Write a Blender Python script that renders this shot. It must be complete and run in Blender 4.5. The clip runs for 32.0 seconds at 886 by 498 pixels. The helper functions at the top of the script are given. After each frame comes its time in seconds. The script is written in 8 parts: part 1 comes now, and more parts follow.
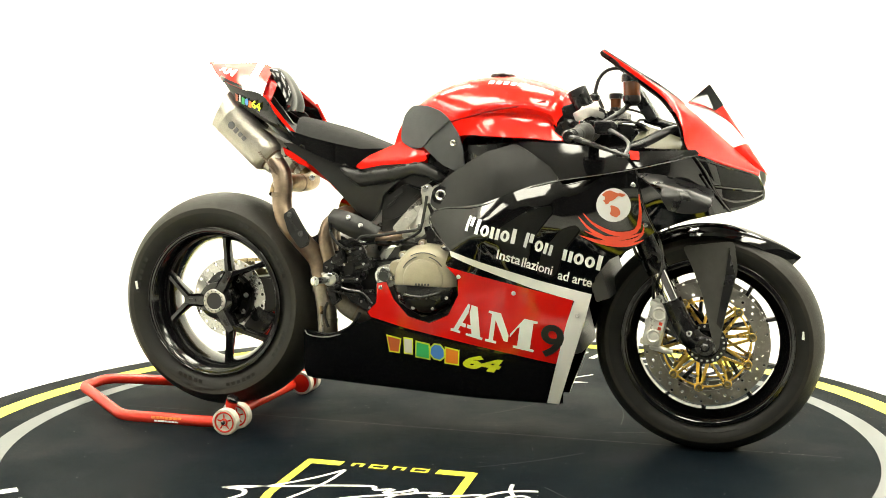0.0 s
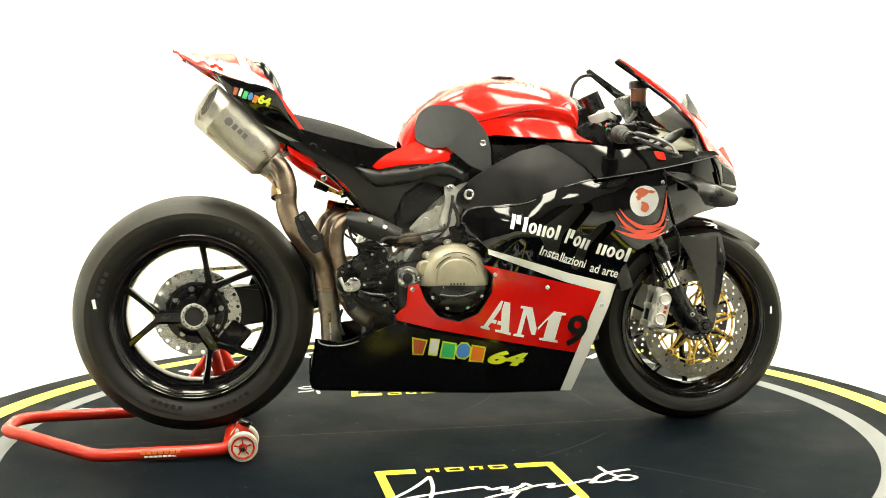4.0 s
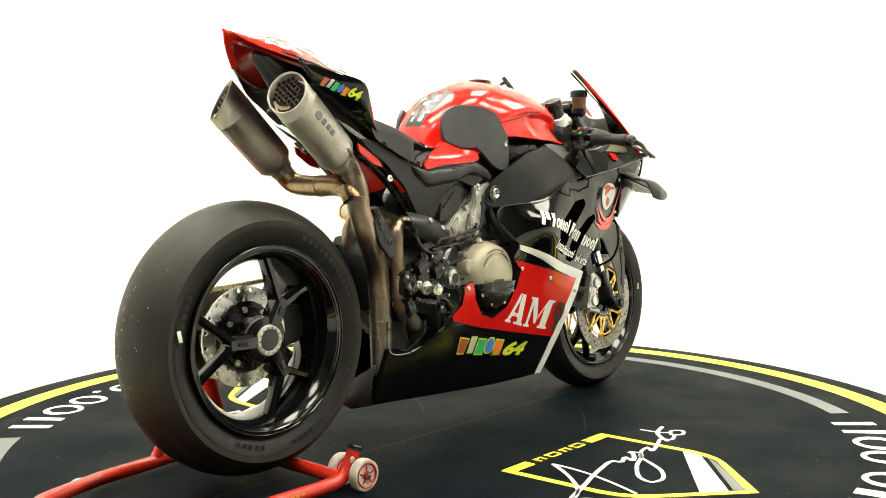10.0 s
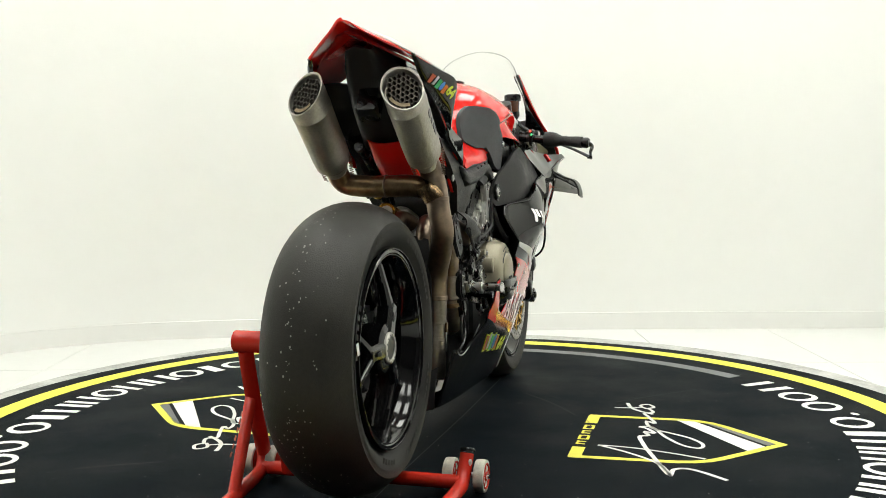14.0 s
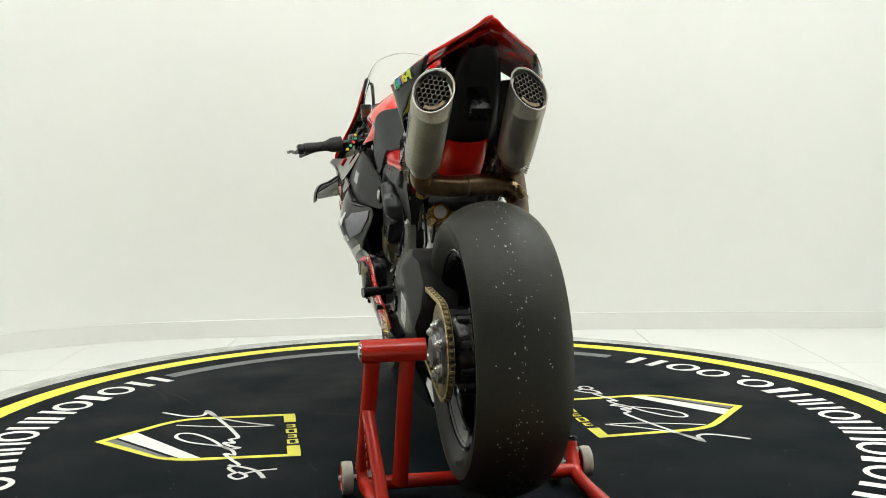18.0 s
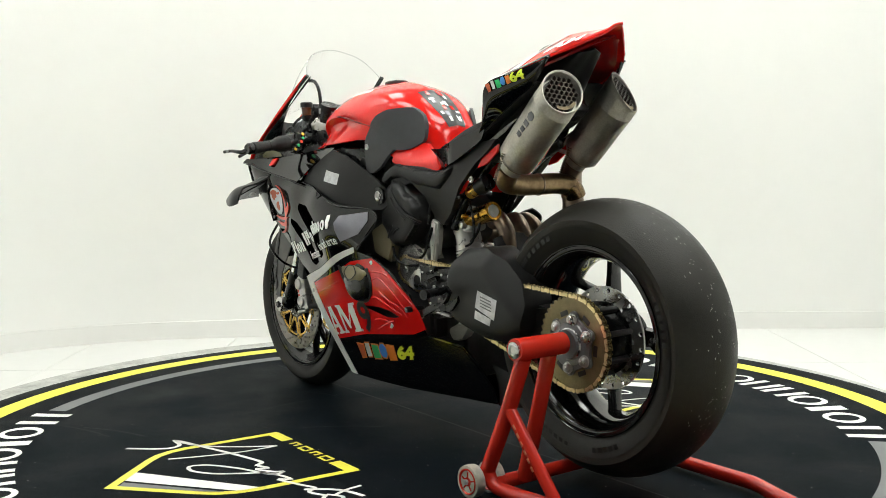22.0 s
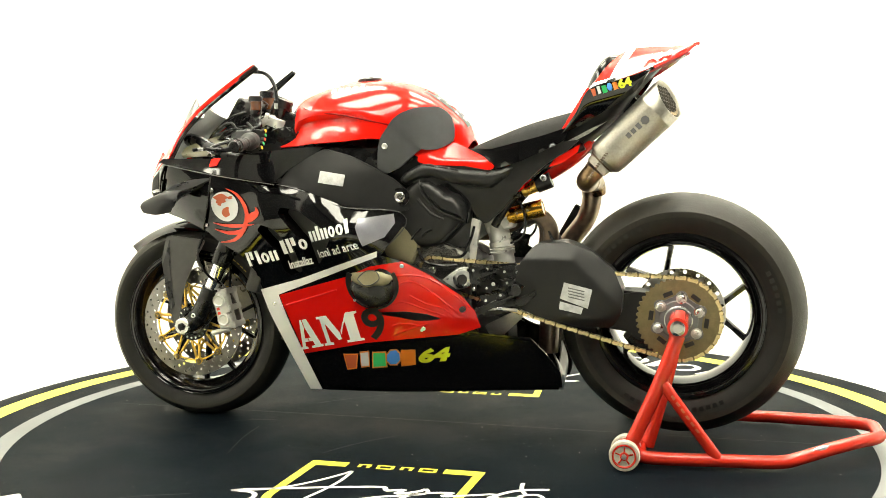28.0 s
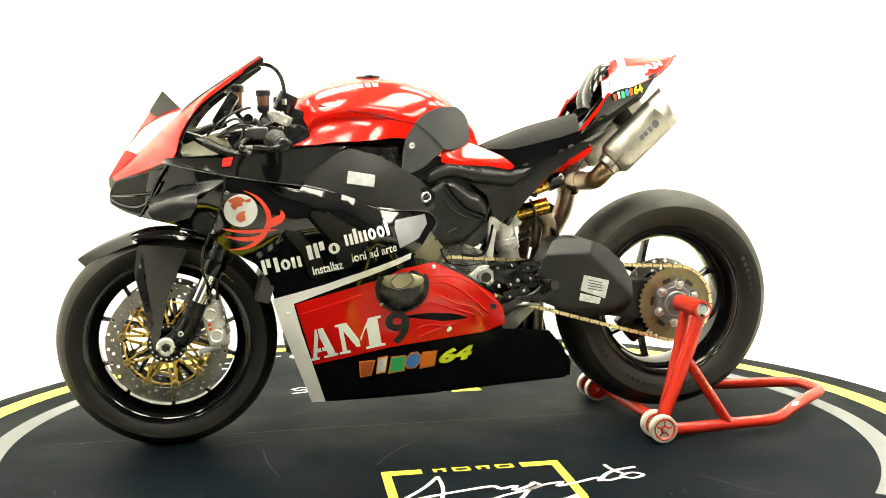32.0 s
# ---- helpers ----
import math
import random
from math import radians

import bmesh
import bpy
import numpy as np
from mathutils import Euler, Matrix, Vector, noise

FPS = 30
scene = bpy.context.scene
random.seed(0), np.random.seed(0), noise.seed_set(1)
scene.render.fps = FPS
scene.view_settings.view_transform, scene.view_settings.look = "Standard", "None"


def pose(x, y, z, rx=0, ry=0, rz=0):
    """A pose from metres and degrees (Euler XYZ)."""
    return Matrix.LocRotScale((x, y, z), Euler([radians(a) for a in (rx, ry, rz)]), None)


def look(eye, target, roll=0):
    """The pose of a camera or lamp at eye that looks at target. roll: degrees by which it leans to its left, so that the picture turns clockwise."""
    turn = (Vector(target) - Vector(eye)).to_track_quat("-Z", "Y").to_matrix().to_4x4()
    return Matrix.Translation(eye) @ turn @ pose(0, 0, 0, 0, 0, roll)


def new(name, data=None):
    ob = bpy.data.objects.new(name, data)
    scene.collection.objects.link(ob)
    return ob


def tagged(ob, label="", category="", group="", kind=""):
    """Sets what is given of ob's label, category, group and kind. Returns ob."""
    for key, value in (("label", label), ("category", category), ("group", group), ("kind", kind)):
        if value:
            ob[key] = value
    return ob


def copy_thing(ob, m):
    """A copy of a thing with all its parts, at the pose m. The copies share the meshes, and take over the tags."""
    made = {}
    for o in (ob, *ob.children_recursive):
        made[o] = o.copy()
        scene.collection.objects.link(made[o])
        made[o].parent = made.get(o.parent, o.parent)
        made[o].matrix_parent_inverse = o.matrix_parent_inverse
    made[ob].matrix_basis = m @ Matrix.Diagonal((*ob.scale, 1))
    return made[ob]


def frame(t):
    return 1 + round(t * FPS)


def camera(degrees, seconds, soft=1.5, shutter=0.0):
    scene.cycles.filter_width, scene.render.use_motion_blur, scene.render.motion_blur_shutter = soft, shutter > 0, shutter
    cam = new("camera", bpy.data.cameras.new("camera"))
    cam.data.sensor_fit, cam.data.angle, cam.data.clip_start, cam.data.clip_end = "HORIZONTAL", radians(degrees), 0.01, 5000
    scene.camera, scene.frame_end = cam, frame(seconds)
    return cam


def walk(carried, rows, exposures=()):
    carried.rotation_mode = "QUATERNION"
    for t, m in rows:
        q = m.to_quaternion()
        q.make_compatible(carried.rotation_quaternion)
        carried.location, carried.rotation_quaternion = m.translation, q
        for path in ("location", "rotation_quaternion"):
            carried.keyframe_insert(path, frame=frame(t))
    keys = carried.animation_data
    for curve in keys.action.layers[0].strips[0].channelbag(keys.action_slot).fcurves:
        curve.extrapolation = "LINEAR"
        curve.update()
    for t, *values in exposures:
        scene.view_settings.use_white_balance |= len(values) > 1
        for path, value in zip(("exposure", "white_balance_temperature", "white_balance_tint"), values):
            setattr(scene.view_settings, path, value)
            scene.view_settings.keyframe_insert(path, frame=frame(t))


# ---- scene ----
# a still camera; the turntable carries the motorcycle round once past it
cam = camera(47.58, 32.0, soft=0.9)
EYE, AHEAD = Vector((0, -2.952, 0.784)), Vector((0.0054, 0.9963, -0.0857))
walk(cam, [(0.0, look(EYE, EYE + AHEAD, -0.49)), (32.0, look(EYE, EYE + AHEAD, -0.49))],
     exposures=[(0, 0.97, 7600, 1), (6, 0.90, 7600, 1), (10, 0.52, 7450, 2), (12, -0.05, 6950, 3), (13, -0.22, 6700, 3), (14, -0.34, 6650, 3), (17, -0.54, 6550, 2), (21, -0.52, 6500, 3), (22.5, -0.28, 6600, 4),
                (24, 0.10, 7450, 3), (28, 0.94, 7600, 1), (32, 1.02, 7600, 1)])


# ---- light: a white room under rows of ceiling panels ----
world = bpy.data.worlds.new("world")
world.use_nodes = True
scene.world = world
world.node_tree.nodes["Background"].inputs[0].default_value = (1, 0.99, 0.96, 1)
world.node_tree.nodes["Background"].inputs[1].default_value = 0.25
PANELS = [(x, y) for x in (-2.4, -0.8, 0.8, 2.4) for y in (-2.0, -0.4, 1.2)]
CEIL = 3.2


# ---- materials ----
def material(name, color, rough=0.5, metal=0.0, coat=0.0, vary=0.0, scale=20.0, bump=0.0, bump_scale=200.0, rough_vary=0.0,
             transmission=0.0, emission=0.0, second=None, spec=0.5, alpha=1.0):
    m = bpy.data.materials.new(name)
    m.use_nodes = True
    nodes, links = m.node_tree.nodes, m.node_tree.links
    b = nodes["Principled BSDF"]
    b.inputs["Base Color"].default_value = (*color, 1)
    b.inputs["Roughness"].default_value = rough
    b.inputs["Metallic"].default_value = metal
    b.inputs["Coat Weight"].default_value = coat
    b.inputs["Coat Roughness"].default_value = 0.03
    b.inputs["Specular IOR Level"].default_value = spec
    b.inputs["Transmission Weight"].default_value = transmission
    b.inputs["Alpha"].default_value = alpha
    if emission:
        b.inputs["Emission Color"].default_value = (*color, 1)
        b.inputs["Emission Strength"].default_value = emission
    if not (vary or bump or rough_vary):
        return m
    pos = nodes.new("ShaderNodeTexCoord").outputs["Object"]
    broad = nodes.new("ShaderNodeTexNoise")
    broad.inputs["Scale"].default_value, broad.inputs["Detail"].default_value = scale, 6
    links.new(pos, broad.inputs["Vector"])
    if vary:
        fine = nodes.new("ShaderNodeTexNoise")
        fine.inputs["Scale"].default_value, fine.inputs["Detail"].default_value = scale * 9, 4
        links.new(pos, fine.inputs["Vector"])
        both = nodes.new("ShaderNodeMix")
        both.data_type = "FLOAT"
        both.inputs[0].default_value = 0.35
        links.new(broad.outputs["Fac"], both.inputs[2])
        links.new(fine.outputs["Fac"], both.inputs[3])
        ramp = nodes.new("ShaderNodeValToRGB")
        ramp.color_ramp.elements[0].position, ramp.color_ramp.elements[1].position = 0.35, 0.65
        dark = second or tuple(c * (1 - vary) for c in color)
        light = color if second else tuple(min(1, c * (1 + vary)) for c in color)
        ramp.color_ramp.elements[0].color, ramp.color_ramp.elements[1].color = (*dark, 1), (*light, 1)
        links.new(both.outputs[0], ramp.inputs[0])
        links.new(ramp.outputs[0], b.inputs["Base Color"])
    if rough_vary:
        span = nodes.new("ShaderNodeMapRange")
        span.inputs[1].default_value, span.inputs[2].default_value = 0.3, 0.7
        span.inputs[3].default_value, span.inputs[4].default_value = max(0.02, rough - rough_vary), min(1, rough + rough_vary)
        links.new(broad.outputs["Fac"], span.inputs[0])
        links.new(span.outputs[0], b.inputs["Roughness"])
    if bump:
        grain = nodes.new("ShaderNodeTexNoise")
        grain.inputs["Scale"].default_value, grain.inputs["Detail"].default_value = bump_scale, 3
        links.new(pos, grain.inputs["Vector"])
        bp = nodes.new("ShaderNodeBump")
        bp.inputs["Strength"].default_value, bp.inputs["Distance"].default_value = bump, 0.002
        links.new(grain.outputs["Fac"], bp.inputs["Height"])
        links.new(bp.outputs[0], b.inputs["Normal"])
    return m


RED = material("red_gloss_paint", (0.70, 0.009, 0.006), 0.13, coat=0.0, rough_vary=0.03, scale=6)
# darker copy of the red paint, carrying shade in its colour
RED_SHADE = material("shaded_red_gloss", (0.22, 0.004, 0.004), 0.1, rough_vary=0.03, scale=6)
SILVER_SHEEN_PRINT = material("silver_sheen_and_print", (0.22, 0.22, 0.25), 0.2, metal=0.3, vary=0.1, scale=30)
RED_FILM = material("red_film", (0.66, 0.008, 0.007), 0.13, coat=0.0, spec=0.5, rough_vary=0.05, bump=0.12, bump_scale=9)
BLACK = material("black_gloss_paint", (0.0025, 0.0025, 0.0028), 0.06, rough_vary=0.02, scale=8, bump=0.05, bump_scale=9, spec=0.46)
WHITE = material("white_gloss_paint", (0.82, 0.82, 0.80), 0.25, coat=0.6, rough_vary=0.05)
BLACK_FILM = material("black_film", (0.0035, 0.0035, 0.004), 0.2, rough_vary=0.05, spec=0.3)
FILM_WHITE = material("white_film", (0.83, 0.83, 0.82), 0.35, rough_vary=0.05)
MATTE = material("dark_grey_moulded_plastic", (0.0112, 0.0113, 0.0115), 0.38, vary=0.18, scale=30, bump=0.15, bump_scale=900, rough_vary=0.08, spec=0.32)
PAD = material("grey_grip_pad", (0.046, 0.049, 0.053), 0.52, vary=0.12, scale=40, bump=0.3, bump_scale=1200)
SEAT = material("black_foam_seat", (0.012, 0.012, 0.012), 0.85, vary=0.2, scale=60, bump=0.5, bump_scale=700, spec=0.25)
SATIN = material("satin_black_metal", (0.006, 0.006, 0.0065), 0.27, metal=0.0, vary=0.2, scale=25, rough_vary=0.1, spec=0.4)
RIM = material("gloss_black_rim", (0.004, 0.004, 0.0045), 0.10, vary=0.15, scale=15, rough_vary=0.04, spec=0.48)
TYRE = material("worn_slick_rubber", (0.0165, 0.0154, 0.0124), 0.52, vary=0.3, scale=14, bump=0.4, bump_scale=350, rough_vary=0.1, spec=0.33)
SIDEWALL = material("black_sidewall_rubber", (0.010, 0.0098, 0.0092), 0.5, vary=0.15, scale=30, bump=0.15, bump_scale=500, spec=0.3)
SCUFF = material("grey_tyre_marks", (0.3, 0.29, 0.27), 0.8, vary=0.3, scale=80)
GREYPRINT = material("dull_grey_tyre_lettering", (0.0105, 0.0105, 0.010), 0.6, spec=0.3)
YELPRINT = material("faded_yellow_tyre_lettering", (0.35, 0.26, 0.05), 0.6)
TITAN = material("brushed_titanium", (0.44, 0.42, 0.37), 0.46, metal=1.0, vary=0.2, scale=18, bump=0.2, bump_scale=120, rough_vary=0.12)
DENT = material("scuffed_titanium", (0.42, 0.40, 0.355), 0.5, metal=1.0, vary=0.2, scale=30, bump=1.0, bump_scale=55, rough_vary=0.15)
HOT = material("heat_stained_pipe", (0.335, 0.255, 0.185), 0.4, metal=1.0, vary=0.4, scale=7, second=(0.16, 0.125, 0.1), bump=0.12, bump_scale=90, rough_vary=0.12)
BRONZE = material("bronze_heat_pipe", (0.38, 0.275, 0.16), 0.33, metal=1.0, vary=0.35, scale=8, second=(0.15, 0.095, 0.05), rough_vary=0.1)
STEEL = material("brushed_steel", (0.55, 0.55, 0.54), 0.3, metal=1.0, vary=0.15, scale=40, rough_vary=0.1)
DISC = material("drilled_disc_steel", (0.22, 0.21, 0.195), 0.36, metal=1.0, vary=0.2, scale=25, bump=0.15, bump_scale=300, rough_vary=0.1)
CHROME = material("polished_chrome", (0.8, 0.8, 0.8), 0.08, metal=1.0, rough_vary=0.03)
ALLOY = material("cast_alloy", (0.46, 0.45, 0.415), 0.45, metal=0.5, vary=0.2, scale=25, bump=0.4, bump_scale=250, rough_vary=0.1)
SILVER = material("silver_calliper", (0.62, 0.61, 0.58), 0.36, metal=0.6, vary=0.12, scale=40, rough_vary=0.1)
GOLD = material("gold_anodised", (0.72, 0.46, 0.10), 0.3, metal=1.0, vary=0.15, scale=60, rough_vary=0.08)
ORANGE_GOLD = material("orange_gold_anodised", (0.60, 0.33, 0.05), 0.24, metal=1.0, vary=0.12, scale=60, rough_vary=0.06)
COVER = material("pale_bronze_engine_cover", (0.31, 0.28, 0.205), 0.45, metal=0.3, vary=0.1, scale=30, bump=0.2, bump_scale=300, rough_vary=0.08)
COVER_DARK = material("olive_bronze_engine_cover", (0.25, 0.22, 0.135), 0.42, metal=0.3, vary=0.12, scale=30, bump=0.2, bump_scale=300, rough_vary=0.08)
CHAIN = material("gold_chain_links", (0.76, 0.64, 0.36), 0.34, metal=1.0, vary=0.2, scale=90, rough_vary=0.1)
SPROCKET = material("dull_brass_sprocket", (0.24, 0.2, 0.115), 0.42, metal=1.0, vary=0.2, scale=40, rough_vary=0.1)
ENGINE = material("dark_engine_casting", (0.05, 0.05, 0.05), 0.5, metal=0.3, vary=0.3, scale=30, bump=0.4, bump_scale=150)
RADIATOR = material("radiator_core", (0.05, 0.05, 0.05), 0.5, metal=0.6, bump=0.8, bump_scale=500)
AMBER = material("amber_brake_fluid", (0.10, 0.032, 0.012), 0.15, coat=0.5)
RUBBER = material("grip_rubber", (0.014, 0.014, 0.014), 0.7, bump=0.7, bump_scale=500)
LABEL = material("silver_label_film", (0.55, 0.56, 0.57), 0.35, metal=0.4, vary=0.2, scale=60)
SMOKE = material("smoked_amber_panel", (0.085, 0.077, 0.042), 0.32, vary=0.15, scale=25, rough_vary=0.06)
CARRIER = material("grey_anodised_carrier", (0.17, 0.17, 0.178), 0.45, metal=0.6, vary=0.12, scale=40, rough_vary=0.08)
GREY_WING = material("satin_dark_winglet", (0.008, 0.008, 0.0085), 0.3, vary=0.15, scale=30, rough_vary=0.06, spec=0.4)
BLACKENED = material("blackened_steel", (0.07, 0.07, 0.072), 0.38, metal=0.6, vary=0.25, scale=40, rough_vary=0.1)
SOOT = material("tan_exhaust_soot", (0.22, 0.17, 0.10), 0.8, vary=0.4, scale=90)
CARBON_PALE = material("pale_carbon_edge", (0.30, 0.30, 0.29), 0.35, metal=0.2, vary=0.3, scale=120)
BLADE = material("satin_carbon_grey", (0.045, 0.044, 0.04), 0.34, vary=0.12, scale=60, spec=0.5)
REAR_DISC = material("pale_disc_steel", (0.48, 0.475, 0.46), 0.28, metal=1.0, vary=0.2, scale=25, bump=0.15, bump_scale=300, rough_vary=0.1)
SPECK = material("pale_dust_specks", (0.22, 0.22, 0.21), 0.9, vary=0.3, scale=60)
SEAM = material("dusty_mat_seam", (0.03, 0.036, 0.038), 0.8, vary=0.5, scale=25)
ALLOY_PIPE = material("grey_titanium_pipe", (0.34, 0.31, 0.27), 0.4, metal=1.0, vary=0.3, scale=12, second=(0.2, 0.17, 0.14), bump=0.1, bump_scale=90, rough_vary=0.1)
# inner links toned down to stand for the shade between links
CHAIN_DARK = material("shade_toned_links", (0.22, 0.175, 0.085), 0.4, metal=1.0, vary=0.3, scale=90)
INK = {n: material("film_" + n, c, 0.35, rough_vary=0.05) for n, c in dict(
    red=(0.75, 0.05, 0.02), orange=(0.8, 0.22, 0.03), green=(0.03, 0.5, 0.16), blue=(0.06, 0.25, 0.72), lime=(0.72, 0.82, 0.05), yellow=(0.8, 0.5, 0.03),
    rust=(0.5, 0.10, 0.04), black=(0.01, 0.01, 0.01), silver=(0.62, 0.63, 0.66), grey=(0.12, 0.12, 0.125)).items()}
MESH = material("sooty_steel_mesh", (0.055, 0.048, 0.04), 0.45, metal=0.9, vary=0.3, scale=60)
GLASS = material("clear_screen", (1, 1, 1), 0.02, transmission=1.0)
GLASS.node_tree.nodes["Principled BSDF"].inputs["IOR"].default_value = 1.12
STAND_RED = material("red_powder_coat", (0.55, 0.024, 0.013), 0.24, vary=0.02, scale=5)
STAND_WHEEL = material("worn_cream_polymer", (0.5, 0.47, 0.40), 0.6, vary=0.25, scale=50)
CHIP = material("bare_scraped_steel", (0.5, 0.5, 0.5), 0.4, metal=0.8, vary=0.3, scale=90)
MAT = material("charcoal_vinyl_mat", (0.0018, 0.0041, 0.0064), 0.6, vary=0.22, scale=3, bump=0.3, bump_scale=700, rough_vary=0.1, spec=0.037)
MAT_YELLOW = material("yellow_mat_print", (0.78, 0.72, 0.06), 0.5, vary=0.06, scale=8)
MAT_WHITE = material("white_mat_print", (0.78, 0.78, 0.75), 0.5, vary=0.05, scale=8)
MAT_GREY = material("grey_mat_print", (0.135, 0.14, 0.145), 0.5, vary=0.06, scale=8)
RIM_EDGE = material("chipped_turntable_edge", (0.58, 0.58, 0.55), 0.7, vary=0.5, scale=9, second=(0.30, 0.30, 0.285), bump=0.3, bump_scale=60)
WALL = material("white_wall_paint", (0.80, 0.80, 0.775), 0.75, vary=0.015, scale=1.2, bump=0.05, bump_scale=90)
BASE = material("white_skirting", (0.76, 0.755, 0.73), 0.6, vary=0.02, scale=2)
TILE = material("glossy_white_tile", (0.67, 0.67, 0.65), 0.42, vary=0.02, scale=2)
GROUT = material("pale_grey_grout", (0.6, 0.59, 0.56), 0.8, vary=0.1, scale=30)
CEILING = material("pale_ceiling_paint", (0.38, 0.38, 0.37), 0.8, vary=0.02, scale=2)
DARKWALL = material("unseen_dark_wall", (0.05, 0.05, 0.052), 0.9, vary=0.2, scale=3, bump=0.3, bump_scale=60)
LAMP = material("lit_lamp_diffuser", (1.0, 0.99, 0.97), 0.5, emission=12.0)
LAMPFRAME = material("white_lamp_frame", (0.75, 0.75, 0.75), 0.4)


# ---- mesh builders ----
def part(name, bm, mat, parent=None, label="", smooth=True):
    me = bpy.data.meshes.new(name)
    bmesh.ops.recalc_face_normals(bm, faces=bm.faces)
    for f in bm.faces:
        f.smooth = smooth
    if smooth:
        for e in bm.edges:
            if len(e.link_faces) == 2 and e.calc_face_angle(0) > 0.6:
                e.smooth = False
    bm.to_mesh(me)
    bm.free()
    me.materials.append(mat)
    ob = new(name, me)
    ob.parent = parent
    if label:
        tagged(ob, label)
    return ob


def root(name, label, category, group=""):
    return tagged(new(name), label, category, group)


def join(*bms):
    out = bms[0]
    for b in bms[1:]:
        me = bpy.data.meshes.new("tmp")
        b.to_mesh(me)
        b.free()
        out.from_mesh(me)
        bpy.data.meshes.remove(me)
    return out


def catmull(points, n):
    """n points evenly along a smooth line through the given ones."""
    P = np.array(points, float)
    if len(P) == 2:
        return P[0] + np.linspace(0, 1, n)[:, None] * (P[1] - P[0])
    k = np.concatenate([[0], np.cumsum(np.linalg.norm(np.diff(P, axis=0), axis=1) ** 0.5 + 1e-9)])
    T = np.zeros_like(P)
    T[1:-1] = ((P[2:] - P[1:-1]) / (k[2:] - k[1:-1])[:, None] * (k[1:-1] - k[:-2])[:, None]
               + (P[1:-1] - P[:-2]) / (k[1:-1] - k[:-2])[:, None] * (k[2:] - k[1:-1])[:, None]) / (k[2:] - k[:-2])[:, None]
    T[0], T[-1] = 1.5 * (P[1] - P[0]) / (k[1] - k[0]) - 0.5 * T[1], 1.5 * (P[-1] - P[-2]) / (k[-1] - k[-2]) - 0.5 * T[-2]

    def at(u):
        i = np.clip(np.searchsorted(k, u, side="right") - 1, 0, len(P) - 2)
        h = (k[i + 1] - k[i])[:, None]
        s = ((u - k[i])[:, None]) / h
        return ((2 * s**3 - 3 * s**2 + 1) * P[i] + (s**3 - 2 * s**2 + s) * h * T[i]
                + (-2 * s**3 + 3 * s**2) * P[i + 1] + (s**3 - s**2) * h * T[i + 1])
    fine = at(np.linspace(0, k[-1], 40 * len(P)))
    L = np.concatenate([[0], np.cumsum(np.linalg.norm(np.diff(fine, axis=0), axis=1))])
    want = np.linspace(0, L[-1], n)
    return np.stack([np.interp(want, L, fine[:, c]) for c in range(3)], 1) if P.shape[1] == 3 else \
        np.stack([np.interp(want, L, fine[:, c]) for c in range(P.shape[1])], 1)


def mirror(bm, s):
    if s < 0:
        for v in bm.verts:
            v.co.y = -v.co.y
    return bm


def skin(rows, nu=24, nv=16, both=False, thick=0.003, s=1, cut=None, lift=0.0):
    """A curved shell through rows of points (x, half width, z); both: mirrored across the middle, its first row lying there."""
    G = np.array([catmull(r, nu) for r in rows])
    G = np.array([catmull(G[:, i], nv) for i in range(nu)])
    if lift:
        N = np.cross(np.gradient(G, axis=0), np.gradient(G, axis=1))
        N /= np.linalg.norm(N, axis=2)[:, :, None] + 1e-12
        c = G.mean((0, 1)) * (1, 0, 1)
        G = G + N * (lift if ((G - c) * N).sum() > 0 else -lift)
    if cut:
        a, b = int(round(cut[0] * (nv - 1))), int(round(cut[1] * (nv - 1)))
        c, d = (int(round(k * (nu - 1))) for k in (cut[2:] or (0, 1)))
        G = G[c:d + 1, a:b + 1]
    if both:
        M = G[:, ::-1].copy()
        M[:, :, 1] *= -1
        G = np.concatenate([M[:, :-1], G], 1)
    return mirror(shell(G, thick), s)


def shell(G, thick):
    bm = bmesh.new()
    n, m = G.shape[:2]
    du, dv = np.gradient(G, axis=0), np.gradient(G, axis=1)
    N = np.cross(du, dv)
    N /= np.linalg.norm(N, axis=2)[:, :, None] + 1e-12
    c = G.mean((0, 1))
    mid = np.array((c[0], 0, c[2]))
    if ((G - mid) * N).sum() < 0:
        N = -N
    A = [[bm.verts.new(p) for p in r] for r in G]
    B = [[bm.verts.new(p) for p in r] for r in G - N * thick]
    for i in range(n - 1):
        for j in range(m - 1):
            bm.faces.new((A[i][j], A[i + 1][j], A[i + 1][j + 1], A[i][j + 1]))
            bm.faces.new((B[i][j], B[i][j + 1], B[i + 1][j + 1], B[i + 1][j]))
    rim = [(i, 0) for i in range(n)] + [(n - 1, j) for j in range(1, m)] + [(i, m - 1) for i in range(n - 2, -1, -1)] + [(0, j) for j in range(m - 2, 0, -1)]
    for (i, j), (k, l) in zip(rim, rim[1:] + rim[:1]):
        bm.faces.new((A[i][j], A[k][l], B[k][l], B[i][j]))
    return bm


def inside(p, poly):
    hit = False
    for (x1, y1), (x2, y2) in zip(poly, poly[1:] + poly[:1]):
        if (y1 > p[1]) != (y2 > p[1]) and p[0] < (x2 - x1) * (p[1] - y1) / (y2 - y1) + x1:
            hit = not hit
    return hit


def rounded(poly, r):
    """The outline with its corners rounded off by about r."""
    out, n = [], len(poly)
    for i in range(n):
        a, b, c = (Vector(poly[(i + k) % n]) for k in (-1, 0, 1))
        ra, rc = min(r, (a - b).length * 0.4), min(r, (c - b).length * 0.4)
        p, q = b + (a - b).normalized() * ra, b + (c - b).normalized() * rc
        out += [tuple(p), tuple((p + 2 * b + q) / 4), tuple(q)]
    return out


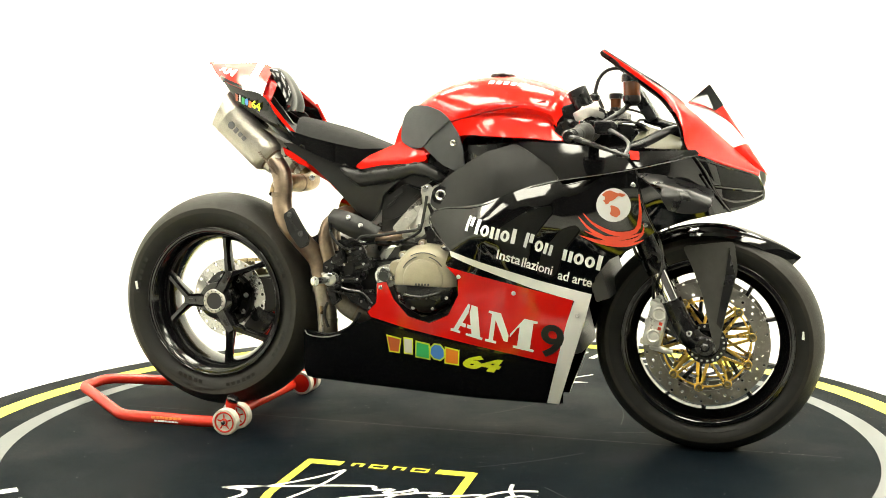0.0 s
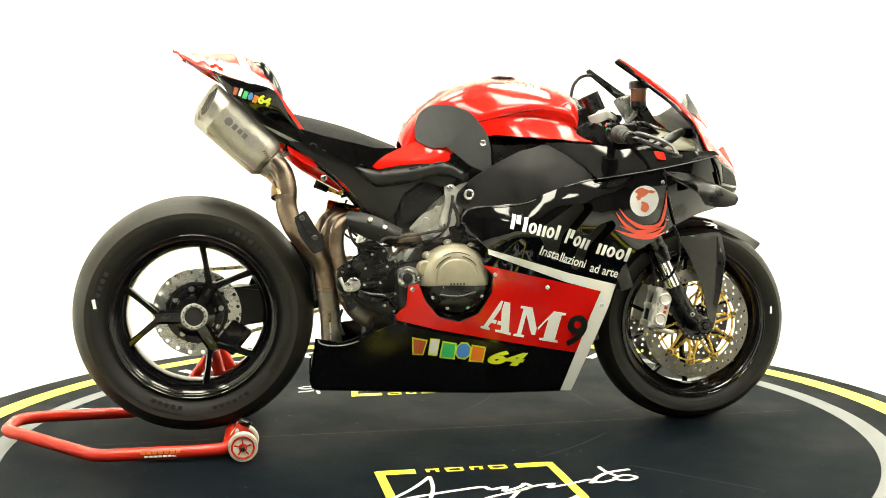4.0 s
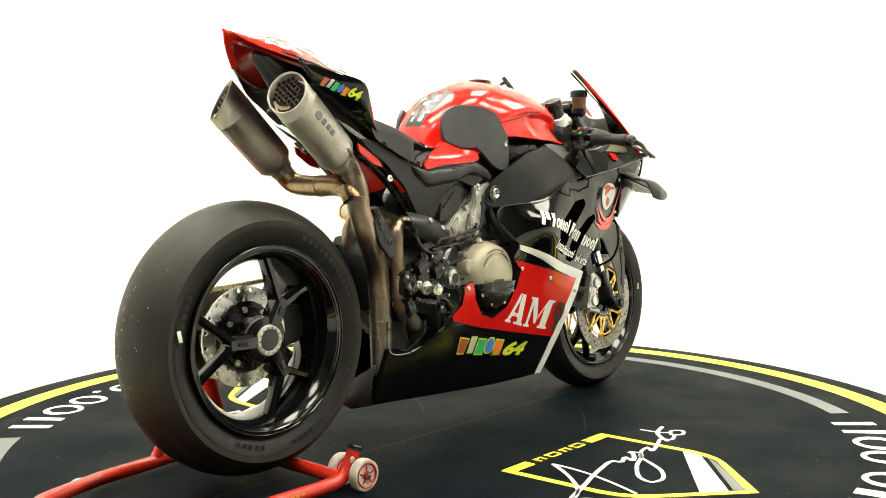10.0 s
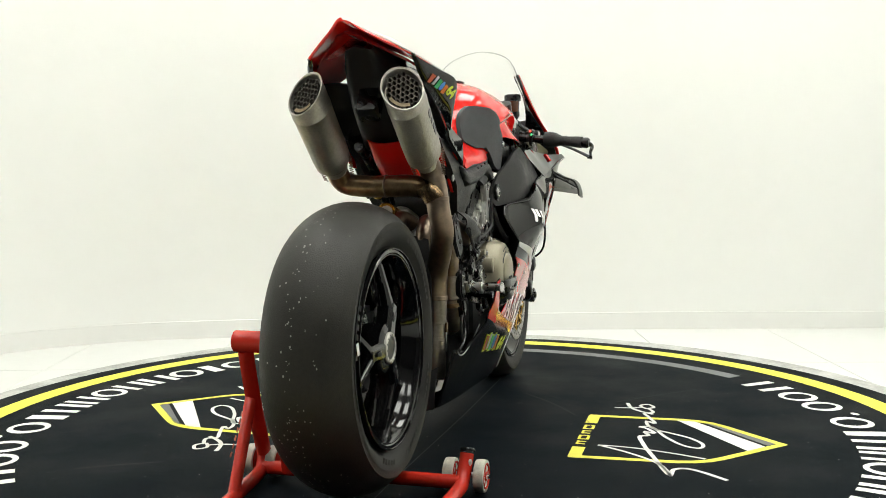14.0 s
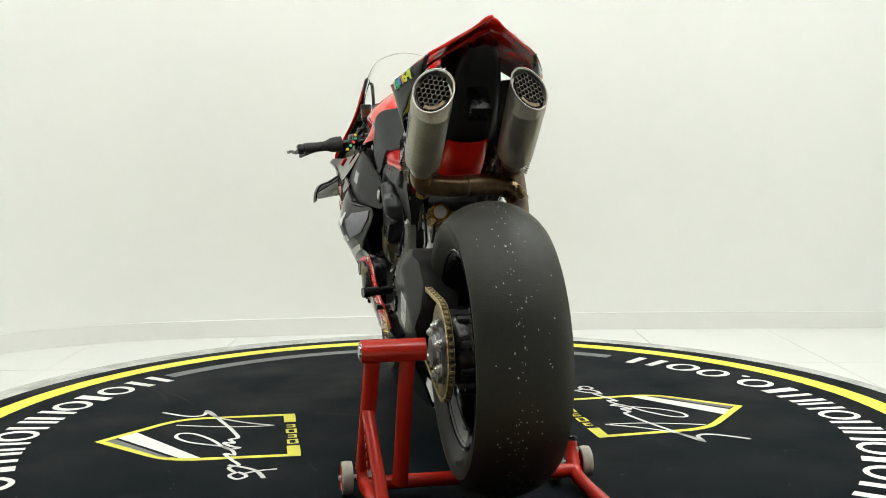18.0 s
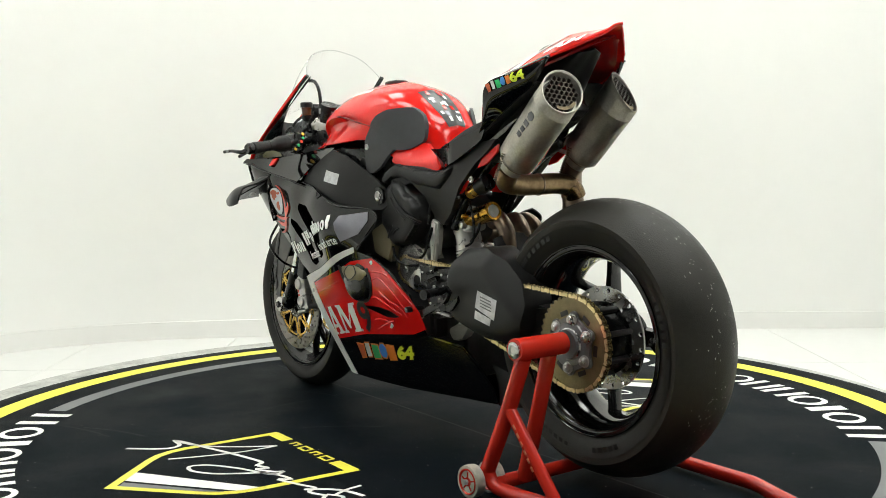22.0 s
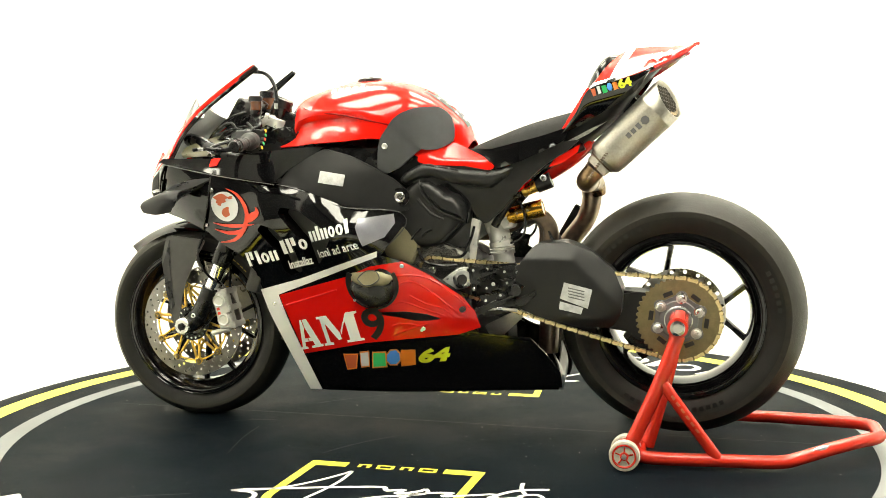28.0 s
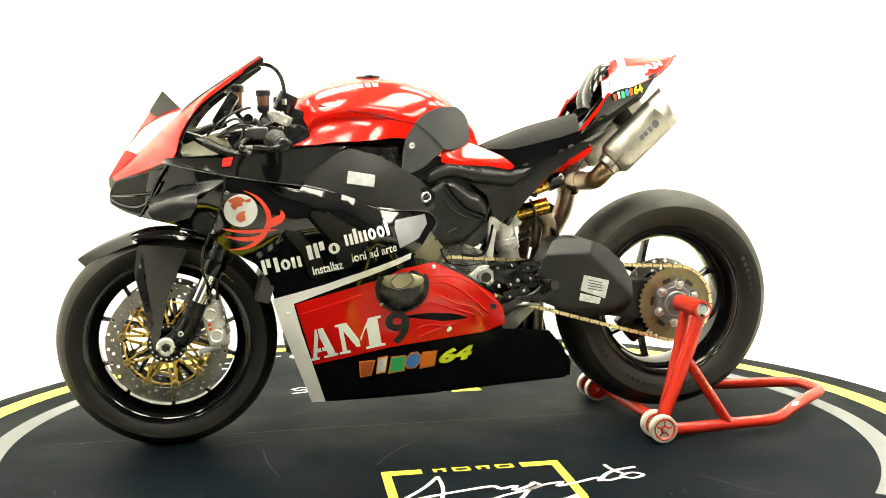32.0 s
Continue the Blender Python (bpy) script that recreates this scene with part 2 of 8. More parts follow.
def sheet(poly, depth, thick=0.003, s=1, step=0.02, holes=(), lift=0.0):
    """A panel with the side outline poly (x, z) that follows the half width depth(x, z), with openings through it."""
    from mathutils.geometry import delaunay_2d_cdt
    loops = [list(poly)] + [list(h) for h in holes]
    pts, edges = [], []
    for lp in loops:
        ring = []
        for (x1, z1), (x2, z2) in zip(lp, lp[1:] + lp[:1]):
            k = max(1, int(math.hypot(x2 - x1, z2 - z1) / step))
            ring += [(x1 + (x2 - x1) * i / k, z1 + (z2 - z1) * i / k) for i in range(k)]
        o = len(pts)
        pts += ring
        edges += [(o + i, o + (i + 1) % len(ring)) for i in range(len(ring))]
    xs, zs = [p[0] for p in loops[0]], [p[1] for p in loops[0]]
    near = np.array(pts)
    for i, x in enumerate(np.arange(min(xs) + step / 2, max(xs), step)):
        for z in np.arange(min(zs) + step / 2 * (1 + i % 2), max(zs), step):
            if inside((x, z), loops[0]) and not any(inside((x, z), h) for h in loops[1:]) and np.min(np.hypot(*(near - (x, z)).T)) > step * 0.45:
                pts.append((x, z))
    V, _, F = delaunay_2d_cdt([Vector(p) for p in pts], edges, [], 0, 1e-6)[:3]
    F = [f for f in F if inside(tuple(sum((V[i] for i in f), Vector((0, 0))) / len(f)), loops[0])
         and not any(inside(tuple(sum((V[i] for i in f), Vector((0, 0))) / len(f)), h) for h in loops[1:])]
    bm = bmesh.new()
    A = [bm.verts.new((v.x, depth(v.x, v.y) + lift, v.y)) for v in V]
    B = [bm.verts.new((v.x, depth(v.x, v.y) + lift - thick, v.y)) for v in V]
    count = {}
    for f in F:
        bm.faces.new([A[i] for i in f])
        bm.faces.new([B[i] for i in reversed(f)])
        for i, j in zip(f, list(f[1:]) + [f[0]]):
            count[(i, j)] = 1
    for i, j in list(count):
        if (j, i) not in count:
            bm.faces.new((A[j], A[i], B[i], B[j]))
    bmesh.ops.delete(bm, geom=[v for v in bm.verts if not v.link_faces], context="VERTS")
    return mirror(bm, s)


def pillow(poly, base, height, edge):
    """A half width that swells by height over the surface base inside poly, its rim rounded over a distance edge."""
    E = [(Vector(a), Vector(b)) for a, b in zip(poly, list(poly[1:]) + [poly[0]])]

    def f(x, z):
        p, near = Vector((x, z)), 1.0
        for a, b in E:
            k = max(0, min(1, (p - a).dot(b - a) / max(1e-9, (b - a).length_squared)))
            near = min(near, (p - a - (b - a) * k).length)
        k = min(1, near / edge)
        return base(x, z) + height * math.sqrt(1 - (1 - k) ** 2)
    return f


def spline_surface(ctrl):
    """A smooth half width over (x, z) through the given (x, z, half width)."""
    C = np.array(ctrl, float)
    P, n = C[:, :2], len(C)
    d = np.linalg.norm(P[:, None] - P[None], axis=2)
    A = np.zeros((n + 3, n + 3))
    A[:n, :n] = np.where(d > 0, d * d * np.log(d + 1e-12), 0) + np.eye(n) * 1e-4
    A[:n, n] = A[n, :n] = 1
    A[:n, n + 1:], A[n + 1:, :n] = P, P.T
    w = np.linalg.solve(A, np.concatenate([C[:, 2], np.zeros(3)]))

    def f(x, z):
        r = np.hypot(P[:, 0] - x, P[:, 1] - z)
        return float(np.where(r > 0, r * r * np.log(r + 1e-12), 0) @ w[:n] + w[n] + w[n + 1] * x + w[n + 2] * z)
    return f


def tube(points, radius, n=40, seg=16, s=1, caps=True):
    """A round pipe along a smooth line; radius: one or several along it."""
    P = catmull(points, n)
    R = np.interp(np.linspace(0, 1, n), np.linspace(0, 1, len(radius)), radius) if hasattr(radius, "__len__") else np.full(n, radius)
    bm = bmesh.new()
    T = np.gradient(P, axis=0)
    up = Vector((0.13, 0.31, 0.94))
    rings = []
    for p, t, r in zip(P, T, R):
        t = Vector(t).normalized()
        a = (up - t * up.dot(t)).normalized()
        b = t.cross(a)
        up = a
        rings.append([bm.verts.new(Vector(p) + (a * math.cos(k) + b * math.sin(k)) * r) for k in np.linspace(0, 2 * math.pi, seg, endpoint=False)])
    for r1, r2 in zip(rings, rings[1:]):
        for i in range(seg):
            bm.faces.new((r1[i], r1[(i + 1) % seg], r2[(i + 1) % seg], r2[i]))
    if caps:
        bm.faces.new(rings[0][::-1])
        bm.faces.new(rings[-1])
    return mirror(bm, s)


def rod(a, b, r, seg=16, r2=None, s=1):
    return tube([a, b], [r, r if r2 is None else r2], n=2, seg=seg, s=s)


def turned(profile, centre, axis, seg=48, closed=False, caps=True):
    """A body of revolution: profile of (along, radius) about the axis through centre."""
    ax = Vector(axis).normalized()
    u = ax.orthogonal().normalized()
    w = ax.cross(u)
    c = Vector(centre)
    bm = bmesh.new()
    rings = [[bm.verts.new(c + ax * a + (u * math.cos(k) + w * math.sin(k)) * max(r, 1e-4)) for k in np.linspace(0, 2 * math.pi, seg, endpoint=False)]
             for a, r in profile]
    pairs = list(zip(rings, rings[1:] + rings[:1])) if closed else list(zip(rings, rings[1:]))
    for r1, r2 in pairs:
        for i in range(seg):
            bm.faces.new((r1[i], r1[(i + 1) % seg], r2[(i + 1) % seg], r2[i]))
    if not closed and caps:
        for r, p in ((rings[0], profile[0]), (rings[-1], profile[-1])):
            if p[1] > 2e-4:
                bm.faces.new(r)
    return bm


def block(size, m=None, bevel=0.004, seg=2):
    bm = bmesh.new()
    bmesh.ops.create_cube(bm, size=1)
    bmesh.ops.scale(bm, vec=size, verts=bm.verts)
    if bevel:
        bmesh.ops.bevel(bm, geom=bm.edges[:], offset=min(bevel, min(size) * 0.45), segments=seg, affect="EDGES", profile=0.6)
    if m is not None:
        bm.transform(m)
    return bm


def plate(poly, y, thick, bevel=0.002, s=1):
    """A flat plate with the side outline poly (x, z), from y outwards by thick."""
    bm = bmesh.new()
    a = [bm.verts.new((x, y, z)) for x, z in poly]
    b = [bm.verts.new((x, y + thick, z)) for x, z in poly]
    bm.faces.new(a)
    bm.faces.new(b[::-1])
    for i in range(len(a)):
        j = (i + 1) % len(a)
        bm.faces.new((a[i], b[i], b[j], a[j]))
    if bevel:
        rim = [e for e in bm.edges if abs(e.verts[0].co.y - e.verts[1].co.y) < 1e-6]
        bmesh.ops.bevel(bm, geom=rim, offset=bevel, segments=2, affect="EDGES")
    bmesh.ops.triangulate(bm, faces=[f for f in bm.faces if len(f.verts) > 4])
    return mirror(bm, s)


def bolt(at, axis, r=0.006, h=0.004):
    bm = turned([(0, r), (h * 0.7, r), (h, r * 0.8), (h, r * 0.5), (h * 0.4, r * 0.45)], at, axis, 12)
    return bm


def text_mesh(body, size, weight=0.0, shear=0.0):
    """Flat letter outlines from the built-in font, as (vertices, faces) in its own plane."""
    cu = bpy.data.curves.new("letters", "FONT")
    cu.body, cu.size, cu.offset, cu.shear, cu.resolution_u = body, size, weight, shear, 4
    ob = bpy.data.objects.new("letters", cu)
    scene.collection.objects.link(ob)
    me = bpy.data.meshes.new_from_object(ob.evaluated_get(bpy.context.evaluated_depsgraph_get()))
    out = [v.co.copy() for v in me.vertices], [tuple(p.vertices) for p in me.polygons]
    bpy.data.objects.remove(ob)
    bpy.data.curves.remove(cu)
    bpy.data.meshes.remove(me)
    return out


# ---- room ----
FLOOR = -0.06
LEFT_X, RIGHT_X, REAR_Y = -2.25, 3.9, -4.6


def flat(pts, z, thick=0.0):
    """A level slab with the outline pts and its top at z."""
    bm = bmesh.new()
    a = [bm.verts.new((x, y, z)) for x, y in pts]
    bm.faces.new(a)
    if thick:
        b = [bm.verts.new((x, y, z - thick)) for x, y in pts]
        bm.faces.new(b[::-1])
        for i in range(len(a)):
            j = (i + 1) % len(a)
            bm.faces.new((a[i], b[i], b[j], a[j]))
    bmesh.ops.triangulate(bm, faces=[f for f in bm.faces if len(f.verts) > 4])
    return bm


def upright(line, z0, z1, thick):
    """A wall along a line of (x, y), thick to the left of its run."""
    bm = bmesh.new()
    P = [Vector(p) for p in line]
    off = []
    for i, p in enumerate(P):
        d = (P[min(i + 1, len(P) - 1)] - P[max(i - 1, 0)]).normalized()
        off.append(p + Vector((-d.y, d.x)) * thick)
    V = [[bm.verts.new((p.x, p.y, z)) for z in (z0, z1)] + [bm.verts.new((q.x, q.y, z)) for z in (z1, z0)] for p, q in zip(P, off)]
    for a, b in zip(V, V[1:]):
        for i in range(4):
            j = (i + 1) % 4
            bm.faces.new((a[i], b[i], b[j], a[j]))
    bm.faces.new(V[0])
    bm.faces.new(V[-1][::-1])
    return bm


def setting(name, bm, mat, label="", smooth=False):
    return tagged(part(name, bm, mat, None, label, smooth), kind="structure")


# the back wall swings round to the left in one soft curve
SWEEP = [(LEFT_X, -1.6), (LEFT_X, -0.4), (LEFT_X, 0.8), (-2.17, 1.28), (-1.99, 1.54), (-1.82, 1.68), (-1.64, 1.775), (-1.43, 1.855), (-1.0, 1.925), (-0.48, 1.985), (0.2, 2.04), (0.93, 2.06), (1.49, 2.045), (2.05, 2.02), (RIGHT_X, 1.93)]
back_line = [tuple(p) for p in catmull(SWEEP, 90)]
skirting_line = [tuple(p) for p in catmull([(x + 0.012, y - 0.002) if x <= LEFT_X else (x + (0.008 if x < -1.5 else 0), y - 0.012) for x, y in SWEEP], 90)]
setting("floor", flat([(LEFT_X - 0.2, REAR_Y - 0.2), (RIGHT_X + 0.2, REAR_Y - 0.2), (RIGHT_X + 0.2, 3), (LEFT_X - 0.2, 3)], FLOOR - 0.004, 0.1), GROUT,
        "white tiled floor with thin joints")
setting("wall_back", upright(back_line, FLOOR - 0.1, CEIL, 0.15), WALL, "plain white painted wall with a rounded corner", True)
setting("baseboard", upright(skirting_line, FLOOR, FLOOR + 0.086, 0.012), BASE, "low white skirting", True)
# dark walls out of view, added so the gloss black bodywork reflects dark
setting("wall_left", upright([(LEFT_X, REAR_Y), (LEFT_X, -1.6)], FLOOR - 0.1, CEIL, 0.15), DARKWALL, "unseen dark wall added behind the viewer for dark reflections")
setting("wall_side", upright([(RIGHT_X, -1.6), (RIGHT_X, REAR_Y)], FLOOR - 0.1, CEIL, 0.15), DARKWALL, "unseen dark wall added behind the viewer for dark reflections")
setting("wall_right", upright([(RIGHT_X, 2.13), (RIGHT_X, -1.6)], FLOOR - 0.1, CEIL, 0.15), WALL, "plain white painted wall")
setting("wall_rear", upright([(RIGHT_X + 0.1, REAR_Y), (LEFT_X - 0.15, REAR_Y)], FLOOR - 0.1, CEIL, 0.15), DARKWALL, "unseen dark wall added behind the viewer for dark reflections")
setting("ceiling", flat([(LEFT_X - 0.2, REAR_Y - 0.2), (RIGHT_X + 0.2, REAR_Y - 0.2), (RIGHT_X + 0.2, 3), (LEFT_X - 0.2, 3)], CEIL + 0.12, 0.12), CEILING,
        "pale painted ceiling")

# ceiling lights
lamp = root("ceiling_light", "square white ceiling light panel, switched on", "ceiling light", "ceiling lights")
part("diffuser", block((0.9, 0.9, 0.012), pose(0, 0, -0.014), 0.002), LAMP, lamp, "glowing white diffuser")
for k in range(4):
    part("frame", block((0.96, 0.03, 0.03), pose(0, 0, 0, 0, 0, 90 * k) @ pose(0, 0.465, -0.015), 0.003), LAMPFRAME, lamp)
lamp.matrix_basis = pose(*PANELS[0], CEIL)
for x, y in PANELS[1:]:
    copy_thing(lamp, pose(x, y, CEIL))

# ---- turntable and its mat ----
turntable = tagged(part("turntable", turned([(-0.056, 1.585), (-0.012, 1.605), (-0.004, 1.602), (-0.002, 1.575), (-0.0021, 0.01)], (0.039, 0.007, 0), (0, 0, 1), 160), RIM_EDGE),
                   "round turntable with a chipped grey painted edge", "turntable")
mat_thing = tagged(part("floor_mat", turned([(-0.0015, 1.539), (0.0, 1.535), (0.0001, 0.01)], (-0.016, -0.003, 0), (0, 0, 1), 160), MAT),
                   "round charcoal vinyl mat with yellow and white print", "mat")


def ring(r0, r1, a0, a1, z=0.0012, n=120):
    bm = bmesh.new()
    full = a1 - a0 > 359
    A = [math.radians(a0 + (a1 - a0) * i / n) for i in range(n if full else n + 1)]
    V = [[bm.verts.new((r * math.cos(a), r * math.sin(a), z)) for r in (r0, r1)] for a in A]
    for p, q in zip(V, V[1:] + (V[:1] if full else [])):
        bm.faces.new((p[0], q[0], q[1], p[1]))
    return bm


def stroke(points, width, z=0.0012, n=0):
    """A flat printed line along points (x, y)."""
    P = catmull([(x, y) for x, y in points], n) if n else np.array(points, float)
    bm = bmesh.new()
    V = []
    for i, p in enumerate(P):
        a, b = P[max(i - 1, 0)] if i else P[0], P[min(i + 1, len(P) - 1)]
        d1 = Vector(p - a).normalized() if i else Vector(b - p).normalized()
        d2 = Vector(b - p).normalized() if i < len(P) - 1 else d1
        d = (d1 + d2).normalized()
        k = width / 2 / max(0.45, d.dot(d1))
        V.append([bm.verts.new((p[0] - d.y * k, p[1] + d.x * k, z)), bm.verts.new((p[0] + d.y * k, p[1] - d.x * k, z))])
    for p, q in zip(V, V[1:]):
        bm.faces.new((p[0], p[1], q[1], q[0]))
    return bm


def oval(a, mid, half_angle, half, hollow, z=0.0012, n=28):
    """A printed oval ring round the angle a, long across the mat's radius."""
    bm = bmesh.new()
    V = []
    for i in range(n):
        q = 2 * math.pi * i / n
        V.append([])
        for k, kr in ((1.0, 1.0), (hollow * 0.92, hollow + 0.12 if hollow > 0.1 else hollow)):
            g, r = math.radians(a + half_angle * k * math.cos(q)), mid + half * kr * math.sin(q)
            V[-1].append(bm.verts.new((r * math.cos(g), r * math.sin(g), z)))
    for p, q in zip(V, V[1:] + V[:1]):
        bm.faces.new((p[0], q[0], q[1], p[1]))
    return bm


RING_MARKS = ((48.3, 6.2, "twin"), (55.8, 6.0, "round"), (61.2, 4.6, "post"), (66.4, 6.0, "round"), (72.3, 5.2, "twin"), (77.8, 4.8, "twin"), (83.4, 5.4, "round"), (88.8, 4.2, "twin"), (94.0, 5.0, "twin"),
              (99.4, 4.6, "post"), (105.2, 6.0, "round"), (109.7, 1.5, "dot"), (114.6, 5.6, "round"), (121.0, 6.0, "round"), (128.6, 6.2, "twin"))
part("yellow_ring", ring(1.376, 1.45, 0, 360), MAT_YELLOW, mat_thing, "bright yellow printed ring")
for a in (0, 180):
    part("grey_band", ring(1.214, 1.274, a - 43.6, a + 43.6), MAT_GREY, mat_thing, "grey printed arc")
for side in (90, -90):
    # the printed line of letters stands as rings and bars
    for at, wide, shape in RING_MARKS:
        a, mid, half = side + at - 90, 1.232, 0.062
        if shape == "round":
            bm = oval(a, mid, wide / 2, half, 0.62)
        elif shape == "dot":
            bm = oval(a, mid + 0.053, wide / 2, 0.012, 0.05)
        elif shape == "twin":
            bm = join(*[ring(mid - half, mid + half, a + k * wide * 0.34 - wide * 0.13, a + k * wide * 0.34 + wide * 0.13, n=4) for k in (-1, 1)])
        else:
            bm = ring(mid - half, mid + half, a - 1.1, a + 1.1, n=3)
        part("printed_bar", bm, MAT_WHITE, mat_thing)
    turn = pose(0, 0, 0, 0, 0, 0 if side > 0 else 180)

    def printed(name, bm, mat, label=""):
        bm.transform(turn)
        part(name, bm, mat, mat_thing, label)
    lean = 0.048 if side > 0 else -0.048

    def slant(pts):
        return [(x + lean * (y - 0.41), y) for x, y in pts]
    printed("shield_outline", stroke(slant([(-0.135, 0.432), (-0.222, 0.432), (-0.221, 0.7), (-0.213, 0.745), (-0.195, 0.785), (-0.165, 0.82), (0.0, 0.976), (0.165, 0.82), (0.195, 0.785), (0.213, 0.745),
                                            (0.221, 0.7), (0.222, 0.432), (0.135, 0.432)]), 0.023), MAT_YELLOW, "yellow shield outline")
    for k in (-1, 1):
        printed("shield_corner", stroke(slant([(k * 0.13, 0.437), (k * 0.225, 0.437)]), 0.036, 0.0016), MAT_YELLOW)
    # a short word over the shield, as hollow shapes
    for i in range(4):
        x = 0.085 - i * 0.057
        foot, top = 0.449, 0.425
        if i % 2:
            printed("printed_bar", stroke([(x - 0.02, foot), (x + 0.018, foot), (x + 0.02, top), (x - 0.018, top), (x - 0.02, foot)], 0.0085), MAT_YELLOW)
        else:
            printed("printed_bar", join(stroke([(x - 0.012, foot), (x - 0.012, top)], 0.009), stroke([(x + 0.012, foot), (x + 0.012, top)], 0.009),
                                        stroke([(x - 0.018, top + 0.002), (x + 0.018, top + 0.002)], 0.008, 0.0014)), MAT_YELLOW)
    printed("white_stripe", flat(slant([(-0.21, 0.685), (-0.21, 0.735), (0.03, 0.93), (0.085, 0.885)]), 0.0012), MAT_WHITE)
    printed("grey_stripe", flat(slant([(-0.198, 0.762), (-0.182, 0.795), (-0.003, 0.957), (0.02, 0.937)]), 0.0012), MAT_GREY)
    # a flowing white scrawl across the shield
    for pts, w in ((((0.335, 0.83), (0.262, 0.73), (0.275, 0.7), (0.325, 0.692), (0.19, 0.645), (0.05, 0.603), (-0.02, 0.592), (-0.03, 0.612), (-0.07, 0.6), (-0.06, 0.628), (-0.11, 0.60), (-0.12, 0.58)), 0.0125),
                   (((-0.12, 0.58), (-0.13, 0.61), (-0.02, 0.665), (0.055, 0.72), (0.066, 0.757), (0.03, 0.766), (-0.03, 0.73), (-0.07, 0.675), (-0.1, 0.63), (-0.15, 0.602), (-0.19, 0.598), (-0.17, 0.622), (-0.24, 0.60),
                     (-0.29, 0.583), (-0.3, 0.607), (-0.35, 0.59)), 0.011),
                   (((0.335, 0.695), (0.24, 0.66), (0.16, 0.58), (0.1, 0.486)), 0.0105), (((0.1, 0.486), (0.105, 0.58), (0.13, 0.68), (0.165, 0.775)), 0.0095),
                   (((-0.28, 0.61), (-0.335, 0.545), (-0.41, 0.52)), 0.0125), (((-0.34, 0.485), (-0.345, 0.53), (-0.362, 0.57)), 0.0105),
                   (((-0.345, 0.585), (-0.385, 0.563), (-0.405, 0.585), (-0.37, 0.605), (-0.35, 0.588)), 0.0105)):
        printed("scrawl", stroke(pts, w, 0.0018, 90), MAT_WHITE, "white handwritten stroke")

# ---- paddock stand ----
stand = root("paddock_stand", "red tubular rear paddock stand with cream wheels, paint scraped", "paddock stand")
RT = 0.017
part("base_rail", tube([(-0.563, -0.23, 0.092), (-0.575, -0.229, 0.068), (-0.598, -0.228, 0.038), (-0.615, -0.228, 0.028), (-0.65, -0.227, 0.025), (-0.8, -0.224, 0.024), (-0.93, -0.222, 0.024), (-0.957, -0.216, 0.026),
                        (-0.98, -0.203, 0.029), (-1.08, -0.138, 0.043), (-1.165, -0.083, 0.055), (-1.195, -0.062, 0.057), (-1.212, -0.038, 0.058), (-1.214, 0.012, 0.058), (-1.212, 0.06, 0.058), (-1.195, 0.087, 0.057),
                        (-1.165, 0.108, 0.055), (-1.08, 0.163, 0.043), (-0.995, 0.223, 0.029), (-0.975, 0.236, 0.026), (-0.948, 0.244, 0.024), (-0.8, 0.262, 0.024), (-0.65, 0.28, 0.025), (-0.618, 0.284, 0.028),
                        (-0.602, 0.286, 0.036), (-0.592, 0.287, 0.052), (-0.588, 0.288, 0.07)], RT, 220), STAND_RED, stand)
part("cross_tube", rod((-0.605, 0.28, 0.034), (-0.605, -0.222, 0.034), RT), STAND_RED, stand)
part("pin_sleeve", rod((-0.699, 0.155, 0.366), (-0.699, 0.3, 0.366), 0.026, 24), STAND_RED, stand, "red pin sleeve through the hub")
part("pin_end", turned([(0, 0.019), (0.004, 0.019), (0.006, 0.012), (0.003, 0.011), (0.003, 0.001)], (-0.699, 0.3, 0.366), (0, 1, 0), 24), STEEL, stand, "bare steel pin end")
part("upright_tube", tube([(-0.70, 0.275, 0.345), (-0.655, 0.281, 0.22), (-0.588, 0.288, 0.066)], 0.0185, 12), STAND_RED, stand)
part("upright_tube", tube([(-0.697, 0.195, 0.345), (-0.67, 0.2, 0.22), (-0.622, 0.205, 0.036)], 0.0185, 12), STAND_RED, stand)
part("brace_tube", rod((-0.66, 0.283, 0.225), (-0.80, 0.263, 0.03), 0.0145), STAND_RED, stand)
part("post_cap", turned([(0, 0.018), (0.006, 0.018), (0.009, 0.015), (0.009, 0.001)], (-0.561, -0.23, 0.096), (0.4, 0, 1), 20), SATIN, stand, "black plastic cap")
part("axle_stub", rod((-0.572, 0.255, 0.04), (-0.572, 0.335, 0.04), 0.007, 12), STEEL, stand)
part("axle_stub", rod((-0.565, -0.275, 0.04), (-0.565, -0.175, 0.04), 0.007, 12), STEEL, stand)
